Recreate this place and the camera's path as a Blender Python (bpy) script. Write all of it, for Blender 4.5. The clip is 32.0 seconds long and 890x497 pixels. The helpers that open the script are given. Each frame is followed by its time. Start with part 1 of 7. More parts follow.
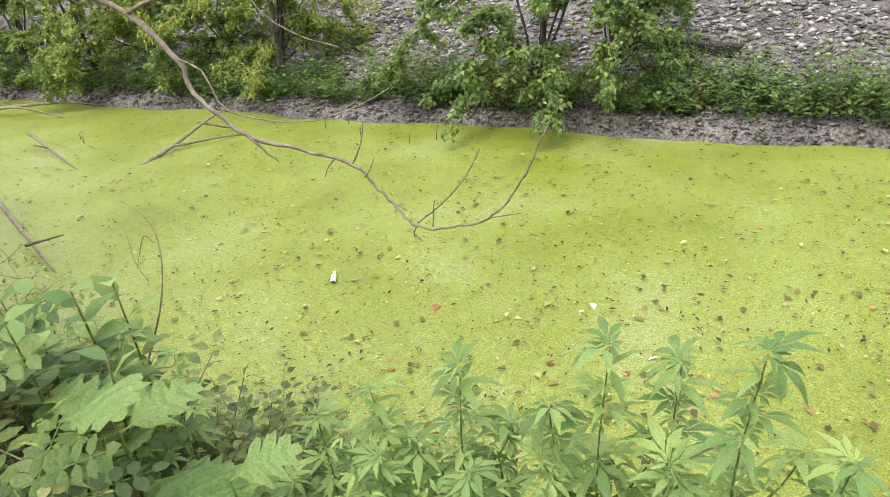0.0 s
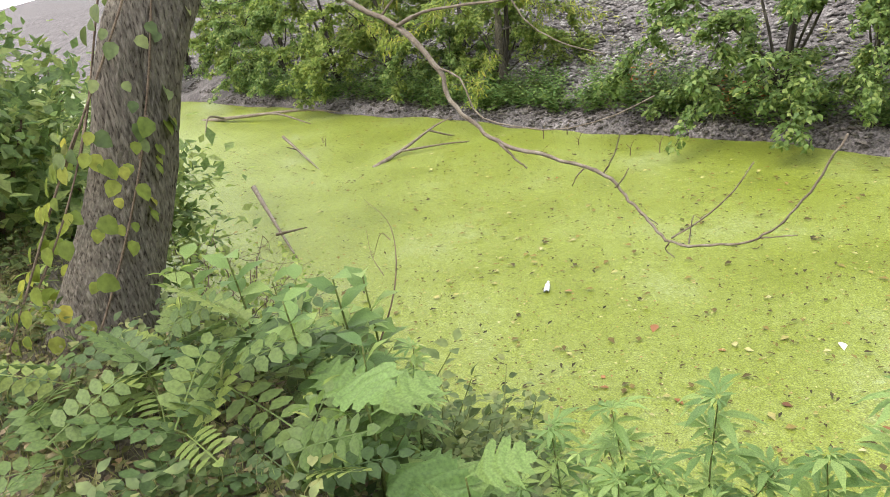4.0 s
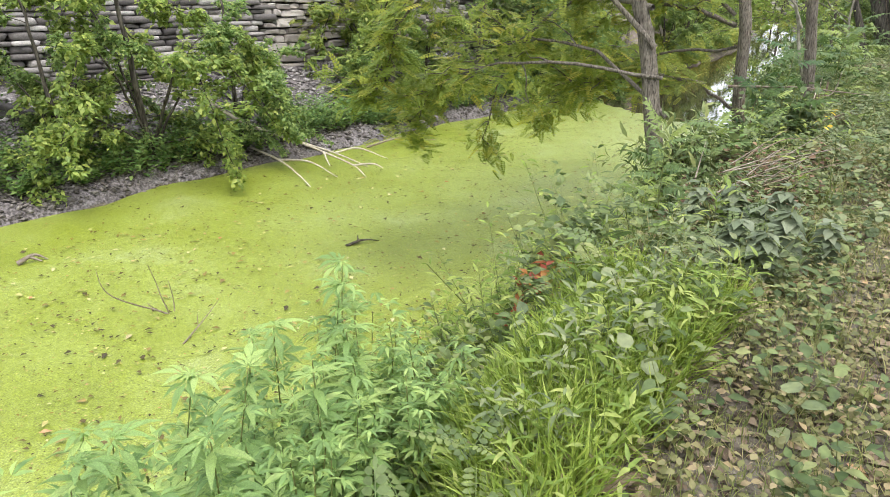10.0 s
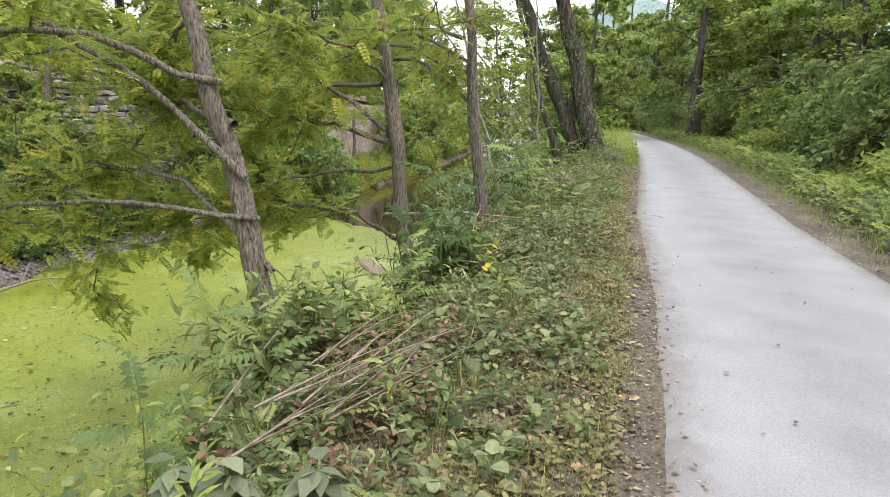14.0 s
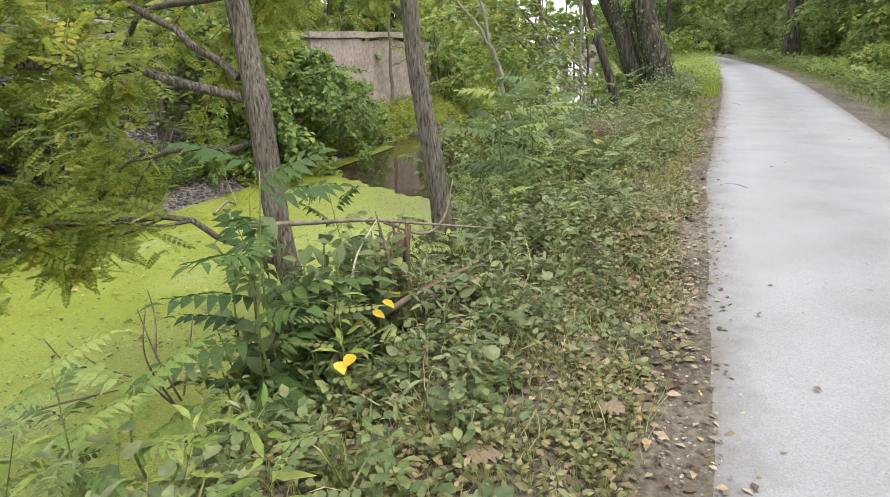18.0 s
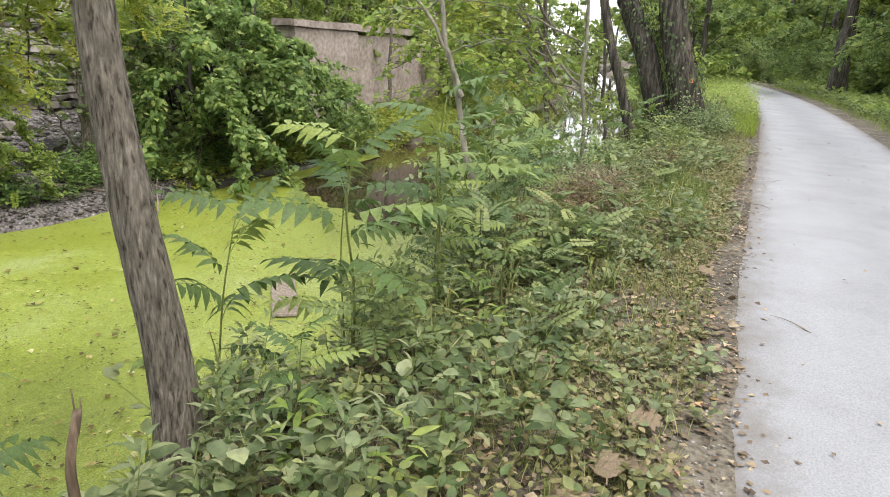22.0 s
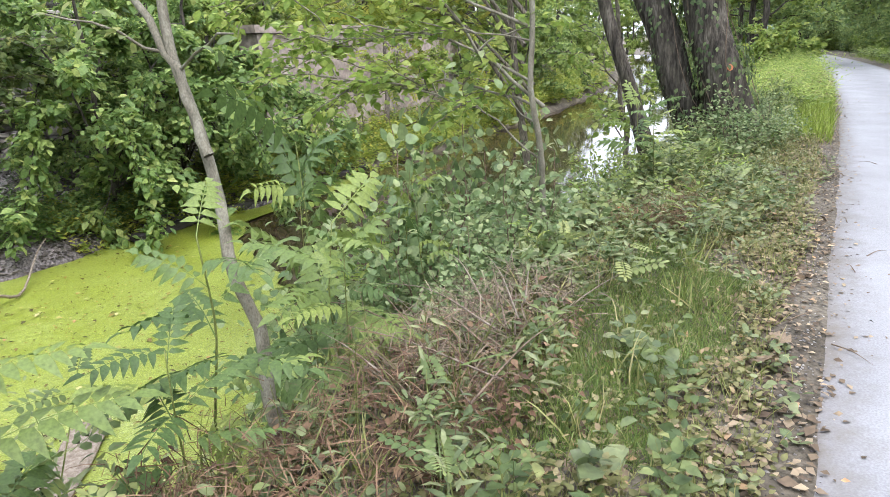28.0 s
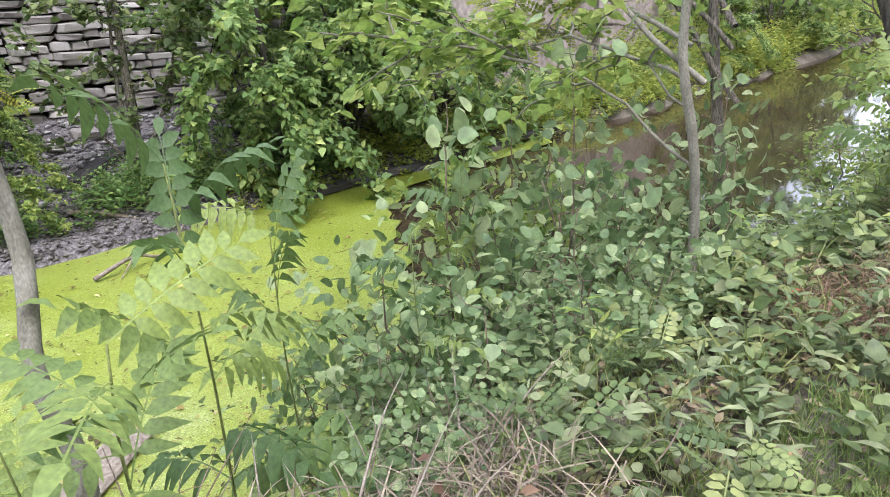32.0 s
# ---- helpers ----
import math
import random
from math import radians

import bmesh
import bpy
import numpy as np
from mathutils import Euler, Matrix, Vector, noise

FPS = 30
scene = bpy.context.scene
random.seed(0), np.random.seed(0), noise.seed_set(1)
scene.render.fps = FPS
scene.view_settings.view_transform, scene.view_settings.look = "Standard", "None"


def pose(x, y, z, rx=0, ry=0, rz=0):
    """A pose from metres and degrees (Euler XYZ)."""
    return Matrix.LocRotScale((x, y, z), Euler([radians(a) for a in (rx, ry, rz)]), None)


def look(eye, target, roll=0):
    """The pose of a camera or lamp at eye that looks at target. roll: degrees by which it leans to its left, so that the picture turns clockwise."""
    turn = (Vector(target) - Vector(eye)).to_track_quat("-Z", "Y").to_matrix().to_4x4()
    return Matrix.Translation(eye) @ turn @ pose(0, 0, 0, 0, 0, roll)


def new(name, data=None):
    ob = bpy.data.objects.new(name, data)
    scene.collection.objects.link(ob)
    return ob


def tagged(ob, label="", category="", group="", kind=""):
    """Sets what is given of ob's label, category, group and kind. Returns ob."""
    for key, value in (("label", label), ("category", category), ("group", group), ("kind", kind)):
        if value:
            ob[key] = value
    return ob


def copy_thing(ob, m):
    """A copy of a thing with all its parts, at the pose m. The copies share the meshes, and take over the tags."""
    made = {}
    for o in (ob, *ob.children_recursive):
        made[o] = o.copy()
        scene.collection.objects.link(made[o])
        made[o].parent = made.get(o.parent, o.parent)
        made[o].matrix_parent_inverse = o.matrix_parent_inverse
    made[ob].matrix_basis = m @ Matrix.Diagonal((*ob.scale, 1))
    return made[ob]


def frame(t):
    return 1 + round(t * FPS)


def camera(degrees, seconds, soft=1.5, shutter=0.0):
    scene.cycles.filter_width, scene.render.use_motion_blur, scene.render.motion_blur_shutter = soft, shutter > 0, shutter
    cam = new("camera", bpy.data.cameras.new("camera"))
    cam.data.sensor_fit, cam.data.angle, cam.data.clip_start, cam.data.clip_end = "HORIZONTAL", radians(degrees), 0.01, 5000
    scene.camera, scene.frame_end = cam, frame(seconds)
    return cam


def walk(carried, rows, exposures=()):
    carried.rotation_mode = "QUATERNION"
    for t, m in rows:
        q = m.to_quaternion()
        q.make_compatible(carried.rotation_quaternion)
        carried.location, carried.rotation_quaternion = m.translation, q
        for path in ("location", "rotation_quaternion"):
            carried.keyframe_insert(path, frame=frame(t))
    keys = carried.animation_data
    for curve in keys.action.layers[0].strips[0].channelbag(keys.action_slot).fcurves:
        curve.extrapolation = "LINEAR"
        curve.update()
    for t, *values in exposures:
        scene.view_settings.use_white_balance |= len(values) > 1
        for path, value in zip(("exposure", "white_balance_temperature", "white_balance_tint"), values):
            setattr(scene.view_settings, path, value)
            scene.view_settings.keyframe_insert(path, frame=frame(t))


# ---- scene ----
cam = camera(68, 32.0, soft=0.6)
PATH = [
    (0.0, pose(0.000, 0.000, 1.499, 64.00, 5.00, 27.80)),
    (0.5, pose(-0.056, -0.022, 1.485, 64.22, 5.62, 31.86)),
    (1.0, pose(-0.084, -0.030, 1.501, 65.69, 6.40, 36.82)),
    (1.5, pose(-0.108, -0.049, 1.490, 65.50, 6.85, 39.26)),
    (2.0, pose(-0.110, -0.043, 1.503, 66.55, 6.91, 40.12)),
    (2.5, pose(-0.123, -0.050, 1.504, 67.04, 6.73, 41.19)),
    (4.5, pose(-0.173, -0.084, 1.496, 66.83, 8.55, 45.88)),
    (5.0, pose(-0.111, -0.014, 1.489, 65.09, 8.58, 37.24)),
    (5.5, pose(-0.033, 0.027, 1.481, 63.18, 6.94, 25.39)),
    (6.0, pose(0.047, 0.062, 1.461, 61.82, 5.99, 17.13)),
    (6.5, pose(0.120, 0.079, 1.447, 60.20, 5.10, 6.56)),
    (7.0, pose(0.261, 0.093, 1.429, 58.95, 5.42, -7.61)),
    (7.5, pose(0.441, 0.069, 1.435, 61.44, 2.53, -14.65)),
    (8.0, pose(0.573, 0.042, 1.451, 63.58, 0.68, -19.40)),
    (8.5, pose(0.697, -0.004, 1.442, 64.00, 0.05, -28.22)),
    (9.0, pose(0.877, 0.068, 1.452, 65.02, -1.20, -37.90)),
    (9.5, pose(1.072, 0.111, 1.461, 65.66, 0.61, -46.83)),
    (10.0, pose(1.360, -0.109, 1.510, 68.71, -1.22, -52.71)),
    (10.5, pose(1.586, -0.250, 1.529, 71.27, -2.39, -66.30)),
    (11.0, pose(1.864, -0.201, 1.564, 75.90, -1.63, -70.70)),
    (11.5, pose(2.150, -0.206, 1.561, 77.02, -0.64, -71.35)),
    (12.0, pose(2.541, -0.343, 1.586, 75.76, -0.53, -73.87)),
    (12.5, pose(2.881, -0.327, 1.564, 77.02, -1.20, -75.42)),
    (13.0, pose(3.323, -0.317, 1.527, 73.63, -0.98, -76.04)),
    (13.5, pose(3.775, -0.406, 1.572, 75.85, -1.84, -73.25)),
    (14.0, pose(4.178, -0.380, 1.572, 77.93, -1.84, -72.79)),
    (14.5, pose(4.644, -0.447, 1.542, 79.18, -1.11, -69.45)),
    (15.0, pose(5.071, -0.497, 1.548, 76.20, -0.97, -68.27)),
    (15.5, pose(5.568, -0.488, 1.553, 75.52, -1.64, -72.16)),
    (17.5, pose(7.186, -0.498, 1.507, 73.01, -0.26, -65.87)),
    (18.0, pose(7.622, -0.506, 1.478, 72.72, 1.50, -66.59)),
    (18.5, pose(8.045, -0.514, 1.496, 76.11, 0.18, -65.09)),
    (19.0, pose(8.408, -0.449, 1.471, 74.56, 2.61, -62.16)),
    (19.5, pose(8.807, -0.447, 1.465, 73.96, 0.43, -64.39)),
    (20.0, pose(9.213, -0.486, 1.479, 72.35, -1.69, -61.96)),
    (20.5, pose(9.563, -0.457, 1.469, 73.00, -0.52, -63.60)),
    (21.0, pose(9.960, -0.449, 1.476, 75.68, 2.21, -63.36)),
    (21.5, pose(10.352, -0.369, 1.481, 72.65, 0.34, -62.94)),
    (22.0, pose(10.711, -0.262, 1.467, 72.87, -3.04, -63.78)),
    (22.5, pose(11.073, -0.286, 1.452, 74.77, -4.00, -59.88)),
    (23.0, pose(11.479, -0.229, 1.470, 72.81, -0.62, -61.32)),
    (23.5, pose(11.803, -0.148, 1.480, 75.98, -1.48, -63.07)),
    (24.0, pose(12.154, -0.185, 1.452, 71.23, -1.49, -58.12)),
    (24.5, pose(12.517, -0.173, 1.468, 73.44, -2.42, -63.55)),
    (25.0, pose(12.898, -0.173, 1.444, 70.07, 0.81, -68.87)),
    (25.5, pose(13.219, -0.212, 1.445, 70.34, 1.00, -57.61)),
    (26.0, pose(13.611, -0.229, 1.446, 72.17, 0.51, -59.09)),
    (26.5, pose(13.932, -0.201, 1.465, 71.64, 3.31, -64.76)),
    (28.5, pose(15.176, -0.147, 1.506, 72.28, 0.03, -55.57)),
    (29.0, pose(15.466, -0.083, 1.474, 71.44, -0.22, -52.44)),
    (29.5, pose(15.745, -0.029, 1.454, 69.61, 4.54, -53.99)),
    (30.0, pose(16.079, -0.036, 1.472, 70.02, 3.57, -52.91)),
    (30.5, pose(16.341, 0.014, 1.479, 71.02, 0.67, -51.18)),
    (31.0, pose(16.609, 0.077, 1.489, 72.96, 1.60, -48.89)),
    (31.5, pose(16.901, 0.078, 1.485, 70.77, -0.51, -45.31)),
    (32.0, pose(17.094, 0.183, 1.464, 68.61, 3.26, -39.01)),
]
walk(cam, PATH, exposures=[(0, 1.02, 6500, 10), (6, 0.98, 6500, 10), (9, 1.0, 6450, 10), (10, 1.2, 6250, 10), (11, 1.06, 6350, 10), (12, 1.0, 6400, 10), (14, 1.0, 6500, 10), (19, 1.08, 6500, 10), (24, 1.12, 6400, 10), (25, 0.95, 6350, 11), (26, 1.24, 6250, 11), (28, 1.36, 5950, 13), (32, 1.42, 5750, 16)])

# ---- world, sun, exposure ----
world = bpy.data.worlds.new("world")
scene.world = world
world.use_nodes = True
wt = world.node_tree
wt.nodes.clear()
sky = wt.nodes.new("ShaderNodeTexSky")
sky.sky_type = "NISHITA"
sky.sun_disc = False
sky.sun_elevation = radians(52)
sky.sun_rotation = radians(200)
sky.dust_density = 6.0
sky.ozone_density = 0.5
cloud = wt.nodes.new("ShaderNodeMixRGB")
cloud.inputs["Fac"].default_value = 0.72
cloud.inputs["Color2"].default_value = (8.6, 8.8, 9.2, 1)
bg = wt.nodes.new("ShaderNodeBackground")
bg.inputs["Strength"].default_value = 0.165
wo = wt.nodes.new("ShaderNodeOutputWorld")
wt.links.new(sky.outputs[0], cloud.inputs["Color1"])
wt.links.new(cloud.outputs[0], bg.inputs["Color"])
wt.links.new(bg.outputs[0], wo.inputs["Surface"])
sun = new("sun", bpy.data.lights.new("sun", "SUN"))
sun.data.energy = 1.0
sun.data.angle = radians(28)
sun.data.color = (1.0, 0.96, 0.88)
sun.matrix_world = look((10, 4, 40), (14, 14, 0))

# ---- materials ----
def ramp_node(nt, stops):
    r = nt.nodes.new("ShaderNodeValToRGB")
    e = r.color_ramp.elements
    while len(e) < len(stops):
        e.new(0.5)
    for el, (p, c) in zip(e, stops):
        el.position, el.color = p, (*c, 1)
    return r


def surface(name, stops, scale=8.0, rough=0.8, bump=0.3, bump_scale=None, dist=0.02, fine=None, fine_amt=0.35, spec=0.3, detail=6.0, stretch=(1, 1, 1), kind="noise", metal=0.0):
    """A rough natural surface: a colour ramp over noise, a finer mottling on it and relief."""
    m = bpy.data.materials.new(name)
    m.use_nodes = True
    nt = m.node_tree
    b = nt.nodes["Principled BSDF"]
    b.inputs["Roughness"].default_value = rough
    b.inputs["Specular IOR Level"].default_value = spec
    b.inputs["Metallic"].default_value = metal
    tc = nt.nodes.new("ShaderNodeTexCoord")
    mp = nt.nodes.new("ShaderNodeMapping")
    mp.inputs["Scale"].default_value = stretch
    nt.links.new(tc.outputs["Object"], mp.inputs["Vector"])
    n1 = nt.nodes.new("ShaderNodeTexNoise")
    n1.inputs["Scale"].default_value = scale
    n1.inputs["Detail"].default_value = detail
    nt.links.new(mp.outputs[0], n1.inputs["Vector"])
    r = ramp_node(nt, stops)
    nt.links.new(n1.outputs["Fac"], r.inputs["Fac"])
    n2 = nt.nodes.new("ShaderNodeTexNoise")
    n2.inputs["Scale"].default_value = fine or scale * 9
    n2.inputs["Detail"].default_value = 4
    nt.links.new(mp.outputs[0], n2.inputs["Vector"])
    r2 = ramp_node(nt, [(0.3, (1 - fine_amt,) * 3), (0.7, (1 + fine_amt * 0.6,) * 3)])
    nt.links.new(n2.outputs["Fac"], r2.inputs["Fac"])
    mul = nt.nodes.new("ShaderNodeMixRGB")
    mul.blend_type = "MULTIPLY"
    mul.inputs["Fac"].default_value = 1
    nt.links.new(r.outputs[0], mul.inputs["Color1"])
    nt.links.new(r2.outputs[0], mul.inputs["Color2"])
    nt.links.new(mul.outputs[0], b.inputs["Base Color"])
    if bump:
        if kind == "voronoi":
            t = nt.nodes.new("ShaderNodeTexVoronoi")
            out = t.outputs["Distance"]
        else:
            t = nt.nodes.new("ShaderNodeTexNoise")
            t.inputs["Detail"].default_value = 5
            out = t.outputs["Fac"]
        t.inputs["Scale"].default_value = bump_scale or scale * 4
        nt.links.new(mp.outputs[0], t.inputs["Vector"])
        bp = nt.nodes.new("ShaderNodeBump")
        bp.inputs["Strength"].default_value = bump
        bp.inputs["Distance"].default_value = dist
        nt.links.new(out, bp.inputs["Height"])
        nt.links.new(bp.outputs[0], b.inputs["Normal"])
    return m


def foliage(name, stops, rough=0.5, through_light=0.35, spec=0.35, per="island"):
    """Leaves: every leaf takes its own place on a colour ramp, with light passing through."""
    m = bpy.data.materials.new(name)
    m.use_nodes = True
    nt = m.node_tree
    b = nt.nodes["Principled BSDF"]
    b.inputs["Roughness"].default_value = rough
    b.inputs["Specular IOR Level"].default_value = spec
    if per == "island":
        g = nt.nodes.new("ShaderNodeNewGeometry")
        val = g.outputs["Random Per Island"]
    else:
        g = nt.nodes.new("ShaderNodeObjectInfo")
        val = g.outputs["Random"]
    r = ramp_node(nt, stops)
    nt.links.new(val, r.inputs["Fac"])
    tc = nt.nodes.new("ShaderNodeTexCoord")
    n = nt.nodes.new("ShaderNodeTexNoise")
    n.inputs["Scale"].default_value = 30
    n.inputs["Detail"].default_value = 3
    nt.links.new(tc.outputs["Object"], n.inputs["Vector"])
    r2 = ramp_node(nt, [(0.3, (0.72, 0.72, 0.72)), (0.7, (1.18, 1.18, 1.1))])
    nt.links.new(n.outputs["Fac"], r2.inputs["Fac"])
    mul = nt.nodes.new("ShaderNodeMixRGB")
    mul.blend_type = "MULTIPLY"
    mul.inputs["Fac"].default_value = 1
    nt.links.new(r.outputs[0], mul.inputs["Color1"])
    nt.links.new(r2.outputs[0], mul.inputs["Color2"])
    nt.links.new(mul.outputs[0], b.inputs["Base Color"])
    tr = nt.nodes.new("ShaderNodeBsdfTranslucent")
    nt.links.new(mul.outputs[0], tr.inputs["Color"])
    mx = nt.nodes.new("ShaderNodeMixShader")
    mx.inputs[0].default_value = through_light
    nt.links.new(b.outputs[0], mx.inputs[1])
    nt.links.new(tr.outputs[0], mx.inputs[2])
    nt.links.new(mx.outputs[0], nt.nodes["Material Output"].inputs["Surface"])
    return m


def worn_edges(m):
    """The trail: trodden pale in two lanes, soil washed over its ragged edges."""
    nt = m.node_tree
    b = nt.nodes["Principled BSDF"]
    old = b.inputs["Base Color"].links[0].from_socket
    at = nt.nodes.new("ShaderNodeAttribute")
    at.attribute_name = "across"
    tc = nt.nodes.new("ShaderNodeTexCoord")
    n = nt.nodes.new("ShaderNodeTexNoise")
    n.inputs["Scale"].default_value = 5.0
    n.inputs["Detail"].default_value = 8
    n.inputs["Roughness"].default_value = 0.7
    nt.links.new(tc.outputs["Object"], n.inputs["Vector"])
    add = nt.nodes.new("ShaderNodeMath")
    add.operation = "MULTIPLY_ADD"
    add.inputs[1].default_value = 0.5
    nt.links.new(n.outputs["Fac"], add.inputs[0])
    nt.links.new(at.outputs["Fac"], add.inputs[2])
    lane = ramp_node(nt, [(0.2, (0.93, 0.93, 0.93)), (0.6, (1.06, 1.06, 1.06)), (0.8, (1.03, 1.03, 1.03)), (1.0, (0.9, 0.9, 0.91))])
    soft = nt.nodes.new("ShaderNodeMath")
    soft.operation = "MULTIPLY_ADD"
    soft.inputs[1].default_value = 0.14
    nt.links.new(n.outputs["Fac"], soft.inputs[0])
    nt.links.new(at.outputs["Fac"], soft.inputs[2])
    nt.links.new(soft.outputs[0], lane.inputs["Fac"])
    mul = nt.nodes.new("ShaderNodeMixRGB")
    mul.blend_type = "MULTIPLY"
    mul.inputs["Fac"].default_value = 1
    nt.links.new(old, mul.inputs["Color1"])
    nt.links.new(lane.outputs[0], mul.inputs["Color2"])
    sub = nt.nodes.new("ShaderNodeMath")
    sub.operation = "SUBTRACT"
    sub.inputs[1].default_value = 0.22
    nt.links.new(add.outputs[0], sub.inputs[0])
    edge = ramp_node(nt, [(0.74, (0, 0, 0)), (0.88, (0.4, 0.4, 0.4)), (1.0, (0.95, 0.95, 0.95))])
    nt.links.new(sub.outputs[0], edge.inputs["Fac"])
    mix = nt.nodes.new("ShaderNodeMixRGB")
    mix.inputs["Color2"].default_value = (0.15, 0.132, 0.112, 1)
    nt.links.new(edge.outputs[0], mix.inputs["Fac"])
    nt.links.new(mul.outputs[0], mix.inputs["Color1"])
    nt.links.new(mix.outputs[0], b.inputs["Base Color"])


def speckled(m, clump, grain, low, high):
    """Small clumps and single grains of plants, each with its own tone."""
    nt = m.node_tree
    b = nt.nodes["Principled BSDF"]
    col = b.inputs["Base Color"].links[0].from_socket
    tc = nt.nodes.new("ShaderNodeTexCoord")
    for size, lo, hi in ((clump, low, high), (grain, low * 0.9, high * 1.06)):
        v = nt.nodes.new("ShaderNodeTexVoronoi")
        v.inputs["Scale"].default_value = size
        v.inputs["Randomness"].default_value = 1.0
        nt.links.new(tc.outputs["Object"], v.inputs["Vector"])
        sep = nt.nodes.new("ShaderNodeSeparateColor")
        nt.links.new(v.outputs["Color"], sep.inputs[0])
        r = ramp_node(nt, [(0.0, (lo, lo * 1.02, lo * 0.8)), (0.5, (1, 1, 1)), (1.0, (hi, hi, hi * 1.35))])
        nt.links.new(sep.outputs[0], r.inputs["Fac"])
        mul = nt.nodes.new("ShaderNodeMixRGB")
        mul.blend_type = "MULTIPLY"
        mul.inputs["Fac"].default_value = 1
        nt.links.new(col, mul.inputs["Color1"])
        nt.links.new(r.outputs[0], mul.inputs["Color2"])
        col = mul.outputs[0]
    nt.links.new(col, b.inputs["Base Color"])


M_SOIL = surface("soil", [(0.25, (0.066, 0.055, 0.04)), (0.5, (0.12, 0.102, 0.077)), (0.75, (0.195, 0.172, 0.134))], 1.6, 0.95, 0.7, 22, 0.05, fine=35, fine_amt=0.5)
M_TRAIL = surface("crushed_stone", [(0.3, (0.23, 0.229, 0.238)), (0.46, (0.252, 0.252, 0.263)), (0.56, (0.264, 0.265, 0.277)), (0.72, (0.283, 0.284, 0.297))], 1.6, 0.95, 0.5, 70, 0.01, fine=110, fine_amt=0.2, detail=10)
worn_edges(M_TRAIL)
M_GRAVEL = surface("bank_gravel", [(0.25, (0.085, 0.076, 0.074)), (0.5, (0.17, 0.152, 0.149)), (0.8, (0.27, 0.25, 0.244))], 2.0, 0.9, 0.9, 14, 0.06, fine=26, fine_amt=0.7, kind="voronoi")
M_DUCK = surface("duckweed", [(0.25, (0.16, 0.195, 0.016)), (0.42, (0.205, 0.243, 0.024)), (0.58, (0.236, 0.278, 0.042)), (0.72, (0.272, 0.312, 0.085))], 0.6, 0.4, 0.5, 150, 0.01, fine=70, fine_amt=0.55, spec=0.45, detail=9)
speckled(M_DUCK, 24.0, 60.0, 0.91, 1.11)
M_WATER = surface("still_water", [(0.3, (0.03, 0.02, 0.012)), (0.7, (0.05, 0.035, 0.02))], 1.0, 0.04, 0.04, 3, 0.02, spec=0.6)
M_BARK = surface("furrowed_bark", [(0.35, (0.05, 0.041, 0.032)), (0.42, (0.135, 0.115, 0.092)), (0.58, (0.19, 0.166, 0.136)), (0.74, (0.27, 0.243, 0.203))], 80, 0.92, 1.0, 60, 0.03, stretch=(1, 1, 0.2), fine=48, fine_amt=0.4)
M_BARK_DARK = surface("dark_bark", [(0.3, (0.025, 0.022, 0.018)), (0.5, (0.075, 0.065, 0.052)), (0.7, (0.15, 0.135, 0.11))], 16, 0.92, 1.0, 20, 0.04, stretch=(1, 1, 0.15), fine=60, fine_amt=0.5)
M_BARK_PALE = surface("pale_bark", [(0.25, (0.12, 0.105, 0.08)), (0.5, (0.21, 0.195, 0.15)), (0.75, (0.3, 0.285, 0.23))], 14, 0.85, 0.6, 26, 0.012, stretch=(1, 1, 0.5))
M_DEADWOOD = surface("weathered_wood", [(0.25, (0.12, 0.09, 0.07)), (0.5, (0.22, 0.18, 0.14)), (0.75, (0.32, 0.28, 0.23))], 22, 0.9, 0.7, 40, 0.008)
M_BROWNWOOD = surface("split_brown_wood", [(0.25, (0.075, 0.05, 0.033)), (0.5, (0.15, 0.107, 0.073)), (0.75, (0.25, 0.195, 0.14))], 40, 0.9, 0.9, 40, 0.015, stretch=(1, 1, 0.12), fine=60, fine_amt=0.4)
M_PALEWOOD = surface("bleached_wood", [(0.25, (0.3, 0.26, 0.2)), (0.5, (0.45, 0.4, 0.32)), (0.75, (0.58, 0.53, 0.44))], 18, 0.85, 0.5, 40, 0.006)
M_BEAM = surface("charred_timber", [(0.3, (0.018, 0.016, 0.015)), (0.55, (0.045, 0.04, 0.038)), (0.8, (0.12, 0.11, 0.106))], 3, 0.85, 0.6, 18, 0.03, stretch=(0.2, 1, 1))
M_CONCRETE = surface("old_concrete", [(0.25, (0.21, 0.172, 0.15)), (0.5, (0.33, 0.275, 0.24)), (0.8, (0.43, 0.37, 0.33))], 0.8, 0.9, 0.4, 10, 0.03)
# near-black wall core: shade between the stones put into its colour
M_CORE_SHADE = surface("wall_core", [(0.3, (0.03, 0.028, 0.025)), (0.7, (0.08, 0.07, 0.06))], 4, 0.95, 0.5)
M_STEM = surface("green_stem", [(0.3, (0.12, 0.15, 0.04)), (0.7, (0.22, 0.24, 0.08))], 10, 0.6, 0.2)
M_TWIG = surface("brown_twig", [(0.3, (0.1, 0.07, 0.05)), (0.7, (0.24, 0.18, 0.13))], 14, 0.85, 0.3)
M_LEAF = foliage("leaf_green", [(0.0, (0.085, 0.128, 0.042)), (0.5, (0.158, 0.21, 0.075)), (0.85, (0.25, 0.295, 0.11)), (1.0, (0.3, 0.32, 0.12))])
# leaf_green darkened: canopy shade over the low growth painted into the colour
M_LEAF_SHADED = foliage("leaf_green_shaded", [(0.0, (0.0627, 0.0969, 0.0342)), (0.5, (0.125, 0.171, 0.0638)), (0.85, (0.211, 0.257, 0.0969)), (1.0, (0.296, 0.308, 0.125))], rough=0.6)
M_LEAF_MIX = foliage("leaf_mixed_green", [(0.0, (0.15, 0.225, 0.06)), (0.5, (0.26, 0.35, 0.085)), (1.0, (0.43, 0.48, 0.13))], through_light=0.55)
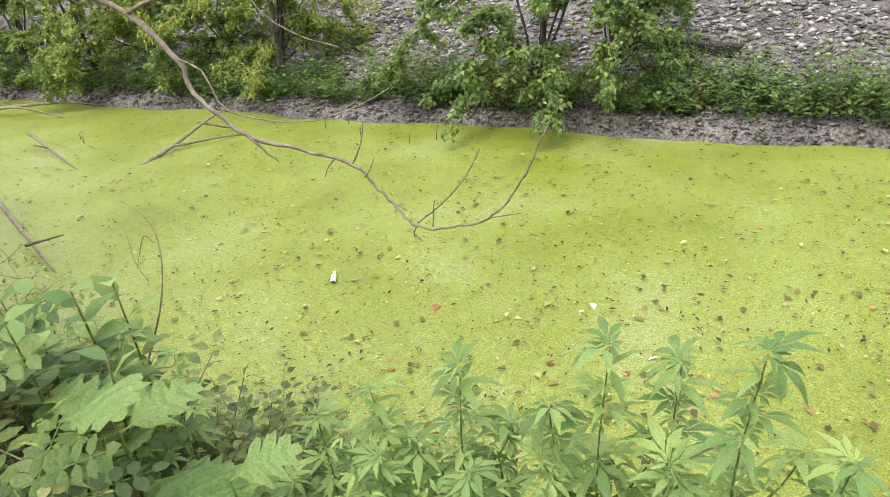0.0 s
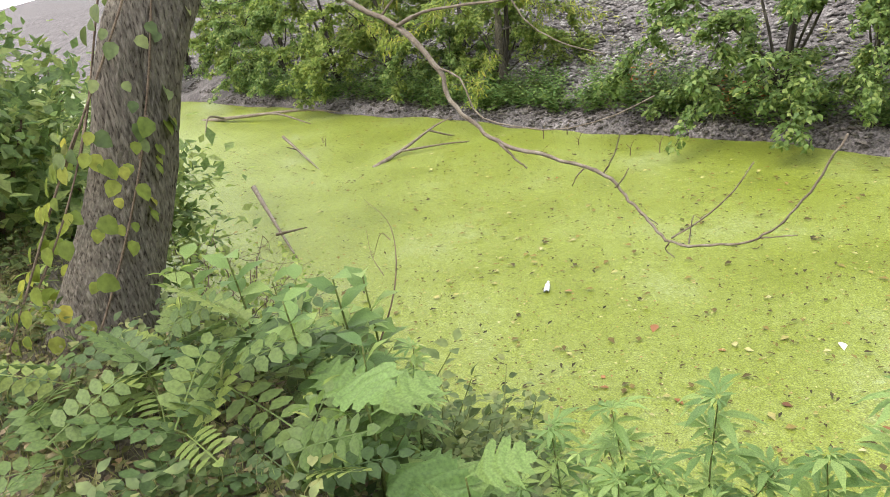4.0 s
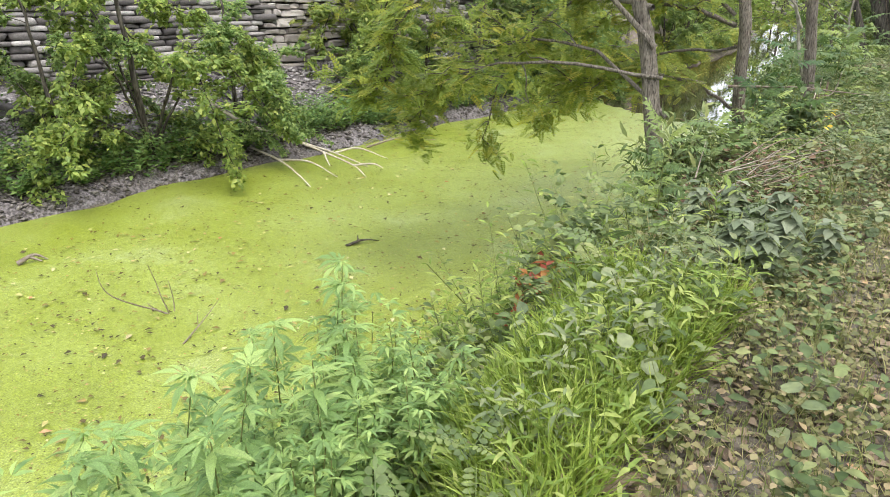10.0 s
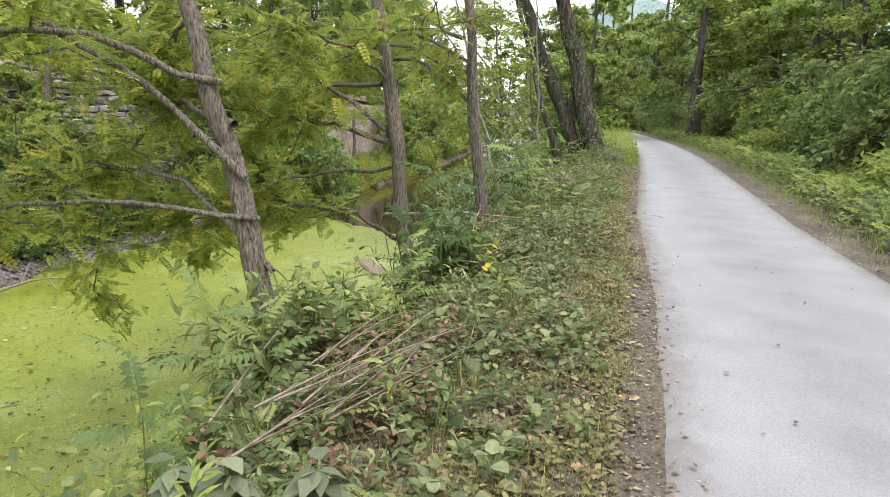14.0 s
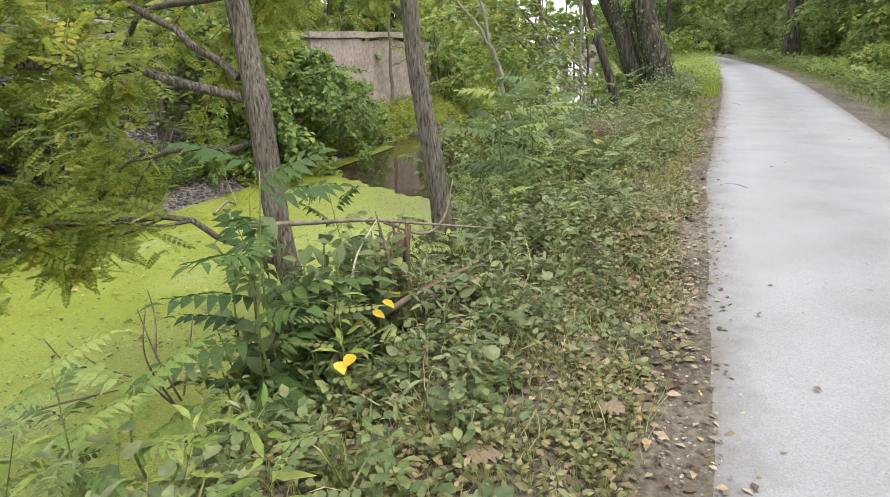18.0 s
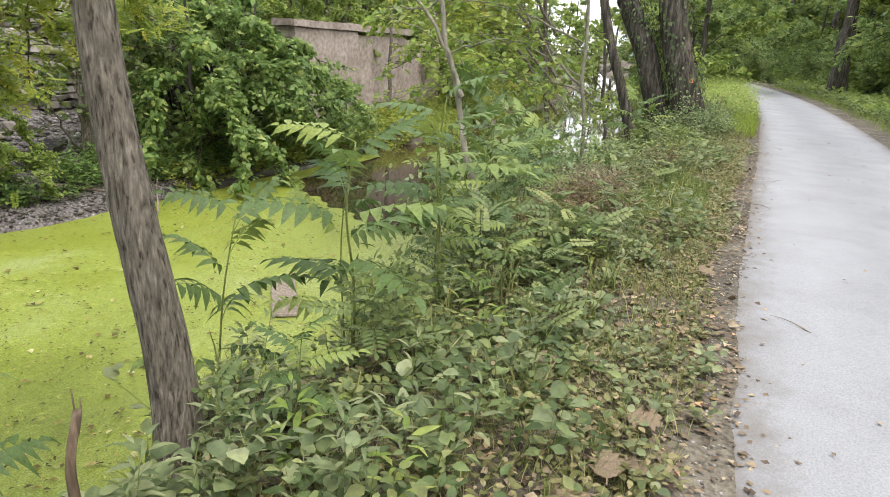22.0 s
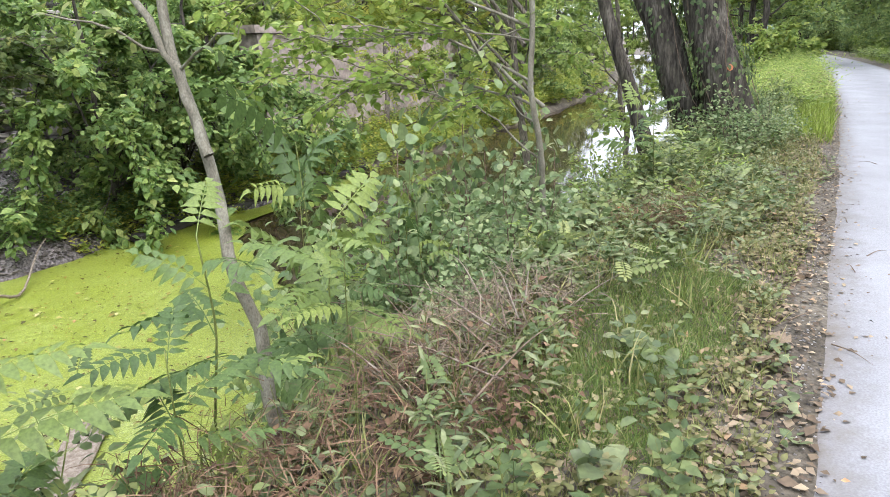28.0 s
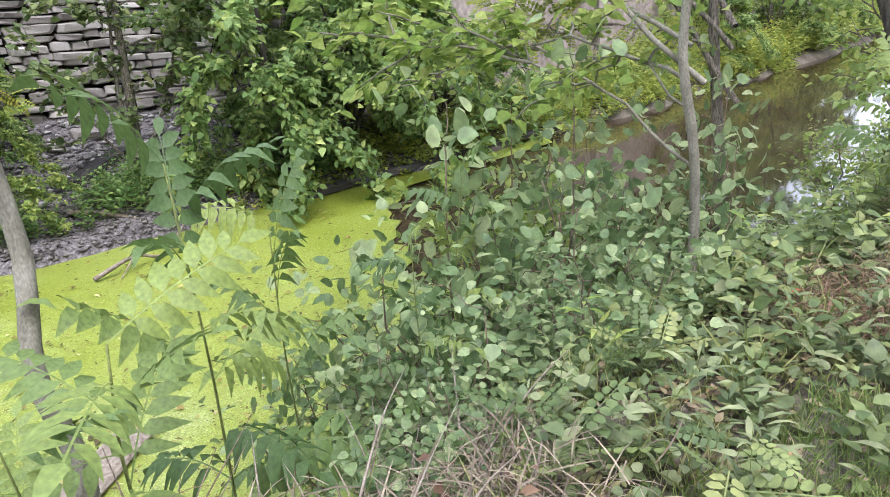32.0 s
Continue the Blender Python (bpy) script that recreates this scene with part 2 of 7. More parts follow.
M_LEAF_WOOD = foliage("leaf_wood", [(0.0, (0.13, 0.205, 0.075)), (0.5, (0.235, 0.325, 0.115)), (1.0, (0.4, 0.46, 0.16))], through_light=0.55)
M_LEAF_MINT = foliage("leaf_mint", [(0.0, (0.08, 0.16, 0.045)), (0.5, (0.15, 0.25, 0.07)), (1.0, (0.25, 0.34, 0.1))], through_light=0.4)
M_LEAF_BRIGHT = foliage("leaf_bright", [(0.0, (0.17, 0.26, 0.055)), (0.5, (0.29, 0.385, 0.09)), (1.0, (0.46, 0.51, 0.16))], through_light=0.55)
M_LEAF_DARK = foliage("leaf_dark", [(0.0, (0.045, 0.085, 0.026)), (0.6, (0.085, 0.145, 0.042)), (1.0, (0.15, 0.215, 0.065))])
M_LEAF_SHRUB = foliage("leaf_shrub", [(0.0, (0.12, 0.2, 0.06)), (0.5, (0.21, 0.31, 0.095)), (0.9, (0.33, 0.42, 0.13)), (1.0, (0.45, 0.5, 0.17))], through_light=0.5)
M_LEAF_YELLOW = foliage("leaf_yellowing", [(0.0, (0.18, 0.245, 0.05)), (0.5, (0.29, 0.355, 0.07)), (0.85, (0.42, 0.45, 0.09)), (1.0, (0.53, 0.48, 0.1))], through_light=0.58)
M_LEAF_FRESH = foliage("leaf_fresh", [(0.0, (0.115, 0.178, 0.0771)), (0.5, (0.207, 0.284, 0.125)), (1.0, (0.356, 0.414, 0.212))], rough=0.42, through_light=0.42)
M_LEAF_PALE = foliage("leaf_pale", [(0.0, (0.107, 0.143, 0.0656)), (0.5, (0.18, 0.221, 0.102)), (1.0, (0.303, 0.328, 0.172))], rough=0.45)
WEED_GREEN = [(0.0, (0.145, 0.245, 0.078)), (0.5, (0.245, 0.362, 0.118)), (1.0, (0.375, 0.485, 0.16))]
M_LEAF_TIP = foliage("leaf_young_tip", [(0.0, (0.17, 0.265, 0.08)), (1.0, (0.26, 0.35, 0.11))], per="object")
M_LEAF_WEED = foliage("leaf_weed", WEED_GREEN, per="object", through_light=0.42)
M_LEAF_RAG = foliage("leaf_ragweed", WEED_GREEN, through_light=0.42)
M_LEAF_IVY = foliage("leaf_ivy", [(0.0, (0.055, 0.085, 0.035)), (0.6, (0.11, 0.155, 0.065)), (1.0, (0.2, 0.25, 0.11))])
M_LEAF_BROAD = foliage("leaf_broad", [(0.0, (0.085, 0.135, 0.055)), (0.5, (0.135, 0.19, 0.08)), (1.0, (0.21, 0.27, 0.12))], per="object")
M_LEAF_SUMAC = foliage("leaf_sumac", [(0.0, (0.07, 0.12, 0.038)), (0.5, (0.13, 0.195, 0.06)), (1.0, (0.27, 0.33, 0.085))], per="object")
M_LEAF_SUMAC_DARK = foliage("leaf_sumac_dark", [(0.0, (0.035, 0.075, 0.026)), (0.5, (0.06, 0.115, 0.038)), (1.0, (0.11, 0.17, 0.05))], per="object", spec=0.25)
M_LEAF_TIP_PALE = foliage("leaf_sumac_pale", [(0.0, (0.2, 0.29, 0.08)), (1.0, (0.32, 0.39, 0.12))], per="object", through_light=0.45)
M_GRASS = foliage("grass_blades", [(0.0, (0.14, 0.2, 0.03)), (0.5, (0.24, 0.33, 0.05)), (1.0, (0.4, 0.47, 0.1))])
M_GRASS_LAWN = foliage("grass_lawn", [(0.0, (0.1, 0.16, 0.04)), (0.5, (0.17, 0.25, 0.065)), (1.0, (0.27, 0.35, 0.1))])
M_GRASS_DULL = foliage("grass_dull", [(0.0, (0.116, 0.154, 0.0386)), (0.5, (0.219, 0.257, 0.0772)), (0.85, (0.386, 0.373, 0.154)), (1.0, (0.54, 0.463, 0.257))])
M_LITTER = foliage("dead_leaves", [(0.0, (0.084, 0.0582, 0.0403)), (0.4, (0.174, 0.127, 0.0862)), (0.75, (0.274, 0.209, 0.146)), (0.95, (0.403, 0.325, 0.224)), (1.0, (0.47, 0.28, 0.146))], rough=0.8, through_light=0.15)
M_STRAW = foliage("dry_straw", [(0.0, (0.08, 0.06, 0.044)), (0.5, (0.175, 0.135, 0.1)), (1.0, (0.32, 0.26, 0.19))], rough=0.85, through_light=0.1)
M_RUST = foliage("dead_stalks", [(0.0, (0.06, 0.033, 0.022)), (0.5, (0.14, 0.08, 0.05)), (1.0, (0.27, 0.175, 0.11))], rough=0.85, through_light=0.1)
M_FLOAT = foliage("floating_bits", [(0.0, (0.045, 0.035, 0.015)), (0.35, (0.13, 0.095, 0.03)), (0.6, (0.26, 0.19, 0.06)), (0.82, (0.42, 0.38, 0.15)), (0.94, (0.52, 0.48, 0.28)), (1.0, (0.36, 0.16, 0.08))], rough=0.7, through_light=0.1)
M_FLOAT_DARK = foliage("floating_dark_bits", [(0.0, (0.03, 0.026, 0.012)), (0.5, (0.07, 0.055, 0.02)), (0.8, (0.13, 0.1, 0.03)), (1.0, (0.24, 0.17, 0.06))], rough=0.7, through_light=0.05)
M_RED = foliage("leaf_red", [(0.0, (0.25, 0.05, 0.03)), (0.5, (0.42, 0.12, 0.06)), (1.0, (0.5, 0.28, 0.07))])
M_PEBBLE = foliage("loose_stones", [(0.0, (0.058, 0.052, 0.052)), (0.5, (0.175, 0.16, 0.159)), (1.0, (0.42, 0.398, 0.394))], rough=0.9, through_light=0.0)
# darker tones than the loose stones of the slope
M_PEBBLE_DARK = foliage("dark_shore_stones", [(0.0, (0.04, 0.034, 0.03)), (0.5, (0.11, 0.097, 0.09)), (1.0, (0.22, 0.2, 0.19))], rough=0.8, through_light=0.0)
M_GOLD = foliage("leaf_gold", [(0.0, (0.62, 0.42, 0.03)), (1.0, (0.72, 0.55, 0.06))], per="object")
M_PALELEAF = foliage("leaf_bleached", [(0.0, (0.62, 0.62, 0.45)), (1.0, (0.75, 0.74, 0.6))], per="object", through_light=0.1)
M_LEAF_OLIVE = foliage("leaf_olive", [(0.0, (0.12, 0.128, 0.0416)), (0.5, (0.204, 0.204, 0.08)), (0.8, (0.296, 0.264, 0.128)), (1.0, (0.368, 0.272, 0.16))])
M_LEAF_LOBED = foliage("leaf_lobed", [(0.0, (0.155, 0.265, 0.075)), (1.0, (0.235, 0.34, 0.105))], per="object")
M_STONES = foliage("rubble_stone", [(0.0, (0.17, 0.152, 0.142)), (0.5, (0.29, 0.262, 0.245)), (1.0, (0.43, 0.4, 0.378))], rough=0.9, through_light=0.0, per="object")
M_DRYLEAF = foliage("leaf_dry_brown", [(0.0, (0.16, 0.07, 0.035)), (0.5, (0.3, 0.13, 0.06)), (1.0, (0.4, 0.22, 0.09))], per="object", rough=0.7, through_light=0.1)
M_PLASTIC = surface("clear_plastic", [(0.3, (0.6, 0.63, 0.65)), (0.7, (0.8, 0.82, 0.84))], 20, 0.15, 0.2, 40, 0.004, spec=0.6)
M_CAP = surface("white_cap", [(0.3, (0.75, 0.75, 0.75)), (0.7, (0.82, 0.82, 0.82))], 20, 0.4, 0.1)
M_ORANGE = surface("faded_orange_paint", [(0.3, (0.6, 0.22, 0.1)), (0.7, (0.75, 0.32, 0.17))], 20, 0.8, 0.3)
# distance haze is mixed into the hill's blue-grey colour
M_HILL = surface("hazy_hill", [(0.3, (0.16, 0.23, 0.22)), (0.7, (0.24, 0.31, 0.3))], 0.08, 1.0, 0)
M_LEAF_GREY = foliage("leaf_wilted", [(0.0, (0.11, 0.14, 0.08)), (0.5, (0.165, 0.2, 0.12)), (1.0, (0.26, 0.29, 0.19))], per="object")

# ---- geometry helpers ----
rng = np.random.default_rng(7)


def part(name, me, material, parent=None, label=""):
    """Links a mesh as one object under a thing or a part."""
    if material is not None and not me.materials:
        me.materials.append(material)
    ob = new(name, me)
    ob.parent = parent
    if label:
        ob["label"] = label
    return ob


def thing(name, at, label, category, group="", kind=""):
    ob = new(name)
    ob.empty_display_size = 0.1
    ob.location = at
    return tagged(ob, label, category, group, kind)


def raw_mesh(name, verts, faces_flat, sizes, smooth=False):
    me = bpy.data.meshes.new(name)
    verts = np.asarray(verts, dtype=np.float32)
    me.vertices.add(len(verts))
    me.vertices.foreach_set("co", verts.ravel())
    me.loops.add(len(faces_flat))
    me.loops.foreach_set("vertex_index", np.asarray(faces_flat, dtype=np.int32))
    me.polygons.add(len(sizes))
    sizes = np.asarray(sizes)
    me.polygons.foreach_set("loop_start", np.concatenate(([0], np.cumsum(sizes)[:-1])).astype(np.int32))
    me.update(calc_edges=True)
    me.validate()
    if smooth:
        me.shade_smooth()
    return me


def leaf_shape(kind):
    """Vertices (x across, y along, z up) and faces of one leaf, one unit long."""
    if kind == "diamond":
        v = [(0, 0, 0), (-0.3, 0.42, 0.07), (0, 0.5, 0), (0.3, 0.42, 0.07), (0, 1, -0.12)]
        f = [(0, 2, 1), (0, 3, 2), (1, 2, 4), (2, 3, 4)]
    elif kind == "ovate":
        v = [(0, 0, 0), (-0.26, 0.25, 0.05), (0, 0.28, 0), (0.26, 0.25, 0.05), (-0.3, 0.52, 0.05), (0, 0.56, -0.02), (0.3, 0.52, 0.05), (0, 1, -0.16)]
        f = [(0, 2, 1), (0, 3, 2), (1, 2, 5, 4), (2, 3, 6, 5), (4, 5, 7), (5, 6, 7)]
    elif kind == "round":
        v = [(0, 0, 0), (-0.36, 0.15, 0.06), (0, 0.3, 0), (0.36, 0.15, 0.06), (-0.42, 0.48, 0.07), (0, 0.6, -0.02), (0.42, 0.48, 0.07), (-0.22, 0.82, 0.02), (0.22, 0.82, 0.02), (0, 1, -0.1)]
        f = [(0, 2, 1), (0, 3, 2), (1, 2, 5, 4), (2, 3, 6, 5), (4, 5, 9, 7), (5, 6, 8, 9)]
    elif kind == "lance":
        v = [(0, 0, 0), (-0.12, 0.3, 0.04), (0, 0.33, 0), (0.12, 0.3, 0.04), (-0.09, 0.65, 0), (0, 0.66, -0.05), (0.09, 0.65, 0), (0, 1, -0.2)]
        f = [(0, 2, 1), (0, 3, 2), (1, 2, 5, 4), (2, 3, 6, 5), (4, 5, 7), (5, 6, 7)]
    elif kind == "blade":
        v = [(-0.012, 0, 0), (0.012, 0, 0), (-0.014, 0.4, 0.02), (0.014, 0.4, 0.02), (-0.01, 0.75, -0.08), (0.01, 0.75, -0.08), (0, 1, -0.26)]
        f = [(0, 1, 3, 2), (2, 3, 5, 4), (4, 5, 6)]
    elif kind == "stalk":
        v = [(-0.006, 0, 0), (0.006, 0, 0), (0.003, 1, 0), (-0.003, 1, 0)]
        f = [(0, 1, 2, 3)]
    elif kind == "fold":
        v = [(0, 0, 0), (-0.3, 0.45, 0.08), (0.3, 0.45, 0.08), (0, 1, -0.1)]
        f = [(0, 3, 1), (0, 2, 3)]
    elif kind == "sliver":
        v = [(0, 0, 0), (-0.16, 0.4, 0.05), (0.17, 0.5, 0.04), (0, 1, -0.08)]
        f = [(0, 3, 1), (0, 2, 3)]
    elif kind == "oval_frond":
        # a short feather leaf of five pairs of oval leaflets and one at the tip
        v, f = [(-0.008, 0, 0), (0.008, 0, 0)], []
        for i in range(6):
            y = 0.24 + 0.155 * i
            v += [(-0.007, y, -0.11 * y * y), (0.007, y, -0.11 * y * y)]
            f.append((2 * i, 2 * i + 1, 2 * i + 3, 2 * i + 2))
        spots = [(0.24 + 0.155 * i, s * 78, 2 * i + 2 + (s > 0)) for i in range(5) for s in (-1, 1)] + [(0.97, 0, 12)]
        for y, a, root in spots:
            ca, sa = math.cos(radians(a)), math.sin(radians(a))
            z, ln, b = -0.11 * y * y, 0.26 * (1.1 - 0.25 * y), len(v)
            for px, py, pz in ((0, 0.05, 0), (-0.26, 0.3, 0.03), (0, 0.32, 0), (0.26, 0.3, 0.03), (-0.27, 0.68, 0.0), (0, 0.7, -0.05), (0.27, 0.68, 0.0), (0, 1.0, -0.12)):
                px, py = px * ln, py * ln
                v.append((px * ca + py * sa, y + py * ca - px * sa, z + pz * ln))
            f += [(root, b + 2, b + 1), (root, b + 3, b + 2), (b + 1, b + 2, b + 5, b + 4), (b + 2, b + 3, b + 6, b + 5), (b + 4, b + 5, b + 7), (b + 5, b + 6, b + 7)]
    elif kind == "longfrond":
        # a long arching feather leaf: pairs of drooping pointed leaflets
        rise = lambda y: 0.2 * y - 0.34 * y * y
        v, f = [(-0.007, 0, 0), (0.007, 0, 0)], []
        for i in range(8):
            y = 0.2 + 0.112 * i
            v += [(-0.006, y, rise(y)), (0.006, y, rise(y))]
            f.append((2 * i, 2 * i + 1, 2 * i + 3, 2 * i + 2))
        spots = [(0.2 + 0.112 * i, s * (74 - 3 * i), 2 * i + 2 + (s > 0)) for i in range(7) for s in (-1, 1)] + [(0.985, 8, 16)]
        for j, (y, a, root) in enumerate(spots):
            ca, sa = math.cos(radians(a)), math.sin(radians(a))
            z, ln, b = rise(y), 0.25 * (1.1 - 0.4 * abs(y - 0.5)) * (1 + 0.1 * math.sin(j * 5.1)), len(v)
            droop = 0.35 + 0.2 * math.sin(j * 2.3)
            for px, py, pz in ((0, 0.04, 0), (-0.21, 0.28, 0.04), (0, 0.3, 0), (0.21, 0.28, 0.04), (-0.18, 0.6, 0.01), (0, 0.62, -0.03), (0.18, 0.6, 0.01), (0, 1.0, -0.08)):
                px, py, pz = px * ln, py * ln, pz * ln - droop * ln * py * py
                v.append((px * ca + py * sa, y + py * ca - px * sa, z + pz))
            f += [(root, b + 2, b + 1), (root, b + 3, b + 2), (b + 1, b + 2, b + 5, b + 4), (b + 2, b + 3, b + 6, b + 5), (b + 4, b + 5, b + 7), (b + 5, b + 6, b + 7)]
    elif kind == "frond":
        # a feather leaf: paired leaflets grown out of a thin stalk
        pairs, w = 6, 0.009
        rise = lambda y: -0.12 * y * y
        v, f = [(-w, 0, 0), (w, 0, 0)], []
        for i in range(pairs):
            y = 0.16 + i * 0.148
            z = rise(y)
            b = len(v)
            v += [(-w, y, z), (w, y, z)]
            f.append((b - 2 if i == 0 else last, b - 1 if i == 0 else last + 1, b + 1, b))
            last = b
            ln = 0.25 * (1 - 0.45 * abs(i / (pairs - 1) - 0.35))
            for s, a in ((-1, b), (1, b + 1)):
                c = len(v)
                v += [(s * ln * 0.35, y - 0.05, z + 0.012), (s * ln * 0.8, y - 0.03, z - 0.01), (s * ln, y + 0.035, z - 0.03), (s * ln * 0.72, y + 0.09, z - 0.008), (s * ln * 0.3, y + 0.07, z + 0.012)]
                f += [(a, c, c + 1, c + 2, c + 3, c + 4)]
        c = len(v)
        v += [(-0.045, 1.05, rise(1.03)), (0.045, 1.05, rise(1.03)), (0, 1.16, rise(1.14))]
        f += [(last, last + 1, c + 1, c), (c, c + 1, c + 2)]
    elif kind == "trilobe":
        # three long lobes, as on ragweed
        v, f = [], []
        for a, ln in ((0, 1.0), (42, 0.78), (-42, 0.78)):
            ca, sa = math.cos(radians(a)), math.sin(radians(a))
            b = len(v)
            for x, y, z in ((0, 0.05, 0), (-0.125, 0.4, 0.05), (0, 0.4, 0), (0.125, 0.4, 0.04), (-0.1, 0.64, -0.03), (0, 0.66, -0.08), (0.1, 0.64, -0.03), (0, 1, -0.28)):
                x, y, z = x * ln, y * ln, z * ln
                v.append((x * ca - y * sa, x * sa + y * ca, z))
            f += [(b, b + 2, b + 1), (b, b + 3, b + 2), (b + 1, b + 2, b + 5, b + 4), (b + 2, b + 3, b + 6, b + 5), (b + 4, b + 5, b + 7), (b + 5, b + 6, b + 7)]
    elif kind == "lobed":
        # a long broad leaf cut into pointed, toothed lobes
        v, f = [(-0.012, 0, 0), (0, 0, 0.004), (0.012, 0, 0)], []
        for i in range(1, 49):
            y = i / 48
            env = 0.1 + 0.42 * math.sin(math.pi * min(0.12 + y * 0.92, 1)) ** 0.9
            p = (y * 4.4 + 0.25) % 1
            lobe = p ** 0.8 if p < 0.78 else (1 - p) / 0.22 * 0.82
            w = env * (0.3 + 0.72 * lobe + 0.09 * (i % 3 == 0)) if y < 0.95 else 0.06 * (1 - y) / 0.05
            if y < 0.16:
                w = 0.014
            z = 0.1 * y - 0.3 * y * y
            up = 0.07 * math.sin(y * 29) * w * 2 - 0.25 * w * w
            v += [(-w, min(y + 0.4 * w, 1.02), z + up), (0, y, z), (w, min(y + 0.4 * w, 1.02), z + up)]
            c = len(v) - 3
            f += [(c - 3, c - 2, c + 1, c), (c - 2, c - 1, c + 2, c + 1)]
    return np.array(v, dtype=float), f


def unit(a):
    return a / np.maximum(np.linalg.norm(a, axis=1, keepdims=True), 1e-9)


def leaves_mesh(name, kind, P, D, N, S, smooth=False):
    """Many leaves in one mesh: at P, along D, facing N, of length S."""
    v, f = leaf_shape(kind)
    P, D, N, S = (np.asarray(a, dtype=float) for a in (P, D, N, S))
    Y = unit(D)
    X = unit(np.cross(Y, N))
    Z = np.cross(X, Y)
    V = P[:, None, :] + S[:, None, None] * (v[None, :, 0, None] * X[:, None, :] + v[None, :, 1, None] * Y[:, None, :] + v[None, :, 2, None] * Z[:, None, :])
    flat = np.array([i for q in f for i in q])
    sizes = np.tile([len(q) for q in f], len(P))
    idx = (np.arange(len(P))[:, None] * len(v) + flat[None, :]).ravel()
    return raw_mesh(name, V.reshape(-1, 3), idx, sizes, smooth)


def rand_dirs(n, up=0.0, spread=1.0):
    d = rng.normal(size=(n, 3)) * spread
    d[:, 2] += up
    return unit(d)


def tube_arrays(pts, radii, k=8, rough=0.0):
    pts = np.asarray(pts, dtype=float)
    n = len(pts)
    t = np.gradient(pts, axis=0)
    t = unit(t)
    ref = np.tile([0.31, 0.2, 0.93], (n, 1)) if abs(t[0][2]) < 0.8 else np.tile([0.95, 0.25, 0.1], (n, 1))
    u = unit(np.cross(t, ref))
    w = np.cross(t, u)
    a = np.arange(k) * 2 * np.pi / k
    r = np.asarray(radii, dtype=float)[:, None] * (1 + rough * rng.normal(size=(n, k)))
    V = pts[:, None, :] + r[:, :, None] * (np.cos(a)[None, :, None] * u[:, None, :] + np.sin(a)[None, :, None] * w[:, None, :])
    V = np.concatenate([V.reshape(-1, 3), pts[-1:]])
    quads = []
    for i in range(n - 1):
        for j in range(k):
            j2 = (j + 1) % k
            quads.append((i * k + j, i * k + j2, (i + 1) * k + j2, (i + 1) * k + j))
    caps = [((n - 1) * k + j, (n - 1) * k + (j + 1) % k, n * k) for j in range(k)]
    return V, quads + caps


def trunk_mesh(name, pts, radii, ridges, k=96, n=150, depth=0.12):
    """A trunk whose bark runs in wandering ridges."""
    lp = smooth_pts(pts, n)
    r = np.interp(np.linspace(0, 1, n), np.linspace(0, 1, len(radii)), radii)
    V, F = tube_arrays(lp, np.ones(n), k)
    ring = V[:-1].reshape(n, k, 3) - lp[:, None, :]
    a = np.arange(k)[None, :] * 2 * np.pi / k
    z = np.concatenate([[0], np.cumsum(np.linalg.norm(np.diff(lp, axis=0), axis=1))])[:, None]
    ph = rng.random(6) * 6.28
    wave = a * ridges / 2 + 0.9 * np.sin(z * 7 + 3 * a + ph[0]) + 0.7 * np.sin(z * 15 - 5 * a + ph[1]) + 0.5 * np.sin(z * 31 + 2 * a + ph[2])
    lump = 0.05 * np.sin(2 * a + z * 2.1 + ph[3]) + 0.03 * np.sin(3 * a - z * 3.7 + ph[4])
    rad = r[:, None] * (1 + lump + depth * (np.abs(np.sin(wave)) ** 0.7 - 0.6) * (0.7 + 0.3 * np.sin(z * 23 + 7 * a)))
    V[:-1] = (lp[:, None, :] + ring * rad[:, :, None]).reshape(-1, 3)
    return raw_mesh(name, V, [i for q in F for i in q], [len(q) for q in F], True)


def tubes_mesh(name, tubes, smooth=True):
    """One mesh from several (points, radii, sides) tubes."""
    vs, fl, sz, off = [], [], [], 0
    for pts, radii, k in tubes:
        V, F = tube_arrays(pts, radii, k, 0.05 if k > 6 else 0.0)
        vs.append(V)
        for q in F:
            fl.extend(i + off for i in q)
            sz.append(len(q))
        off += len(V)
    return raw_mesh(name, np.concatenate(vs), fl, sz, smooth)


def curve_pts(p0, p1, n=8, sag=0.0, wob=0.03):
    """Points from p0 to p1, bowed by sag and uneven by wob."""
    p0, p1 = np.asarray(p0, float), np.asarray(p1, float)
    t = np.linspace(0, 1, n)[:, None]
    p = p0 + (p1 - p0) * t
    p[:, 2] += (sag * 4 * t * (1 - t))[:, 0]
    w = rng.normal(size=(n, 3)) * wob * np.linalg.norm(p1 - p0)
    w[0] = w[-1] = 0
    return p + w * 0.5


def smooth_pts(pts, n=24):
    """A smooth line through a few points."""
    pts = np.asarray(pts, float)
    k = len(pts)
    ext = np.concatenate([[2 * pts[0] - pts[1]], pts, [2 * pts[-1] - pts[-2]]])
    out = []
    for t in np.linspace(0, k - 1 - 1e-6, n):
        i = int(t)
        u = t - i
        a, b, c, d = ext[i:i + 4]
        out.append(0.5 * (2 * b + (c - a) * u + (2 * a - 5 * b + 4 * c - d) * u * u + (3 * b - a - 3 * c + d) * u ** 3))
    return np.array(out)


# ---- the lie of the land ----
WATER = -2.0
DUCK_END = 21.2


def bend(x):
    """How far trail and canal have swung to the left at x."""
    e = np.clip(np.asarray(x, float) - 22, 0, 70)
    return 0.0022 * e * e + 0.308 * np.clip(np.asarray(x, float) - 92, 0, None)


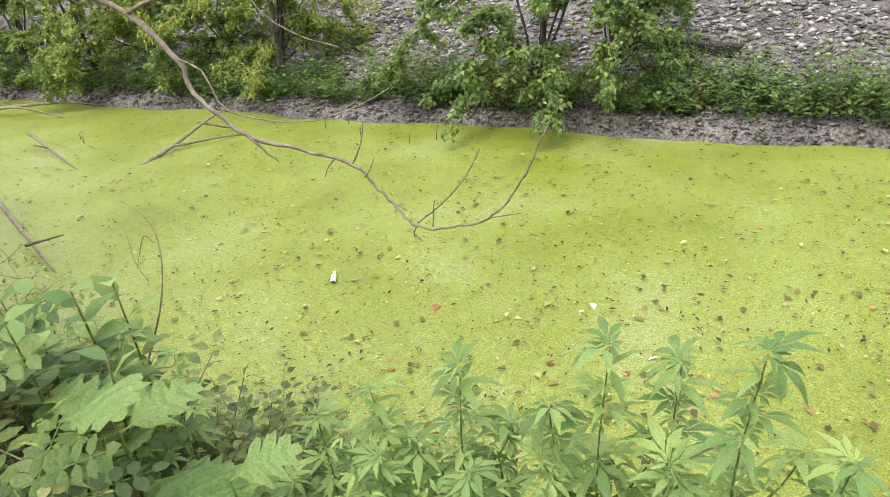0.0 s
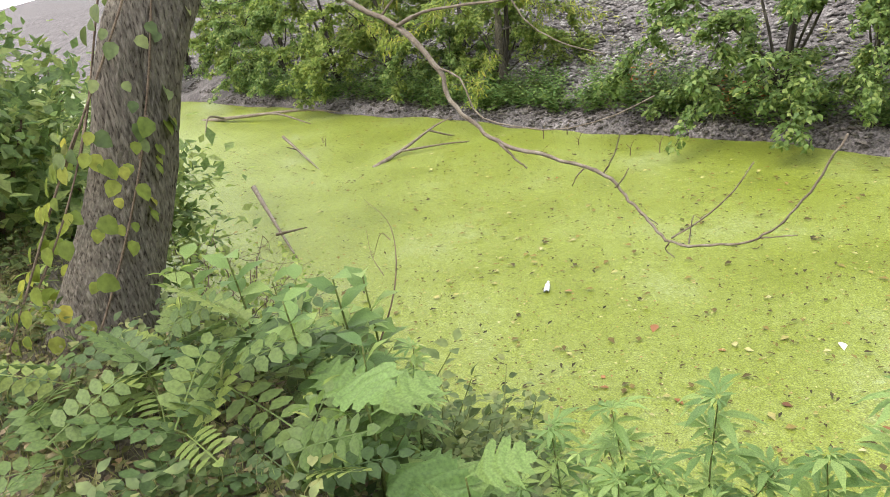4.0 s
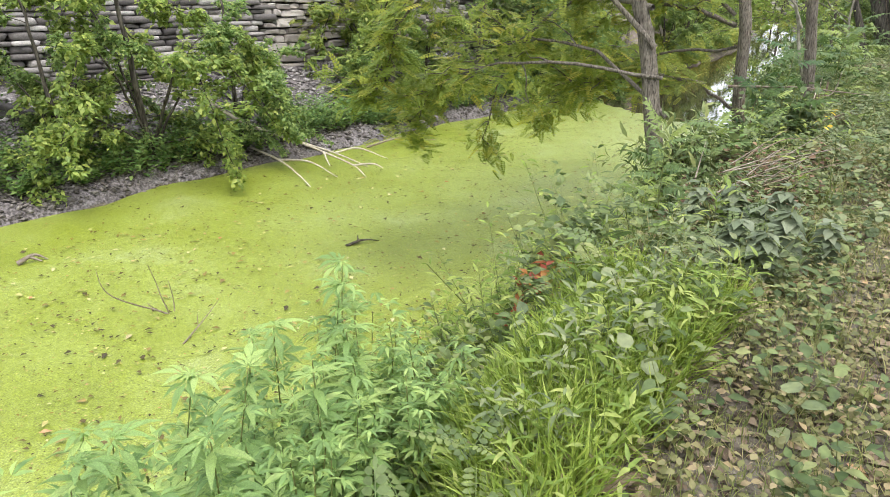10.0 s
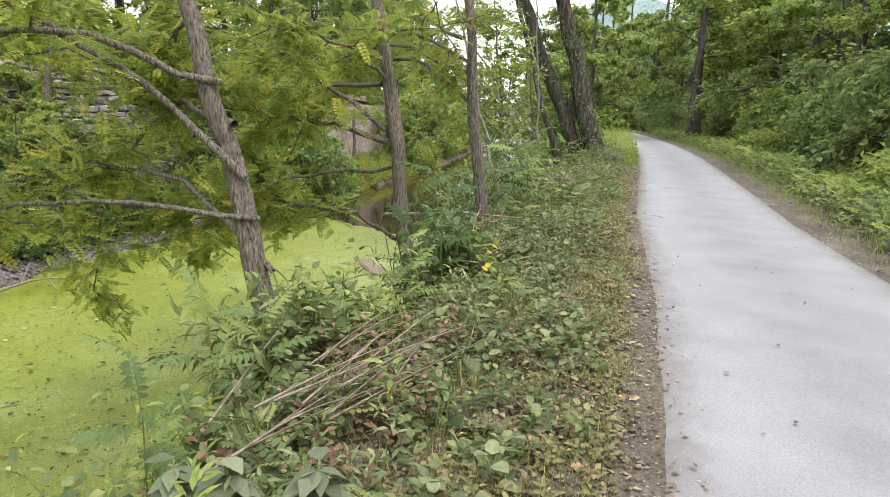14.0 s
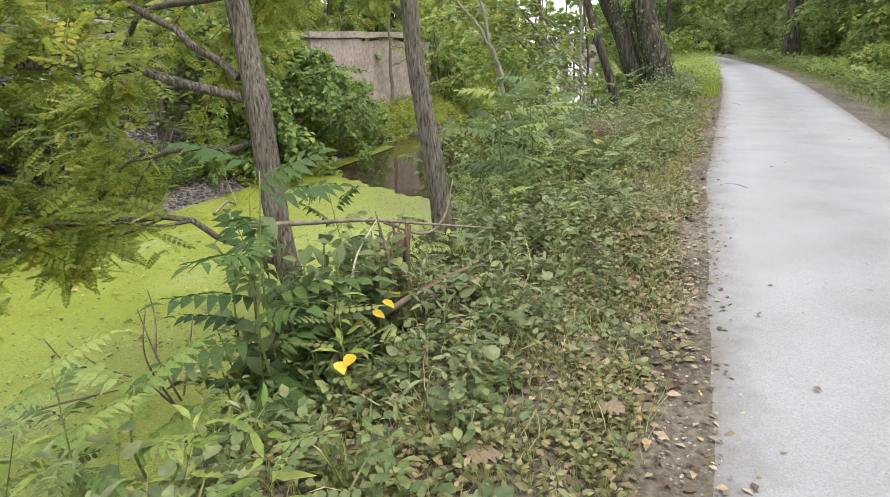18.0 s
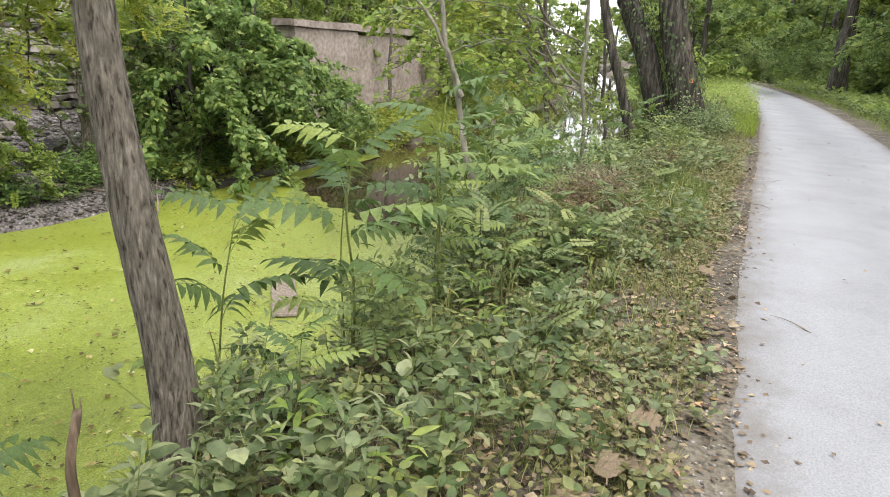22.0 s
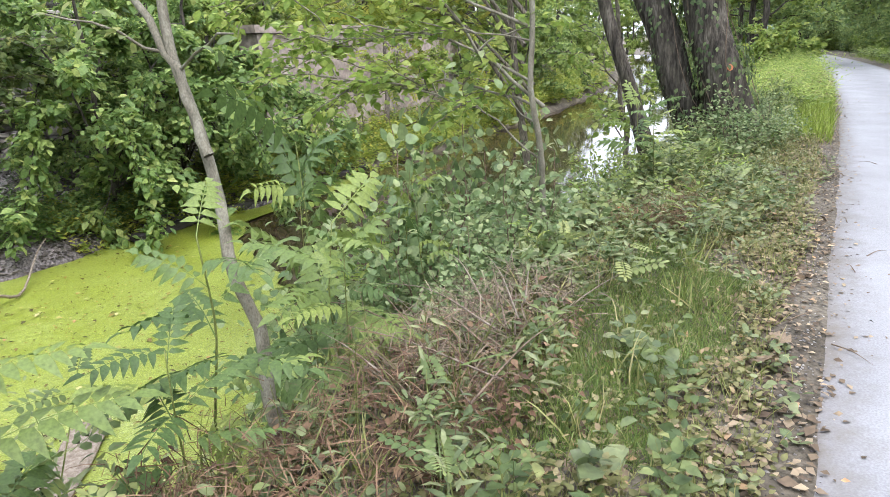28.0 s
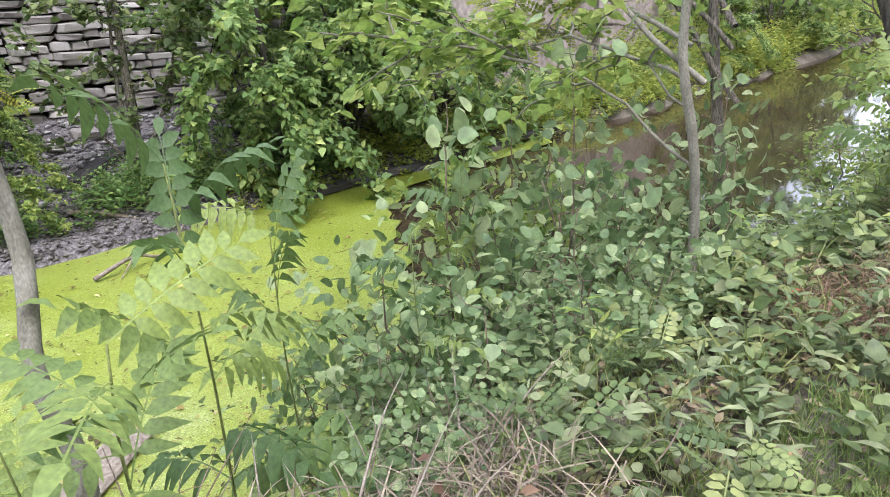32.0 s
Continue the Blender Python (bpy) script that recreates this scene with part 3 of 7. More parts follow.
def trail_mid(x):
    """The middle of the trail, which drifts towards the canal."""
    return np.interp(np.asarray(x, float), [-20, 5, 10, 15, 25, 60], [-1.75, -1.75, -1.7, -1.42, -1.3, -1.3])


def near_shore(x):
    x = np.asarray(x, float)
    return np.interp(x, [-30, -2, 2, 6, 8.0, 9.4, 12.6, 14, 20, 60], [2.9, 2.9, 3.0, 3.6, 3.65, 3.05, 3.0, 3.75, 3.8, 3.8]) + 0.18 * np.sin(x * 1.7) + 0.1 * np.sin(x * 4.1)


def far_shore(x):
    x = np.asarray(x, float)
    return 11.15 + 0.14 * np.sin(x * 0.9) + 0.07 * np.sin(x * 2.7)


def ground_z(x, y):
    x, y = np.asarray(x, float), np.asarray(y, float)
    y = y - bend(x)
    ns, fs = near_shore(x), far_shore(x)
    top = ns - 2.3 + np.interp(x, [8.0, 9.4, 10.4, 11.6, 12.6, 14], [0, 0.25, 0.36, 0.38, 0.75, 0])
    k = np.clip((y - top) / (ns + 0.4 - top), 0, 1)
    near = -2.45 * (1 - (1 - k) ** 1.8) * np.clip(k * 5, 0, 1) ** 0.5
    d = y - fs
    far = np.interp(d, [-0.6, -0.1, 0.0, 0.25, 0.9, 3.9, 5.0, 13.0, 17.0, 40], [-2.45, -2.1, -1.95, -1.75, -1.6, -0.5, -0.05, 3.1, 3.6, 9.0])
    mid = np.where((y > ns + 0.4) & (y < fs - 0.6), -2.45, 0)
    z = np.where(y < (ns + fs) / 2, near, far)
    z = np.where(mid < 0, mid, z)
    right = np.clip(-3.6 - y, 0, None)
    z = np.where(y < -3.6, -0.35 * (1 - np.exp(-right / 2.0)) + 0.02 * np.clip(right - 14, 0, 60), z)
    bumps = 0.05 * np.sin(x * 2.3 + y * 1.1) * np.sin(y * 2.9 - x * 0.7) + 0.03 * np.sin(x * 6.1) * np.sin(y * 5.3)
    off_trail = np.clip((np.abs(y - trail_mid(x)) - 1.15) / 0.7, 0, 1)
    return z + bumps * off_trail


def spread(lo, hi, fine_lo, fine_hi, step, coarse):
    a = list(np.arange(fine_lo, fine_hi, step))
    v, s = fine_lo, step
    left = []
    while v > lo:
        s *= coarse
        v -= s
        left.append(v)
    v, s = a[-1], step
    right = []
    while v < hi:
        s *= coarse
        v += s
        right.append(v)
    return np.array(left[::-1] + a + right)


def grid_mesh(name, xs, ys, zf, smooth=True):
    X, Y = np.meshgrid(xs, ys)
    Z = zf(X, Y)
    V = np.stack([X.ravel(), Y.ravel(), Z.ravel()], 1)
    nx, ny = len(xs), len(ys)
    i = (np.arange(ny - 1)[:, None] * nx + np.arange(nx - 1)[None, :]).ravel()
    idx = np.stack([i, i + 1, i + nx + 1, i + nx], 1).ravel()
    return raw_mesh(name, V, idx, np.full(len(i), 4), smooth)


def sheet(name, xs, ts, yf, z, material, label, category):
    """A strip along x whose cross positions are yf(x, t)."""
    X, T = np.meshgrid(xs, ts)
    Y = yf(X, T)
    V = np.stack([X.ravel(), Y.ravel(), (z(X, Y) if callable(z) else np.full(X.size, z)).ravel()], 1)
    nx, ny = len(xs), len(ts)
    i = (np.arange(ny - 1)[:, None] * nx + np.arange(nx - 1)[None, :]).ravel()
    idx = np.stack([i, i + 1, i + nx + 1, i + nx], 1).ravel()
    ob = part(name, raw_mesh(name, V, idx, np.full(len(i), 4), True), material)
    return tagged(ob, label, category, kind="structure")


# ---- large structure ----
gx = spread(-700, 900, -12, 34, 0.2, 1.16)
gy = spread(-600, 700, -6, 20, 0.16, 1.18)
ground = part("ground", grid_mesh("ground", gx, gy, ground_z), M_SOIL)
tagged(ground, "earth ground with leaf litter and low weeds", "ground", kind="structure")
ground.data.materials.append(M_GRAVEL)
cx = np.empty(len(ground.data.polygons) * 3)
ground.data.polygons.foreach_get("center", cx)
cx = cx.reshape(-1, 3)
gravelly = (cx[:, 1] - bend(cx[:, 0]) > 11.0) & (cx[:, 0] < 26)
ground.data.polygons.foreach_set("material_index", gravelly.astype(np.int32))


def trail_y(x, t):
    ragged = 0.035 * np.sin(x * 0.9) + 0.02 * np.sin(x * 3.3 + 1) + 0.015 * np.sin(x * 11.0)
    return bend(x) + trail_mid(x) + t * (1.27 + ragged * (np.abs(t) > 0.9))


tx = np.concatenate([np.arange(-14, 40, 0.12), np.arange(40, 130, 0.8)])
trail = sheet("path", tx, np.linspace(-1, 1, 27), trail_y, lambda X, Y: 0.022 - 0.05 * np.clip(np.abs(Y - bend(X) - trail_mid(X)) / 1.27, 0, 1) ** 9 + 0.0012 * np.sin(X * 1.1) * np.sin(Y * 2.2),
      M_TRAIL, "pale grey crushed stone walking trail between weedy verges", "path")
across = trail.data.attributes.new("across", "FLOAT", "POINT")
across.data.foreach_set("value", np.repeat(np.abs(np.linspace(-1, 1, 27)), len(tx)))
sheet("water", np.concatenate([np.arange(-90, 34, 1.0), np.arange(34, 140, 2.0)]), np.linspace(0, 1, 9), lambda x, t: bend(x) + 2.0 + t * 10.4, WATER - 0.03,
      M_WATER, "still brown canal water reflecting sky and trees", "water")


def duck_edge(y):
    """Where the duckweed ends and the open brown water begins."""
    return np.interp(y, [2, 4.5, 5.5, 6.4, 7.2, 8.6, 9.6, 10.3, 10.6, 12], [21.2, 21.5, 21.3, 21.4, 21.9, 22.6, 23.3, 24.2, 28.5, 29.5]) + 0.1 * np.sin(y * 5.3) + 0.07 * np.sin(y * 13.1 + 1)


def duck_sheet(name, dx, label):
    X, T = np.meshgrid(dx, np.linspace(0, 1, 90))
    Y = near_shore(X) - 0.5 + T * (far_shore(X) + 0.75 - near_shore(X)) + bend(X)
    X = np.minimum(X, duck_edge(Y) - 0.002 * (dx[-1] - X))
    V = np.stack([X.ravel(), Y.ravel(), (WATER + 0.006 * np.sin(X * 5.1 + Y * 3) * np.sin(Y * 4.3)).ravel()], 1)
    i = (np.arange(89)[:, None] * len(dx) + np.arange(len(dx) - 1)[None, :]).ravel()
    ob = part(name, raw_mesh(name, V, np.stack([i, i + 1, i + len(dx) + 1, i + len(dx)], 1).ravel(), np.full(len(i), 4), True), M_DUCK)
    return tagged(ob, label, "duckweed", kind="stuff")


duck_sheet("duckweed", np.concatenate([np.arange(-90, -12, 1.2), np.arange(-12, 29.6, 0.12)]), "yellow-green duckweed covering the canal up to the open water")


def gz(x, y):
    return float(ground_z(x, y))


# ---- trees ----
def grow(t, lines, leaf, kind, leaves, size, bark, jitter=0.45, droop=0.15, lie=0.45):
    """Twigs along the given limbs and a crown of leaves on the twigs. lines: (points, reach of the twigs)."""
    P, D, lt = [], [], []
    for lp, tl in lines:
        n = len(lp)
        for m in range(7):
            k = int(n * 0.3) + (m * (n - int(n * 0.3) - 1)) // 6
            b = lp[k]
            d = lp[min(k + 1, n - 1)] - lp[max(k - 1, 0)]
            d = unit((d / max(np.linalg.norm(d), 1e-6) + rng.normal(size=3) * 0.75)[None])[0]
            d[2] = d[2] * 0.6 - droop * 0.5
            ln = tl * (0.5 + 0.7 * rng.random())
            tw = curve_pts(b, b + d * ln, 6, 0.04 * ln - droop * 0.1 * ln, 0.06)
            lt.append((tw, 0.006 * np.linspace(1, 0.35, 6) * (1 + tl), 4))
            P.append(tw[1:])
            D.append(np.repeat(d[None], 5, 0))
    tagged(part("twigwork", tubes_mesh("twigwork", lt), bark, t), kind="stuff")
    P, D = np.concatenate(P), np.concatenate(D)
    pick = rng.integers(0, len(P), leaves)
    p = P[pick] + rng.normal(size=(leaves, 3)) * size * jitter
    d = unit(D[pick] * 0.5 + rng.normal(size=(leaves, 3)) * np.array([0.8, 0.8, 0.4]) + np.array([0, 0, -0.12 - droop]))
    nn = unit(rng.normal(size=(leaves, 3)) * lie + np.array([0, 0, 1]))
    tagged(part("crown", leaves_mesh("crown", kind, p, d, nn, size * (0.55 + 0.75 * rng.random(leaves))), leaf, t), kind="stuff")


def tree(name, at, height, r0, label, bark, leaf, kind="ovate", lean=(0, 0), limbs=7, low=0.35, reach=2.0, leaves=900, size=0.3, up=0.35, droop=0.1, side=None, wob=0.006, arms=(), sides=14, flare=0.6):
    """A trunk from at, leaning by lean over its height, with limbs spread by chance and arms given as lines in the world."""
    t = thing(name, at, label, "tree")
    at = np.array(at)
    tp = curve_pts((0, 0, -0.3), (lean[0], lean[1], height), 16, 0, wob)
    q = np.linspace(0, 1, 16)
    rr = r0 * (1 - 0.7 * q) * (1 + flare * np.exp(-q * height * 2.6))
    if sides > 14:
        part("trunk", trunk_mesh("trunk", tp, rr, sides), bark, t)
    else:
        part("trunk", tubes_mesh("trunk", [(smooth_pts(tp, 40), np.interp(np.linspace(0, 1, 40), q, rr), sides)]), bark, t)
    lines = []
    for j in range(limbs):
        h = low + (0.97 - low) * (j + rng.random() * 0.7) / limbs
        u = h * 15
        i = min(int(u), 14)
        s = tp[i] + (tp[i + 1] - tp[i]) * (u - i)
        a = rng.random() * 2 * np.pi
        d = np.array([math.cos(a), math.sin(a), up + 0.25 * rng.normal()])
        if side is not None:
            d[:2] += np.array(side) * 1.1
        d /= np.linalg.norm(d)
        ln = reach * (1.15 - 0.6 * h) * (0.7 + 0.6 * rng.random())
        lp = curve_pts(s, s + d * ln + np.array([0, 0, -droop * ln]), 9, 0.06 * ln, 0.04)
        part("limb", tubes_mesh("limb", [(lp, r0 * 0.3 * (1 - 0.5 * h) * np.linspace(1, 0.22, 9), 7)]), bark, t)
        lines.append((lp, ln * 0.4))
    for pts, r in arms:
        lp = smooth_pts(np.array(pts) - at, 14)
        lp[1:-1] += rng.normal(size=(12, 3)) * 0.018
        part("limb", tubes_mesh("limb", [(lp, 0.75 * r * np.linspace(1, 0.25, 14), 8)]), bark, t)
        lines.append((lp, 0.85))
        lines.append((lp[5:], 0.6))
    grow(t, lines, leaf, kind, leaves, size, bark, droop=droop, lie=0.3 if droop < 0 else 0.45)
    return t


def bush(name, at, size, label, leaf, kind="ovate", leaves=2500, leaf_size=0.09, stems=7, bark=None, cat="bush", thick=0.02, spread_out=0.17, droop=0.25):
    """A mound of leaves on several stems, ragged at the outline. size: half widths and height."""
    t = thing(name, at, label, cat)
    sx, sy, h = size
    tips, lt = [], []
    for j in range(stems):
        a = j * 2.4 + rng.random()
        rad = 0.15 + 0.9 * rng.random()
        e = np.array([math.cos(a) * sx * rad, math.sin(a) * sy * rad, h * (1 - 0.5 * rad * rad) * (0.6 + 0.45 * rng.random())])
        lp = curve_pts((0.1 * math.cos(a), 0.1 * math.sin(a), -0.2), e, 9, 0.08 * h, 0.05)
        part("stem", tubes_mesh("stem", [(lp, thick * (0.6 + h * 0.5) * np.linspace(1, 0.25, 9), 6)]), bark or M_TWIG, t)
        tips.append(lp[3:])
        for m in range(5):
            b = lp[rng.integers(2, 9)]
            tw = curve_pts(b, b + rand_dirs(1, 0.1)[0] * 0.5 * max(sx, sy) * np.array([1, 1, 0.6]), 6, 0.02, 0.06)
            lt.append((tw, thick * 0.35 * (0.6 + h * 0.4) * np.linspace(1, 0.3, 6), 4))
            tips.append(tw[1:])
    tagged(part("twigwork", tubes_mesh("twigwork", lt), bark or M_TWIG, t), kind="stuff")
    P = np.concatenate(tips)
    n = leaves
    p = P[rng.integers(0, len(P), n)] + rng.normal(size=(n, 3)) * np.array([sx, sy, h * 0.6]) * spread_out
    p[:, 2] = np.abs(p[:, 2])
    out = unit(p * np.array([1, 1, 0.5]) + 1e-3)
    d = unit(out * 0.7 + rng.normal(size=(n, 3)) * 0.6 + np.array([0, 0, -droop]))
    nn = unit(np.array([0, 0, 0.9]) + out * 0.5 + rng.normal(size=(n, 3)) * 0.35)
    tagged(part("foliage", leaves_mesh("foliage", kind, p, d, nn, leaf_size * (0.55 + 0.8 * rng.random(n))), leaf, t), kind="stuff")
    return t


def place(ob, x, y, turn, s=1.0, dz=0.0, tilt=0.0, sz=None):
    return copy_thing(ob, pose(x, y, gz(x, y) + dz, tilt, tilt * 0.6, turn) @ Matrix.Diagonal((s, s, sz or s, 1)))


# three feather-leaved trees on the near bank, their arms over the water
LOCUST = "slender feather-leaved tree with furrowed bark on the bank"
tree("locust_tree", (8.5, 2.05, -0.8), 6.5, 0.1, LOCUST, M_BARK, M_LEAF_YELLOW, "frond", (0.1, 1.95), 6, 0.42, 2.2, 4800, 0.19, 0.2, -0.06, (-0.2, 0.6), sides=16, arms=[
    ([(8.5, 2.52, 1.0), (8.3, 3.3, 1.7), (8.1, 4.3, 2.2), (7.9, 5.4, 2.2)], 0.045),
    ([(8.5, 2.3, 0.3), (8.8, 3.4, 0.9), (8.9, 4.6, 0.9), (8.6, 5.6, 0.1)], 0.035),
    ([(8.5, 2.6, 1.4), (9.4, 3.9, 1.5), (10.0, 5.2, 0.6), (10.2, 5.8, -0.7)], 0.04),
    ([(8.5, 2.7, 1.7), (7.7, 3.7, 2.0), (7.2, 4.7, 1.4), (7.3, 5.4, 0.4)], 0.04),
    ([(8.5, 2.4, 0.7), (8.0, 3.6, 0.8), (7.9, 4.8, 0.5), (8.0, 5.6, -0.3)], 0.03)])
tree("locust_tree", (11.1, 1.95, -1.15), 7.4, 0.095, LOCUST, M_BARK, M_LEAF_YELLOW, "frond", (0.0, 1.12), 6, 0.42, 2.2, 4800, 0.19, 0.2, -0.06, (-0.1, 0.7), sides=16, arms=[
    ([(11.1, 2.42, 1.17), (10.6, 2.85, 1.38), (9.9, 3.3, 1.45), (9.2, 3.8, 1.7)], 0.05),
    ([(11.1, 2.45, 1.3), (10.9, 3.0, 1.75), (10.6, 3.8, 2.2), (10.2, 4.8, 2.5)], 0.04),
    ([(11.1, 2.2, 0.05), (10.7, 2.7, 0.42), (10.1, 3.2, 0.5), (9.4, 3.9, 0.45)], 0.035),
    ([(11.1, 2.5, 1.8), (11.6, 3.8, 1.7), (12.2, 5.0, 0.9), (12.6, 5.6, 0.0)], 0.04),
    ([(11.1, 2.35, 0.9), (11.3, 3.6, 0.7), (11.8, 4.8, 0.2), (12.0, 5.6, -0.6)], 0.03)])
tree("locust_tree", (12.25, 1.5, -0.4), 7.5, 0.082, LOCUST, M_BARK, M_LEAF_YELLOW, "frond", (-0.05, 0.8), 7, 0.45, 2.2, 3400, 0.19, 0.2, -0.06, (0.2, 0.8), sides=16, arms=[
    ([(12.25, 1.75, 1.6), (12.9, 2.9, 2.2), (13.4, 4.2, 1.9), (13.6, 5.2, 0.6)], 0.035),
    ([(12.25, 1.8, 2.1), (13.6, 3.2, 2.6), (14.8, 4.6, 2.3), (15.6, 5.6, 1.5)], 0.035),
    ([(12.25, 1.85, 2.0), (12.6, 3.0, 2.35), (12.8, 4.2, 2.0), (13.0, 5.2, 1.35)], 0.03),
    ([(12.25, 1.9, 2.4), (13.0, 2.9, 2.6), (13.5, 3.9, 2.2), (13.9, 4.7, 1.5)], 0.03)])
# the big pair by the trail and its neighbours
tree("old_tree", (24.75, 1.0, -0.1), 10, 0.31, "big dark ivy-hung tree trunk leaning beside the trail", M_BARK_DARK, M_LEAF_DARK, "ovate", (0.0, 3.0), 10, 0.5, 3.2, 3800, 0.16, 0.3, 0.1, sides=30)
tree("old_tree", (24.85, 1.4, -0.2), 10, 0.24, "dark leaning tree grown beside the big one", M_BARK_DARK, M_LEAF, "ovate", (0.0, 4.4), 9, 0.5, 3.0, 3400, 0.16, 0.3, 0.1, sides=24)
tree("bank_tree", (24.1, 1.95, -0.5), 8, 0.11, "thin grey tree leaning on the canal bank", M_BARK_DARK, M_LEAF_BRIGHT, "ovate", (0.2, 2.7), 9, 0.42, 2.4, 3000, 0.13, 0.25, 0.05, (0.2, 0.9), sides=16)
tree("bank_tree", (20.55, 2.1, -0.9), 6.5, 0.034, "thin forked young tree on the canal bank", M_BARK_PALE, M_LEAF_BRIGHT, "ovate", (-0.2, 0.5), 10, 0.28, 1.8, 3400, 0.11, 0.25, 0.02, (-0.3, 0.9), arms=[
    ([(20.55, 2.2, 0.9), (20.3, 2.8, 1.5), (20.0, 3.3, 2.3), (19.9, 3.6, 3.2)], 0.025),
    ([(20.55, 2.2, 0.4), (20.2, 2.7, 0.9), (19.9, 3.2, 1.1), (19.6, 3.8, 1.2)], 0.014),
    ([(20.55, 2.3, 1.1), (20.5, 3.2, 1.5), (20.3, 4.2, 1.5), (20.1, 5.0, 1.2)], 0.02),
    ([(20.55, 2.3, 0.9), (20.7, 3.2, 1.1), (20.9, 4.3, 1.0), (20.9, 5.2, 0.7)], 0.018),
    ([(20.5, 2.35, 1.6), (20.2, 3.3, 2.0), (19.9, 4.3, 2.1), (19.7, 5.2, 1.8)], 0.02)])
tree("bank_tree", (23.2, 3.3, -1.9), 6.5, 0.07, "slim tree standing at the water's edge", M_BARK, M_LEAF_YELLOW, "frond", (0.1, 0.9), 8, 0.4, 2.0, 3200, 0.21, 0.2, 0.05, (-0.2, 1.0), arms=[
    ([(23.2, 3.4, 0.3), (23.0, 4.4, 1.6), (22.7, 5.4, 2.4), (22.5, 6.6, 2.6)], 0.045),
    ([(23.2, 3.5, 1.0), (23.6, 4.8, 2.4), (23.8, 6.2, 3.2), (23.8, 7.6, 3.2)], 0.045),
    ([(23.2, 3.5, 0.8), (22.6, 4.2, 1.7), (21.8, 4.8, 2.0), (21.0, 5.4, 2.0)], 0.035),
    ([(23.2, 3.6, 1.4), (24.0, 5.4, 3.0), (24.4, 7.2, 3.9), (24.3, 8.8, 4.0)], 0.045),
    ([(23.2, 3.6, 1.8), (22.8, 4.6, 3.2), (22.6, 5.8, 4.2), (22.4, 7.0, 4.6)], 0.04)])
tree("bank_tree", (27.6, 3.3, -1.7), 6.0, 0.06, "slim open-crowned tree beyond the big trunks", M_BARK, M_LEAF_BRIGHT, "ovate", (0.1, 0.7), 12, 0.2, 1.9, 2300, 0.13, 0.25, 0.05)
tree("pale_tree", (17.1, 2.15, -0.9), 5.5, 0.042, "pale smooth sapling with a forked top", M_BARK_PALE, M_LEAF, "ovate", (0.35, 1.7), 5, 0.55, 1.5, 500, 0.09, 0.5, 0.0, arms=[
    ([(17.2, 2.7, 0.95), (17.22, 2.92, 1.4), (17.15, 3.4, 2.1), (17.05, 4.1, 3.2)], 0.042)])
# the vine-grown trunk where the walk begins
vine_tree = tree("vine_grown_tree", (-3.85, 0.42, -0.05), 8, 0.215, "stout tree with deeply furrowed bark and climbing vine", M_BARK, M_LEAF, "ovate", (0.6, 4.3), 7, 0.45, 3.0, 1800, 0.11, 0.3, 0.1, sides=34, flare=0.75)


def climber(name, at, lean, r, z0, z1, n, kind, size, leaf, label):
    """Leaves lying on a leaning trunk."""
    t = thing(name, at, label, "vine")
    z = rng.uniform(z0, z1, n)
    a = rng.uniform(0, 2 * np.pi, n)
    if n > 500:
        tuft = rng.integers(0, n // 14, n)
        z = np.clip(rng.uniform(z0, z1, n // 14)[tuft] + rng.normal(size=n) * 0.13, z0, z1)
        a = rng.uniform(0, 2 * np.pi, n // 14)[tuft] + rng.normal(size=n) * 0.2
    rad = r * (1.05 + 0.5 * np.exp(-z * 2.2)) + 0.02 + (0.1 if n > 500 else 0.03) * rng.random(n) ** 2
    c, s = np.cos(a), np.sin(a)
    p = np.stack([c * rad + lean[0] * z, s * rad + lean[1] * z, z], 1)
    out = np.stack([c, s, np.zeros(n)], 1)
    d = unit(np.stack([-s, c, np.zeros(n)], 1) * rng.normal(size=(n, 1)) * 0.5 + np.array([0, 0, -0.8]) + out * 0.3)
    tagged(part("vine_leaves", leaves_mesh("vine_leaves", kind, p, d, unit(out + np.array([0, 0, 0.35])), size * (0.6 + 0.7 * rng.random(n))), leaf, t), kind="stuff")
    line = []
    for k in range(5):
        zz = np.linspace(z0, z1, 18)
        aa = k * 1.3 + 0.5 * np.sin(zz * 2 + k)
        rr = r * (1.02 + 0.5 * np.exp(-zz * 2.2))
        line = np.stack([np.cos(aa) * rr + lean[0] * zz, np.sin(aa) * rr + lean[1] * zz, zz], 1)
        part("tendril", tubes_mesh("tendril", [(line, np.full(18, 0.006), 5)]), M_TWIG, t)
    return t


climber("climbing_vine", (-3.85, 0.42, -0.05), (0.075, 0.53), 0.215, 0.02, 1.1, 130, "round", 0.09, M_LEAF_YELLOW, "yellowing vine leaves climbing a furrowed trunk")
climber("climbing_vine", (-3.85, 0.42, -0.05), (0.075, 0.53), 0.205, 0.9, 3.2, 110, "round", 0.085, M_LEAF, "green vine leaves climbing a furrowed trunk")
climber("climbing_ivy", (24.75, 1.06, 0.0), (0.0, 0.3), 0.31, 0.1, 4.5, 1500, "ovate", 0.075, M_LEAF_IVY, "dark ivy clinging to the big leaning trunk")
climber("climbing_ivy", (24.85, 1.5, 0.0), (0.0, 0.44), 0.24, 0.1, 4.5, 950, "ovate", 0.07, M_LEAF_IVY, "dark ivy clinging to the smaller leaning trunk")

# bare dead bough of that tree, hanging over the duckweed
B0 = (-3.85, 0.42, -0.05)


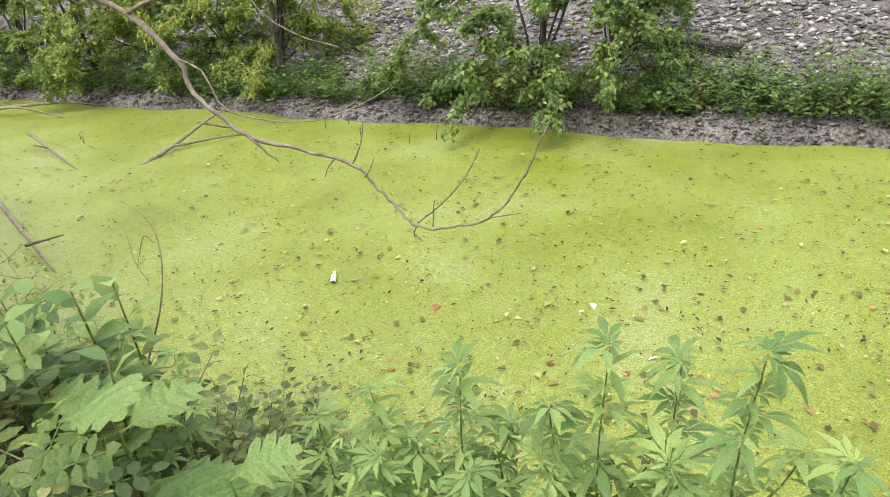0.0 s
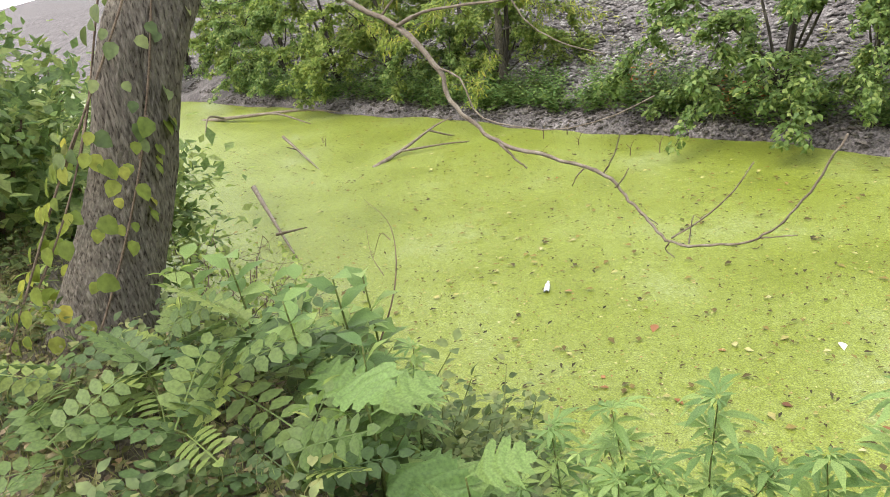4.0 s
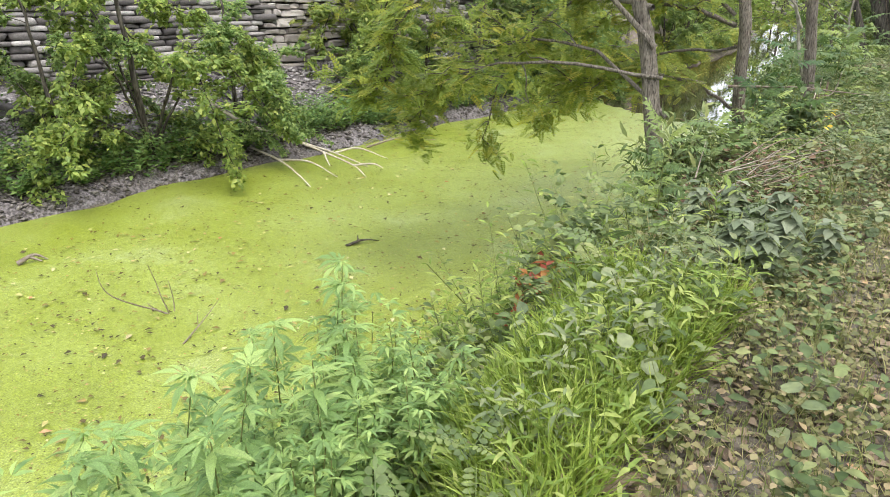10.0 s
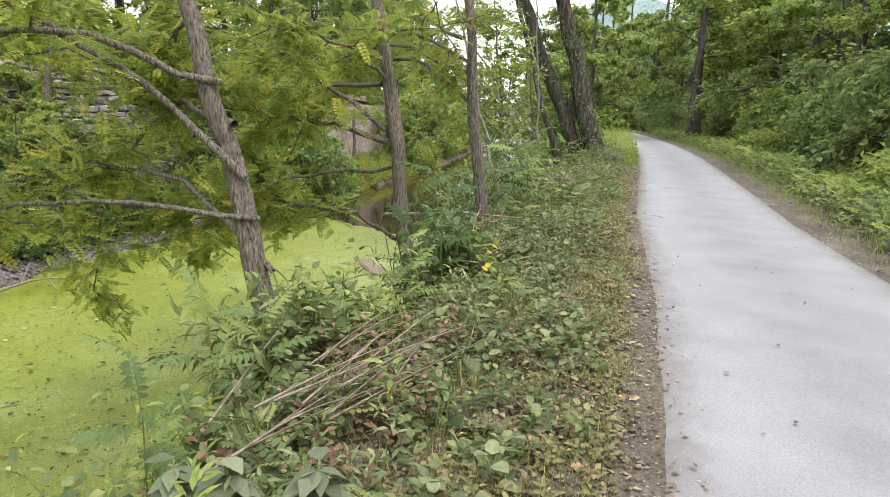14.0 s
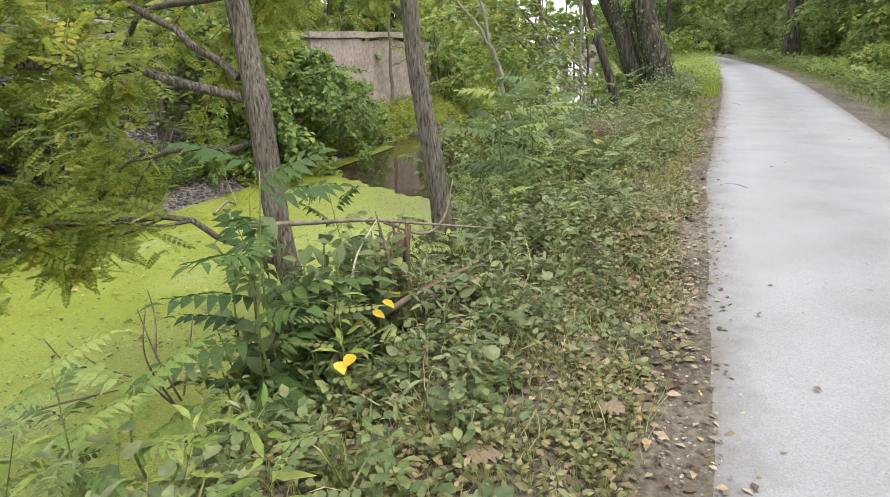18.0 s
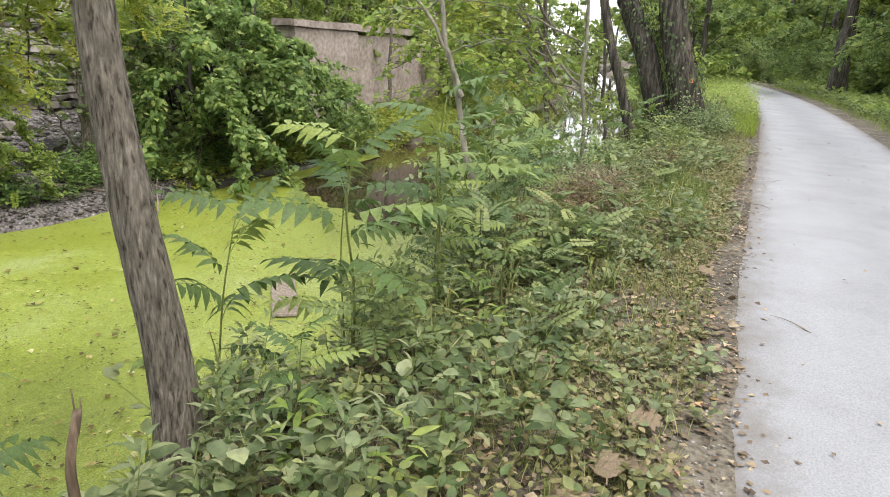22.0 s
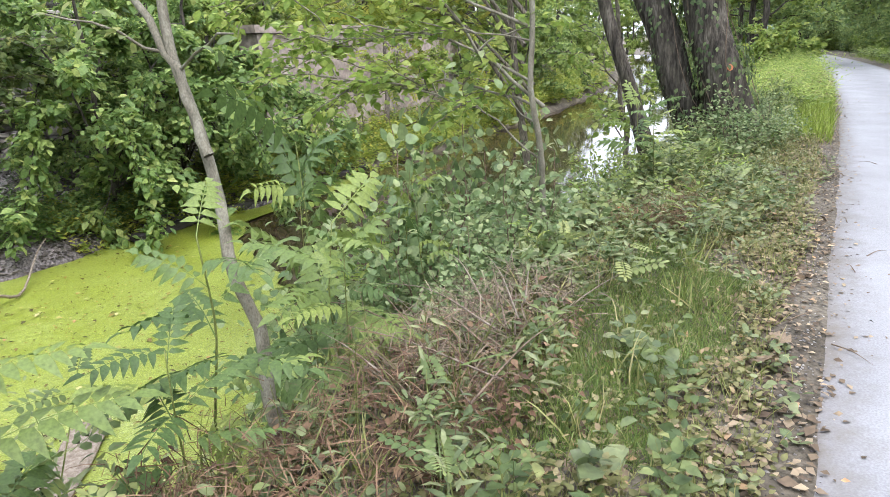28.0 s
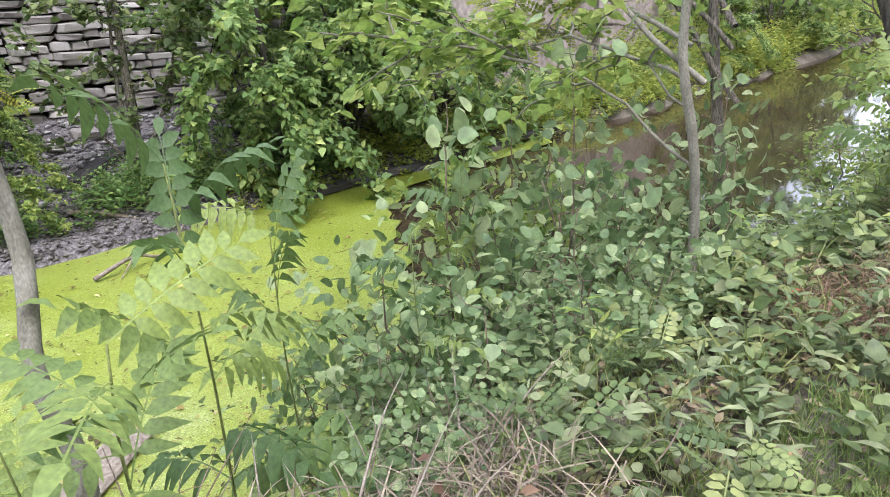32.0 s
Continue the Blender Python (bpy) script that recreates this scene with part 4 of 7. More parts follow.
def bough_part(name, pts, r0, r1, parent, n=22, k=7, label=""):
    lp = smooth_pts(np.array(pts) - np.array(B0), n)
    lp[1:-1] += rng.normal(size=(n - 2, 3)) * r0 * 0.18
    rr = (r1 + (r0 - r1) * np.linspace(1, 0, n) ** 1.7) * (1 + 0.1 * rng.normal(size=n).clip(-1, 1.5))
    return part(name, tubes_mesh(name, [(lp, rr, k)]), M_DEADWOOD, parent, label)


def twig_part(name, pts, r0, r1, parent, material=None, n=26, k=7, base=(0, 0, 0)):
    lp = smooth_pts(np.array(pts) - np.array(base), n)
    return part(name, tubes_mesh(name, [(lp, np.linspace(r0, r1, n), k)]), material or M_DEADWOOD, parent)


bough = bough_part("dead_bough", [(-3.62, 1.75, 2.45), (-3.55, 2.0, 1.9), (-3.29, 2.1, 1.5), (-2.79, 2.12, 1.27), (-2.54, 2.12, 1.07), (-2.5, 2.12, 0.93), (-2.34, 2.12, 0.81), (-2.18, 2.1, 0.735), (-1.91, 2.13, 0.68), (-1.68, 2.17, 0.62), (-1.57, 2.16, 0.53), (-1.45, 2.13, 0.46), (-1.34, 2.1, 0.405),
    (-1.17, 2.1, 0.42), (-1.02, 2.1, 0.48), (-0.92, 2.1, 0.58), (-0.84, 2.1, 0.72), (-0.77, 2.11, 0.87)], 0.018, 0.0035, vine_tree, 80, 8, "bare grey dead bough drooping over the duckweed")
for pts, r in (([(-2.54, 2.12, 1.07), (-2.37, 2.1, 1.02), (-2.31, 2.1, 0.87), (-2.12, 2.1, 0.82), (-1.83, 2.1, 0.82), (-1.57, 2.1, 0.89), (-1.4, 2.1, 0.97)], 0.006),
               ([(-2.18, 2.1, 0.735), (-2.1, 2.1, 0.67), (-2.03, 2.1, 0.63)], 0.008), ([(-1.34, 2.1, 0.42), (-1.24, 2.12, 0.5), (-1.13, 2.14, 0.62), (-1.06, 2.15, 0.74)], 0.004),
               ([(-1.27, 2.1, 0.41), (-1.26, 2.1, 0.49), (-1.25, 2.1, 0.53)], 0.0035), ([(-1.68, 2.17, 0.62), (-1.61, 2.15, 0.72), (-1.56, 2.13, 0.83)], 0.004),
               ([(-1.62, 2.16, 0.57), (-1.57, 2.14, 0.62), (-1.54, 2.14, 0.67)], 0.0035), ([(-1.76, 2.15, 0.64), (-1.79, 2.14, 0.61), (-1.82, 2.14, 0.56)], 0.004),
               ([(-2.79, 2.12, 1.27), (-2.6, 2.1, 1.32), (-2.37, 2.1, 1.34), (-2.03, 2.1, 1.35), (-1.81, 2.08, 1.42), (-1.5, 2.05, 1.6)], 0.01),
               ([(-2.03, 2.1, 1.35), (-1.95, 2.1, 1.25), (-1.8, 2.1, 1.17), (-1.6, 2.1, 1.12)], 0.004), ([(-1.02, 2.1, 0.48), (-0.95, 2.13, 0.49), (-0.9, 2.14, 0.5)], 0.0025),
               ([(-2.9, 2.12, 1.32), (-2.75, 2.2, 1.45), (-2.5, 2.3, 1.5)], 0.007), ([(-1.5, 2.14, 0.48), (-1.47, 2.16, 0.46), (-1.44, 2.18, 0.43)], 0.003), ([(-1.35, 2.1, 0.4), (-1.37, 2.11, 0.36), (-1.34, 2.12, 0.33)], 0.003)):
    bough_part("side_shoot", pts, r, max(r * 0.4, 0.0022), bough, 14, 6)

# far bank: bushes, small trees, weeds
FARB = "leafy green bush on the gravelly far bank"


def far_bush(x, y, label, leaf, arch, h=4.4, leaves=15000, size=0.12, lean=(0, 0)):
    """A loose many-boughed bush of the far bank; arch: reach along x and y, height and fall of each bough."""
    z0 = gz(x, y)
    return tree("far_bush", (x, y, z0), h, 0.075, label, M_BARK_DARK, leaf, "diamond", lean, 8, 0.12, 1.7, leaves, size, 0.2, 0.14, arms=[
        ([(x, y, z0 + 0.25), (x + p * 0.45, y + q * 0.45, z0 + e * 0.75), (x + p * 0.9, y + q * 0.9, z0 + e), (x + p * 1.4, y + q * 1.4, z0 + e + d)], 0.035) for p, q, e, d in arch])


fb = far_bush(-4.7, 12.2, FARB, M_LEAF_SHRUB, [(-1.7, -0.7, 1.9, -1.1), (1.5, -0.8, 2.3, -1.0), (-0.5, -1.2, 1.5, -1.2), (2.0, 0.2, 2.8, -0.3), (-1.2, 0.4, 3.0, -0.2), (0.6, -1.2, 1.0, -0.8)], lean=(0.5, 0.2))
fy = far_bush(8.0, 12.0, "light green bush reaching down to the duckweed", M_LEAF_MIX, [(-1.5, -0.8, 2.2, -1.4), (1.3, -1.0, 1.8, -1.1), (0.2, -1.5, 1.9, -1.6), (1.8, -0.2, 2.4, -0.7), (-0.9, 0.5, 3.0, 0.0), (-1.6, -0.4, 1.0, -0.7)], 3.8, lean=(-0.5, -0.3))
for x, y, a, s, q in ((-3.3, 12.5, 80, 0.75, 0), (-15.5, 12.6, 40, 1.0, 1), (-11.5, 12.6, 200, 0.9, 1), (-22, 12.6, 10, 1.1, 0), (-18.5, 12.5, 100, 1.0, 1), (-26, 12.6, 140, 1.2, 1), (-30.5, 12.8, 20, 1.2, 0), (-13.6, 13.2, 60, 0.8, 0), (10.2, 12.2, 60, 0.75, 0), (6.6, 12.3, 160, 0.7, 0),
                      (16.8, 12.5, 130, 0.75, 1),
                      (14.9, 12.6, 250, 0.6, 0), (38.5, 13.0, 77, 0.8, 0), (41, 13.6, 200, 1.1, 1), (46, 14.2, 100, 1.2, 0)):
    place(fy if q else fb, x, y, a, s)
# scrub before the stone wall
for x, y, a, s, q in ((16.2, 13.8, 250, 1.0, 1), (17.3, 14.2, 60, 0.7, 0), (23.6, 14.0, 10, 1.1, 0), (25.2, 14.1, 200, 1.1, 1)):
    place(fy if q else fb, x, y, a, s)
FARS = "wide spreading shrub with arching leafy boughs over the water"
for x, y, ln, arch in ((22.6, 12.3, (-0.4, -0.4), [(-1.6, -0.7, 2.0, -1.6), (1.2, -1.0, 2.4, -1.4), (-0.6, -1.6, 1.8, -1.8), (1.9, -0.3, 3.0, -0.6), (-1.1, 0.4, 3.2, -0.4), (0.3, -1.5, 1.0, -1.2)]),
                       (24.3, 12.4, (0.3, -0.5), [(-1.4, -1.1, 2.4, -1.7), (1.3, -1.4, 2.2, -1.5), (0.1, -2.0, 2.0, -2.0), (2.1, -0.6, 2.8, -1.0), (-0.7, 0.2, 3.4, 0.0), (1.0, 0.5, 3.6, 0.2), (-1.9, -0.8, 1.2, -1.2)]),
                       (26.6, 12.3, (0.3, -0.2), [(-1.2, -0.8, 1.6, -1.0), (1.4, -0.7, 1.4, -0.9), (0.3, -1.0, 1.3, -1.0), (1.9, -0.3, 1.5, -0.9), (-0.4, 0.3, 2.0, 0.0), (0.9, -0.9, 0.8, -0.7)])):
    z0 = gz(x, y)
    tree("far_shrub", (x, y, z0), 4.4 if x < 26 else 2.4, 0.07, FARS, M_BARK_DARK, M_LEAF_SHRUB, "ovate", ln, 9, 0.12, 1.9 if x < 26 else 1.2, 7500 if x < 26 else 4200, 0.17, 0.2, 0.16, arms=[
        ([(x, y, z0 + 0.3), (x + a * 0.45, y + b * 0.45, z0 + h * 0.75), (x + a * 0.9, y + b * 0.9, z0 + h), (x + a * 1.45, y + b * 1.5, z0 + h + d)], 0.035) for a, b, h, d in arch])
tree("far_tree", (4.05, 13.1, gz(4.05, 13.1)), 6.5, 0.13, "pale-trunked small tree on the gravel slope", M_BARK_PALE, M_LEAF, "ovate", (-0.1, 0.2), 7, 0.35, 1.8, 1500, 0.12, 0.35, 0.0, arms=[
    ([(4.05, 13.1, -1.0), (3.85, 13.1, -0.4), (3.6, 13.15, 0.2), (3.2, 13.2, 0.8)], 0.05)])
tree("far_tree", (-15.8, 12.8, gz(-15.8, 12.8)), 6, 0.1, "slim tree with drooping yellow-green leaves across the water", M_BARK, M_LEAF_YELLOW, "lance", (0.3, -0.5), 9, 0.2, 2.2, 3000, 0.16, 0.1, 0.4)
tree("far_tree", (-11.5, 12.6, gz(-11.5, 12.6)), 5.5, 0.1, "slim tree with drooping yellow-green leaves across the water", M_BARK, M_LEAF_YELLOW, "lance", (0.8, -0.8), 9, 0.2, 2.2, 3000, 0.16, 0.1, 0.4)
tree("far_tree", (20.0, 12.7, gz(20.0, 12.7)), 5.0, 0.1, "many-stemmed vine-hung tree before the stone wall", M_BARK, M_LEAF, "round", (0.2, -0.3), 9, 0.45, 1.8, 2600, 0.13, 0.3, 0.15, arms=[
    ([(20.0, 12.7, -1.2), (19.9, 12.6, -0.2), (19.95, 12.6, 0.8), (20.05, 12.5, 2.0)], 0.07),
    ([(20.05, 12.7, -1.2), (20.5, 12.7, -0.4), (20.9, 12.7, 0.5), (21.2, 12.6, 1.6)], 0.06),
    ([(20.0, 12.7, -1.2), (19.5, 12.7, -0.5), (19.2, 12.7, 0.2), (18.9, 12.7, 0.9)], 0.04)])
tree("far_tree", (15.5, 12.6, gz(15.5, 12.6)), 6.0, 0.1, "yellowing feather-leaved tree on the far bank", M_BARK, M_LEAF_YELLOW, "frond", (0.2, -0.8), 9, 0.2, 2.2, 1300, 0.28, 0.2, 0.15)
tree("far_tree", (32.9, 12.9, gz(32.9, 12.9)), 5.5, 0.09, "slim tree before the old concrete wall", M_BARK, M_LEAF_YELLOW, "ovate", (0.1, 0.1), 7, 0.35, 1.3, 420, 0.11, 0.3, 0.0)

# the wood on the other side of the trail
WOOD = "dark-trunked woodland tree in full green leaf"
wt1 = tree("wood_tree", (13.0, -9.5, gz(13, -9.5)), 10, 0.17, WOOD, M_BARK_DARK, M_LEAF_MIX, "fold", (0.3, 0.2), 12, 0.08, 3.2, 7500, 0.25, 0.15, 0.12)
wt2 = tree("wood_tree", (26.6, -7.6, gz(26.6, -7.6)), 11, 0.22, WOOD, M_BARK_DARK, M_LEAF_WOOD, "fold", (-0.3, 0.3), 12, 0.12, 3.6, 7500, 0.25, 0.15, 0.12)
for x, y, h, r, ln in ((29.0, -8.2, 11, 0.2, (0.2, 0.5)), (47.5, -2.5, 12, 0.24, (0.3, -0.4)), (48.6, -3.0, 12, 0.27, (-0.2, 0.4)), (19.5, -8.8, 10, 0.16, (0.2, 0.4))):
    tree("wood_tree", (x, y, gz(x, y)), h, r, "dark-trunked woodland tree with a bare lower trunk", M_BARK_DARK, M_LEAF_MIX, "fold", ln, 9, 0.42, 3.0, 4200, 0.22, 0.15, 0.12)
ub1 = bush("wood_shrub", (16.0, -5.8, gz(16, -5.8)), (1.6, 1.3, 2.4), "green understorey shrub at the wood's edge", M_LEAF_WOOD, "fold", 4200, 0.18, 7)
ub2 = bush("wood_shrub", (20.0, -5.6, gz(20, -5.6)), (1.5, 1.2, 1.5), "bright low shrub at the wood's edge", M_LEAF_BRIGHT, "fold", 3600, 0.16, 7)
for j in range(36):
    x = 2 + j * 2.9 + rng.normal() * 0.6
    y = -8.6 - abs(rng.normal()) * 2.0 - (5 if j % 3 == 0 else 0)
    place(wt1 if j % 2 else wt2, x, y + float(bend(x)), rng.random() * 360, 0.75 + 0.5 * rng.random())
for j in range(52):
    x = 4 + j * 1.7 + rng.normal() * 0.4
    y = -6.2 - 0.9 * abs(rng.normal()) - 0.01 * x
    s = 0.75 + 0.55 * rng.random()
    place(ub1 if j % 3 else ub2, x, y + float(bend(x)), rng.random() * 360, s)
# beyond the big trees on the canal side, closing the bend
for j in range(14):
    x = 46 + j * 4.2 + rng.normal() * 0.8
    y = 1.9 + 0.5 * (j % 3)
    place(wt2 if j % 2 else wt1, x, y + float(bend(x)), rng.random() * 360, 0.85 + 0.3 * rng.random())
    if j > 1:
        place(ub2 if j % 2 else ub1, x + 1.5, y + 1.1 + float(bend(x + 1.5)), rng.random() * 360, 0.6 + 0.4 * rng.random())
for j in range(16):
    x = 92 + (j % 8) * 3.0
    place(wt1 if j % 2 else wt2, x, float(bend(x)) - 12 + (j // 8) * 5 + rng.normal() * 2, rng.random() * 360, 1.1 + 0.4 * rng.random())
for x, y, a, k in ((27.5, 18.5, 10, 0.8), (31, 19.5, 80, 0.85), (35, 18.8, 160, 0.8), (39, 20.5, 240, 0.9), (29, 22.5, 300, 1.1), (33.5, 23.5, 45, 1.1), 
                   (43, 18.5, 15, 0.95), (47, 17.5, 100, 1.0), (41, 17, 200, 0.85), (52, 19, 270, 0.85), (37.5, 17, 330, 0.8), (60, 17.8, 70, 0.7), (49.5, 15.6, 130, 0.5), (29.5, 17.2, 90, 0.85), (38, 17.8, 180, 0.9)):
    place(wt1 if k > 0.83 else wt2, x, y, a, k)
for x, y, a, k in ((30.5, 15.6, 10, 0.9), (33, 16.2, 50, 1.0), (36.5, 15.8, 90, 1.0), (40, 16.6, 130, 1.0), (27.8, 15.4, 170, 1.0), (44, 16.0, 210, 0.8)):
    place(fy, x, y, a, k, 0.6)
for j in range(12):
    x = 50 + j * 2.6
    place(ub1 if j % 2 else fy, x, 13.5 + (j % 4) * 1.6 + float(bend(x)), j * 50, 0.8 + 0.3 * rng.random())
for j in range(15):
    x = 62 + (j % 5) * 11.0 + rng.normal()
    place(wt1 if j % 2 else wt2, x, float(bend(x)) + 20.0 + (j // 5) * 7.0 + rng.normal() * 1.5, j * 77, (1.2 if j < 5 else 1.55) + 0.25 * rng.random())
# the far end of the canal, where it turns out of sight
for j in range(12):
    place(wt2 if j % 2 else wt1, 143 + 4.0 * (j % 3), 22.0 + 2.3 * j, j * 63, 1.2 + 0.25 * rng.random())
for j in range(7):
    x = 52 + j * 8.0
    place(wt2 if j % 2 else wt1, x, float(bend(x)) - 9.5 - 2.5 * (j % 2), j * 51, 1.6 + 0.2 * rng.random())
for j in range(9):
    x = 36 + j * 6.0
    place(wt1 if j % 2 else wt2, x, float(bend(x)) - 8.8 - 2.0 * (j % 3), j * 77, 1.25)
for x, y, a, k in ((0.5, -6.5, 20, 0.9), (-2.5, -7.2, 110, 1.0), (-5.5, -6.2, 200, 0.9), (-9, -7.5, 290, 1.0), (-12, -6.0, 45, 0.9)):
    place(ub1, x, y, a, k)
for x, y, a, k in ((31.5, 2.4, 30, 0.35), (35, 2.7, 150, 0.4), (39, 2.6, 260, 0.4), (43, 2.9, 70, 0.5)):
    place(ub2, x, y + float(bend(x)), a, k)
# thicket behind the start of the walk
for x, y, a, k in ((-6.4, 0.6, 10, 0.75), (-7.6, 1.6, 80, 0.8), (-8.5, 0.2, 150, 0.9), (-6.9, -0.6, 210, 0.6), (-10.5, 1.5, 250, 1.0), (-12.5, 0.6, 300, 1.1)):
    place(ub1, x, y, a, k)
for x, y, a in ((-9.5, -0.5, 40), (-13, 1.2, 120), (-17, 0.5, 200), (-16, -4.5, 30), (-8, -6, 300)):
    place(wt1, x, y, a, 0.8)
lean_bush = bush("leaning_shrub", (-5.7, 1.9, gz(-5.7, 1.9)), (1.0, 0.9, 1.5), "thin small-leaved shrub leaning over the duckweed", M_LEAF_BRIGHT, "diamond", 620, 0.065, 12, thick=0.008, spread_out=0.12)
place(lean_bush, -6.6, 2.4, 120, 1.0)
place(lean_bush, -5.0, 2.1, 230, 0.8)
# crest of the far slope
for j in range(17):
    x = -34 + j * 4.0 + rng.normal()
    y = 20.5 + abs(rng.normal()) * 2.5 + float(bend(x))
    place((wt1, wt2, ub1)[j % 3], x, y, rng.random() * 360, 0.9 + 0.4 * rng.random())
for j in range(12):
    x = 9 + j * 1.9 + rng.normal() * 0.4
    place(ub1 if j % 2 else ub2, x, 16.3 + 0.4 * abs(rng.normal()) + float(bend(x)), rng.random() * 360, 0.7 + 0.35 * rng.random(), 1.3)

# ---- low growth ----
def scatter_xy(n, xr, yr, keep=None):
    x = rng.uniform(*xr, n)
    y = rng.uniform(*yr, n)
    if keep is not None:
        k = keep(x, y)
        x, y = x[k], y[k]
    return x, y


def weeds(name, kind, n, xr, yr, hr, per, size, material, label, cat="weeds", keep=None, flat=0.35, low=0.2, stem=True, lean=0.35, top=None):
    """Many small plants: leaves in a spiral round short leaning stems."""
    x, y = scatter_xy(n, xr, yr, keep)
    n = len(x)
    y = y + bend(x)
    z = ground_z(x, y)
    patch = 0.55 + 0.45 * np.sin(x * 1.15 + 0.6 * y) * np.sin(y * 1.7 - 0.4 * x)
    h = rng.uniform(hr[0], hr[1], n) * (0.6 + 0.6 * patch)
    if top is not None:
        h = np.clip(top + rng.normal(size=n) * 0.09 - z, hr[0], hr[1])
    ln = rng.normal(size=(n, 2)) * lean
    f = np.linspace(low, 1, per)[None, :] + rng.normal(size=(n, per)) * 0.04
    a = rng.uniform(0, 6.28, n)[:, None] + np.arange(per)[None, :] * 2.4
    px = x[:, None] + ln[:, :1] * h[:, None] * f + np.cos(a) * 0.02
    py = y[:, None] + ln[:, 1:] * h[:, None] * f + np.sin(a) * 0.02
    pz = z[:, None] + h[:, None] * f
    P = np.stack([px, py, pz], 2).reshape(-1, 3)
    D = np.stack([np.cos(a), np.sin(a), flat + 0.3 * rng.normal(size=a.shape)], 2).reshape(-1, 3)
    N = unit(np.array([0, 0, 1.0]) + rng.normal(size=P.shape) * 0.3)
    S = (size * (1.15 - 0.45 * f) * rng.uniform(0.7, 1.3, (n, per))).ravel()
    ob = part(name, leaves_mesh(name, kind, P, D, N, S), material)
    tagged(ob, label, cat, kind="stuff")
    if stem:
        sp = np.stack([x, y, z - 0.02], 1)
        sd = np.stack([ln[:, 0], ln[:, 1], np.ones(n)], 1)
        so = part(name + "_stems", leaves_mesh(name + "_stems", "stalk", sp, sd, rand_dirs(n), h * 0.97 * np.linalg.norm(sd, axis=1)), M_STEM)
        tagged(so, "thin stalks of " + label, "stalks", kind="stuff")
    return ob


def blades(name, n, xr, yr, hr, material, label, keep=None, clump=0.0, lean=0.45):
    x, y = scatter_xy(n, xr, yr, keep)
    n = len(x)
    if clump:
        c = np.round(np.stack([x, y], 1) / clump) * clump
        x = c[:, 0] + rng.normal(size=n) * 0.05 + 0.1 * np.sin(c[:, 1] * 9)
        y = c[:, 1] + rng.normal(size=n) * 0.05 + 0.1 * np.sin(c[:, 0] * 7)
    y = y + bend(x)
    d = rand_dirs(n, 1.5, lean)
    ob = part(name, leaves_mesh(name, "blade", np.stack([x, y, ground_z(x, y) - 0.01], 1), d, rand_dirs(n, 0.2), rng.uniform(hr[0], hr[1], n)), material)
    return tagged(ob, label, "grass", kind="stuff")


verge = lambda x: trail_mid(x) + 1.22
on_bank = lambda x, y: (y > verge(x) + 0.05 + 0.12 * np.sin(x * 2.1)) & (y < near_shore(x) + 0.05)


def within(x, y, cx, cy, rx, ry):
    """A ragged-edged patch of the bank."""
    return ((x - cx) / rx) ** 2 + ((y - cy) / ry) ** 2 < 0.95 + 0.3 * np.sin(x * 6) + 0.3 * np.sin(y * 9 + x * 3)


def patchy(x, y, k, cut):
    """Growth that comes in drifts with gaps between."""
    return np.sin(x * 2.1 + k) * np.sin(y * 2.7 - k * 1.3 + 0.5 * x) + 0.6 * np.sin(x * 5.3 - y * 3.1 + k * 2) + 0.45 * np.sin(y * 7.7 + x * 2.9 + k) > cut


withered = lambda x, y: within(x, y, 16.25, 1.25, 0.85, 0.45) | within(x, y, 20.15, 1.05, 0.85, 0.36)
bare = lambda x, y: within(x, y, 17.6, 1.5, 0.85, 0.58) | within(x, y, 10.85, 1.42, 0.42, 0.3) | within(x, y, 8.0, 1.0, 0.6, 0.25)
lawn = lambda x, y: within(x, y, 18.0, 0.62, 1.5, 0.42)
inner = lambda x, y: (~(withered(x, y) | bare(x, y)) | (rng.random(len(x)) < 0.25)) & (~lawn(x, y) | (rng.random(len(x)) < 0.3)) & (y > verge(x) + 0.5 + 0.2 * np.sin(x * 1.4)) & (y < near_shore(x) - 0.1)
weeds("undergrowth", "ovate", 6600, (-9, 31), (-0.4, 4.6), (0.08, 0.34), 10, 0.07, M_LEAF_SHADED, "low green undergrowth of the bank", keep=lambda x, y: inner(x, y) & patchy(x, y, 3.0, -1.25))
weeds("broadleaf_weeds", "round", 1900, (3.5, 31), (0.0, 4.5), (0.08, 0.36), 8, 0.085, M_LEAF_PALE, "pale round-leaved weeds of the bank", keep=lambda x, y: inner(x, y) & patchy(x, y, 1.0, -0.35))
weeds("tall_weeds", "lance", 900, (3.0, 31), (0.5, 2.5), (0.2, 0.5), 20, 0.085, M_LEAF_PALE, "tall narrow-leaved weeds of the bank", keep=inner)
weeds("bright_weeds", "lance", 420, (-8, 31), (0.6, 4.4), (0.25, 0.6), 16, 0.12, M_LEAF_BRIGHT, "bright green narrow-leaved weeds", keep=inner)
weeds("seedling_fronds", "frond", 420, (-6, 31), (0.5, 4.4), (0.12, 0.5), 6, 0.24, M_LEAF, "feathery seedlings among the weeds", keep=inner, low=0.5)
weeds("verge_weeds", "ovate", 10500, (-9, 32), (-0.46, 1.3), (0.03, 0.15), 8, 0.042, M_LEAF_OLIVE, "flattened dull weeds along the trail", keep=lambda x, y: on_bank(x, y) & patchy(x, y, 5.0, -0.95) & (~lawn(x, y) | (rng.random(len(x)) < 0.25)) & (y > verge(x) + 0.02 + 0.16 * rng.random(len(x))), stem=False)
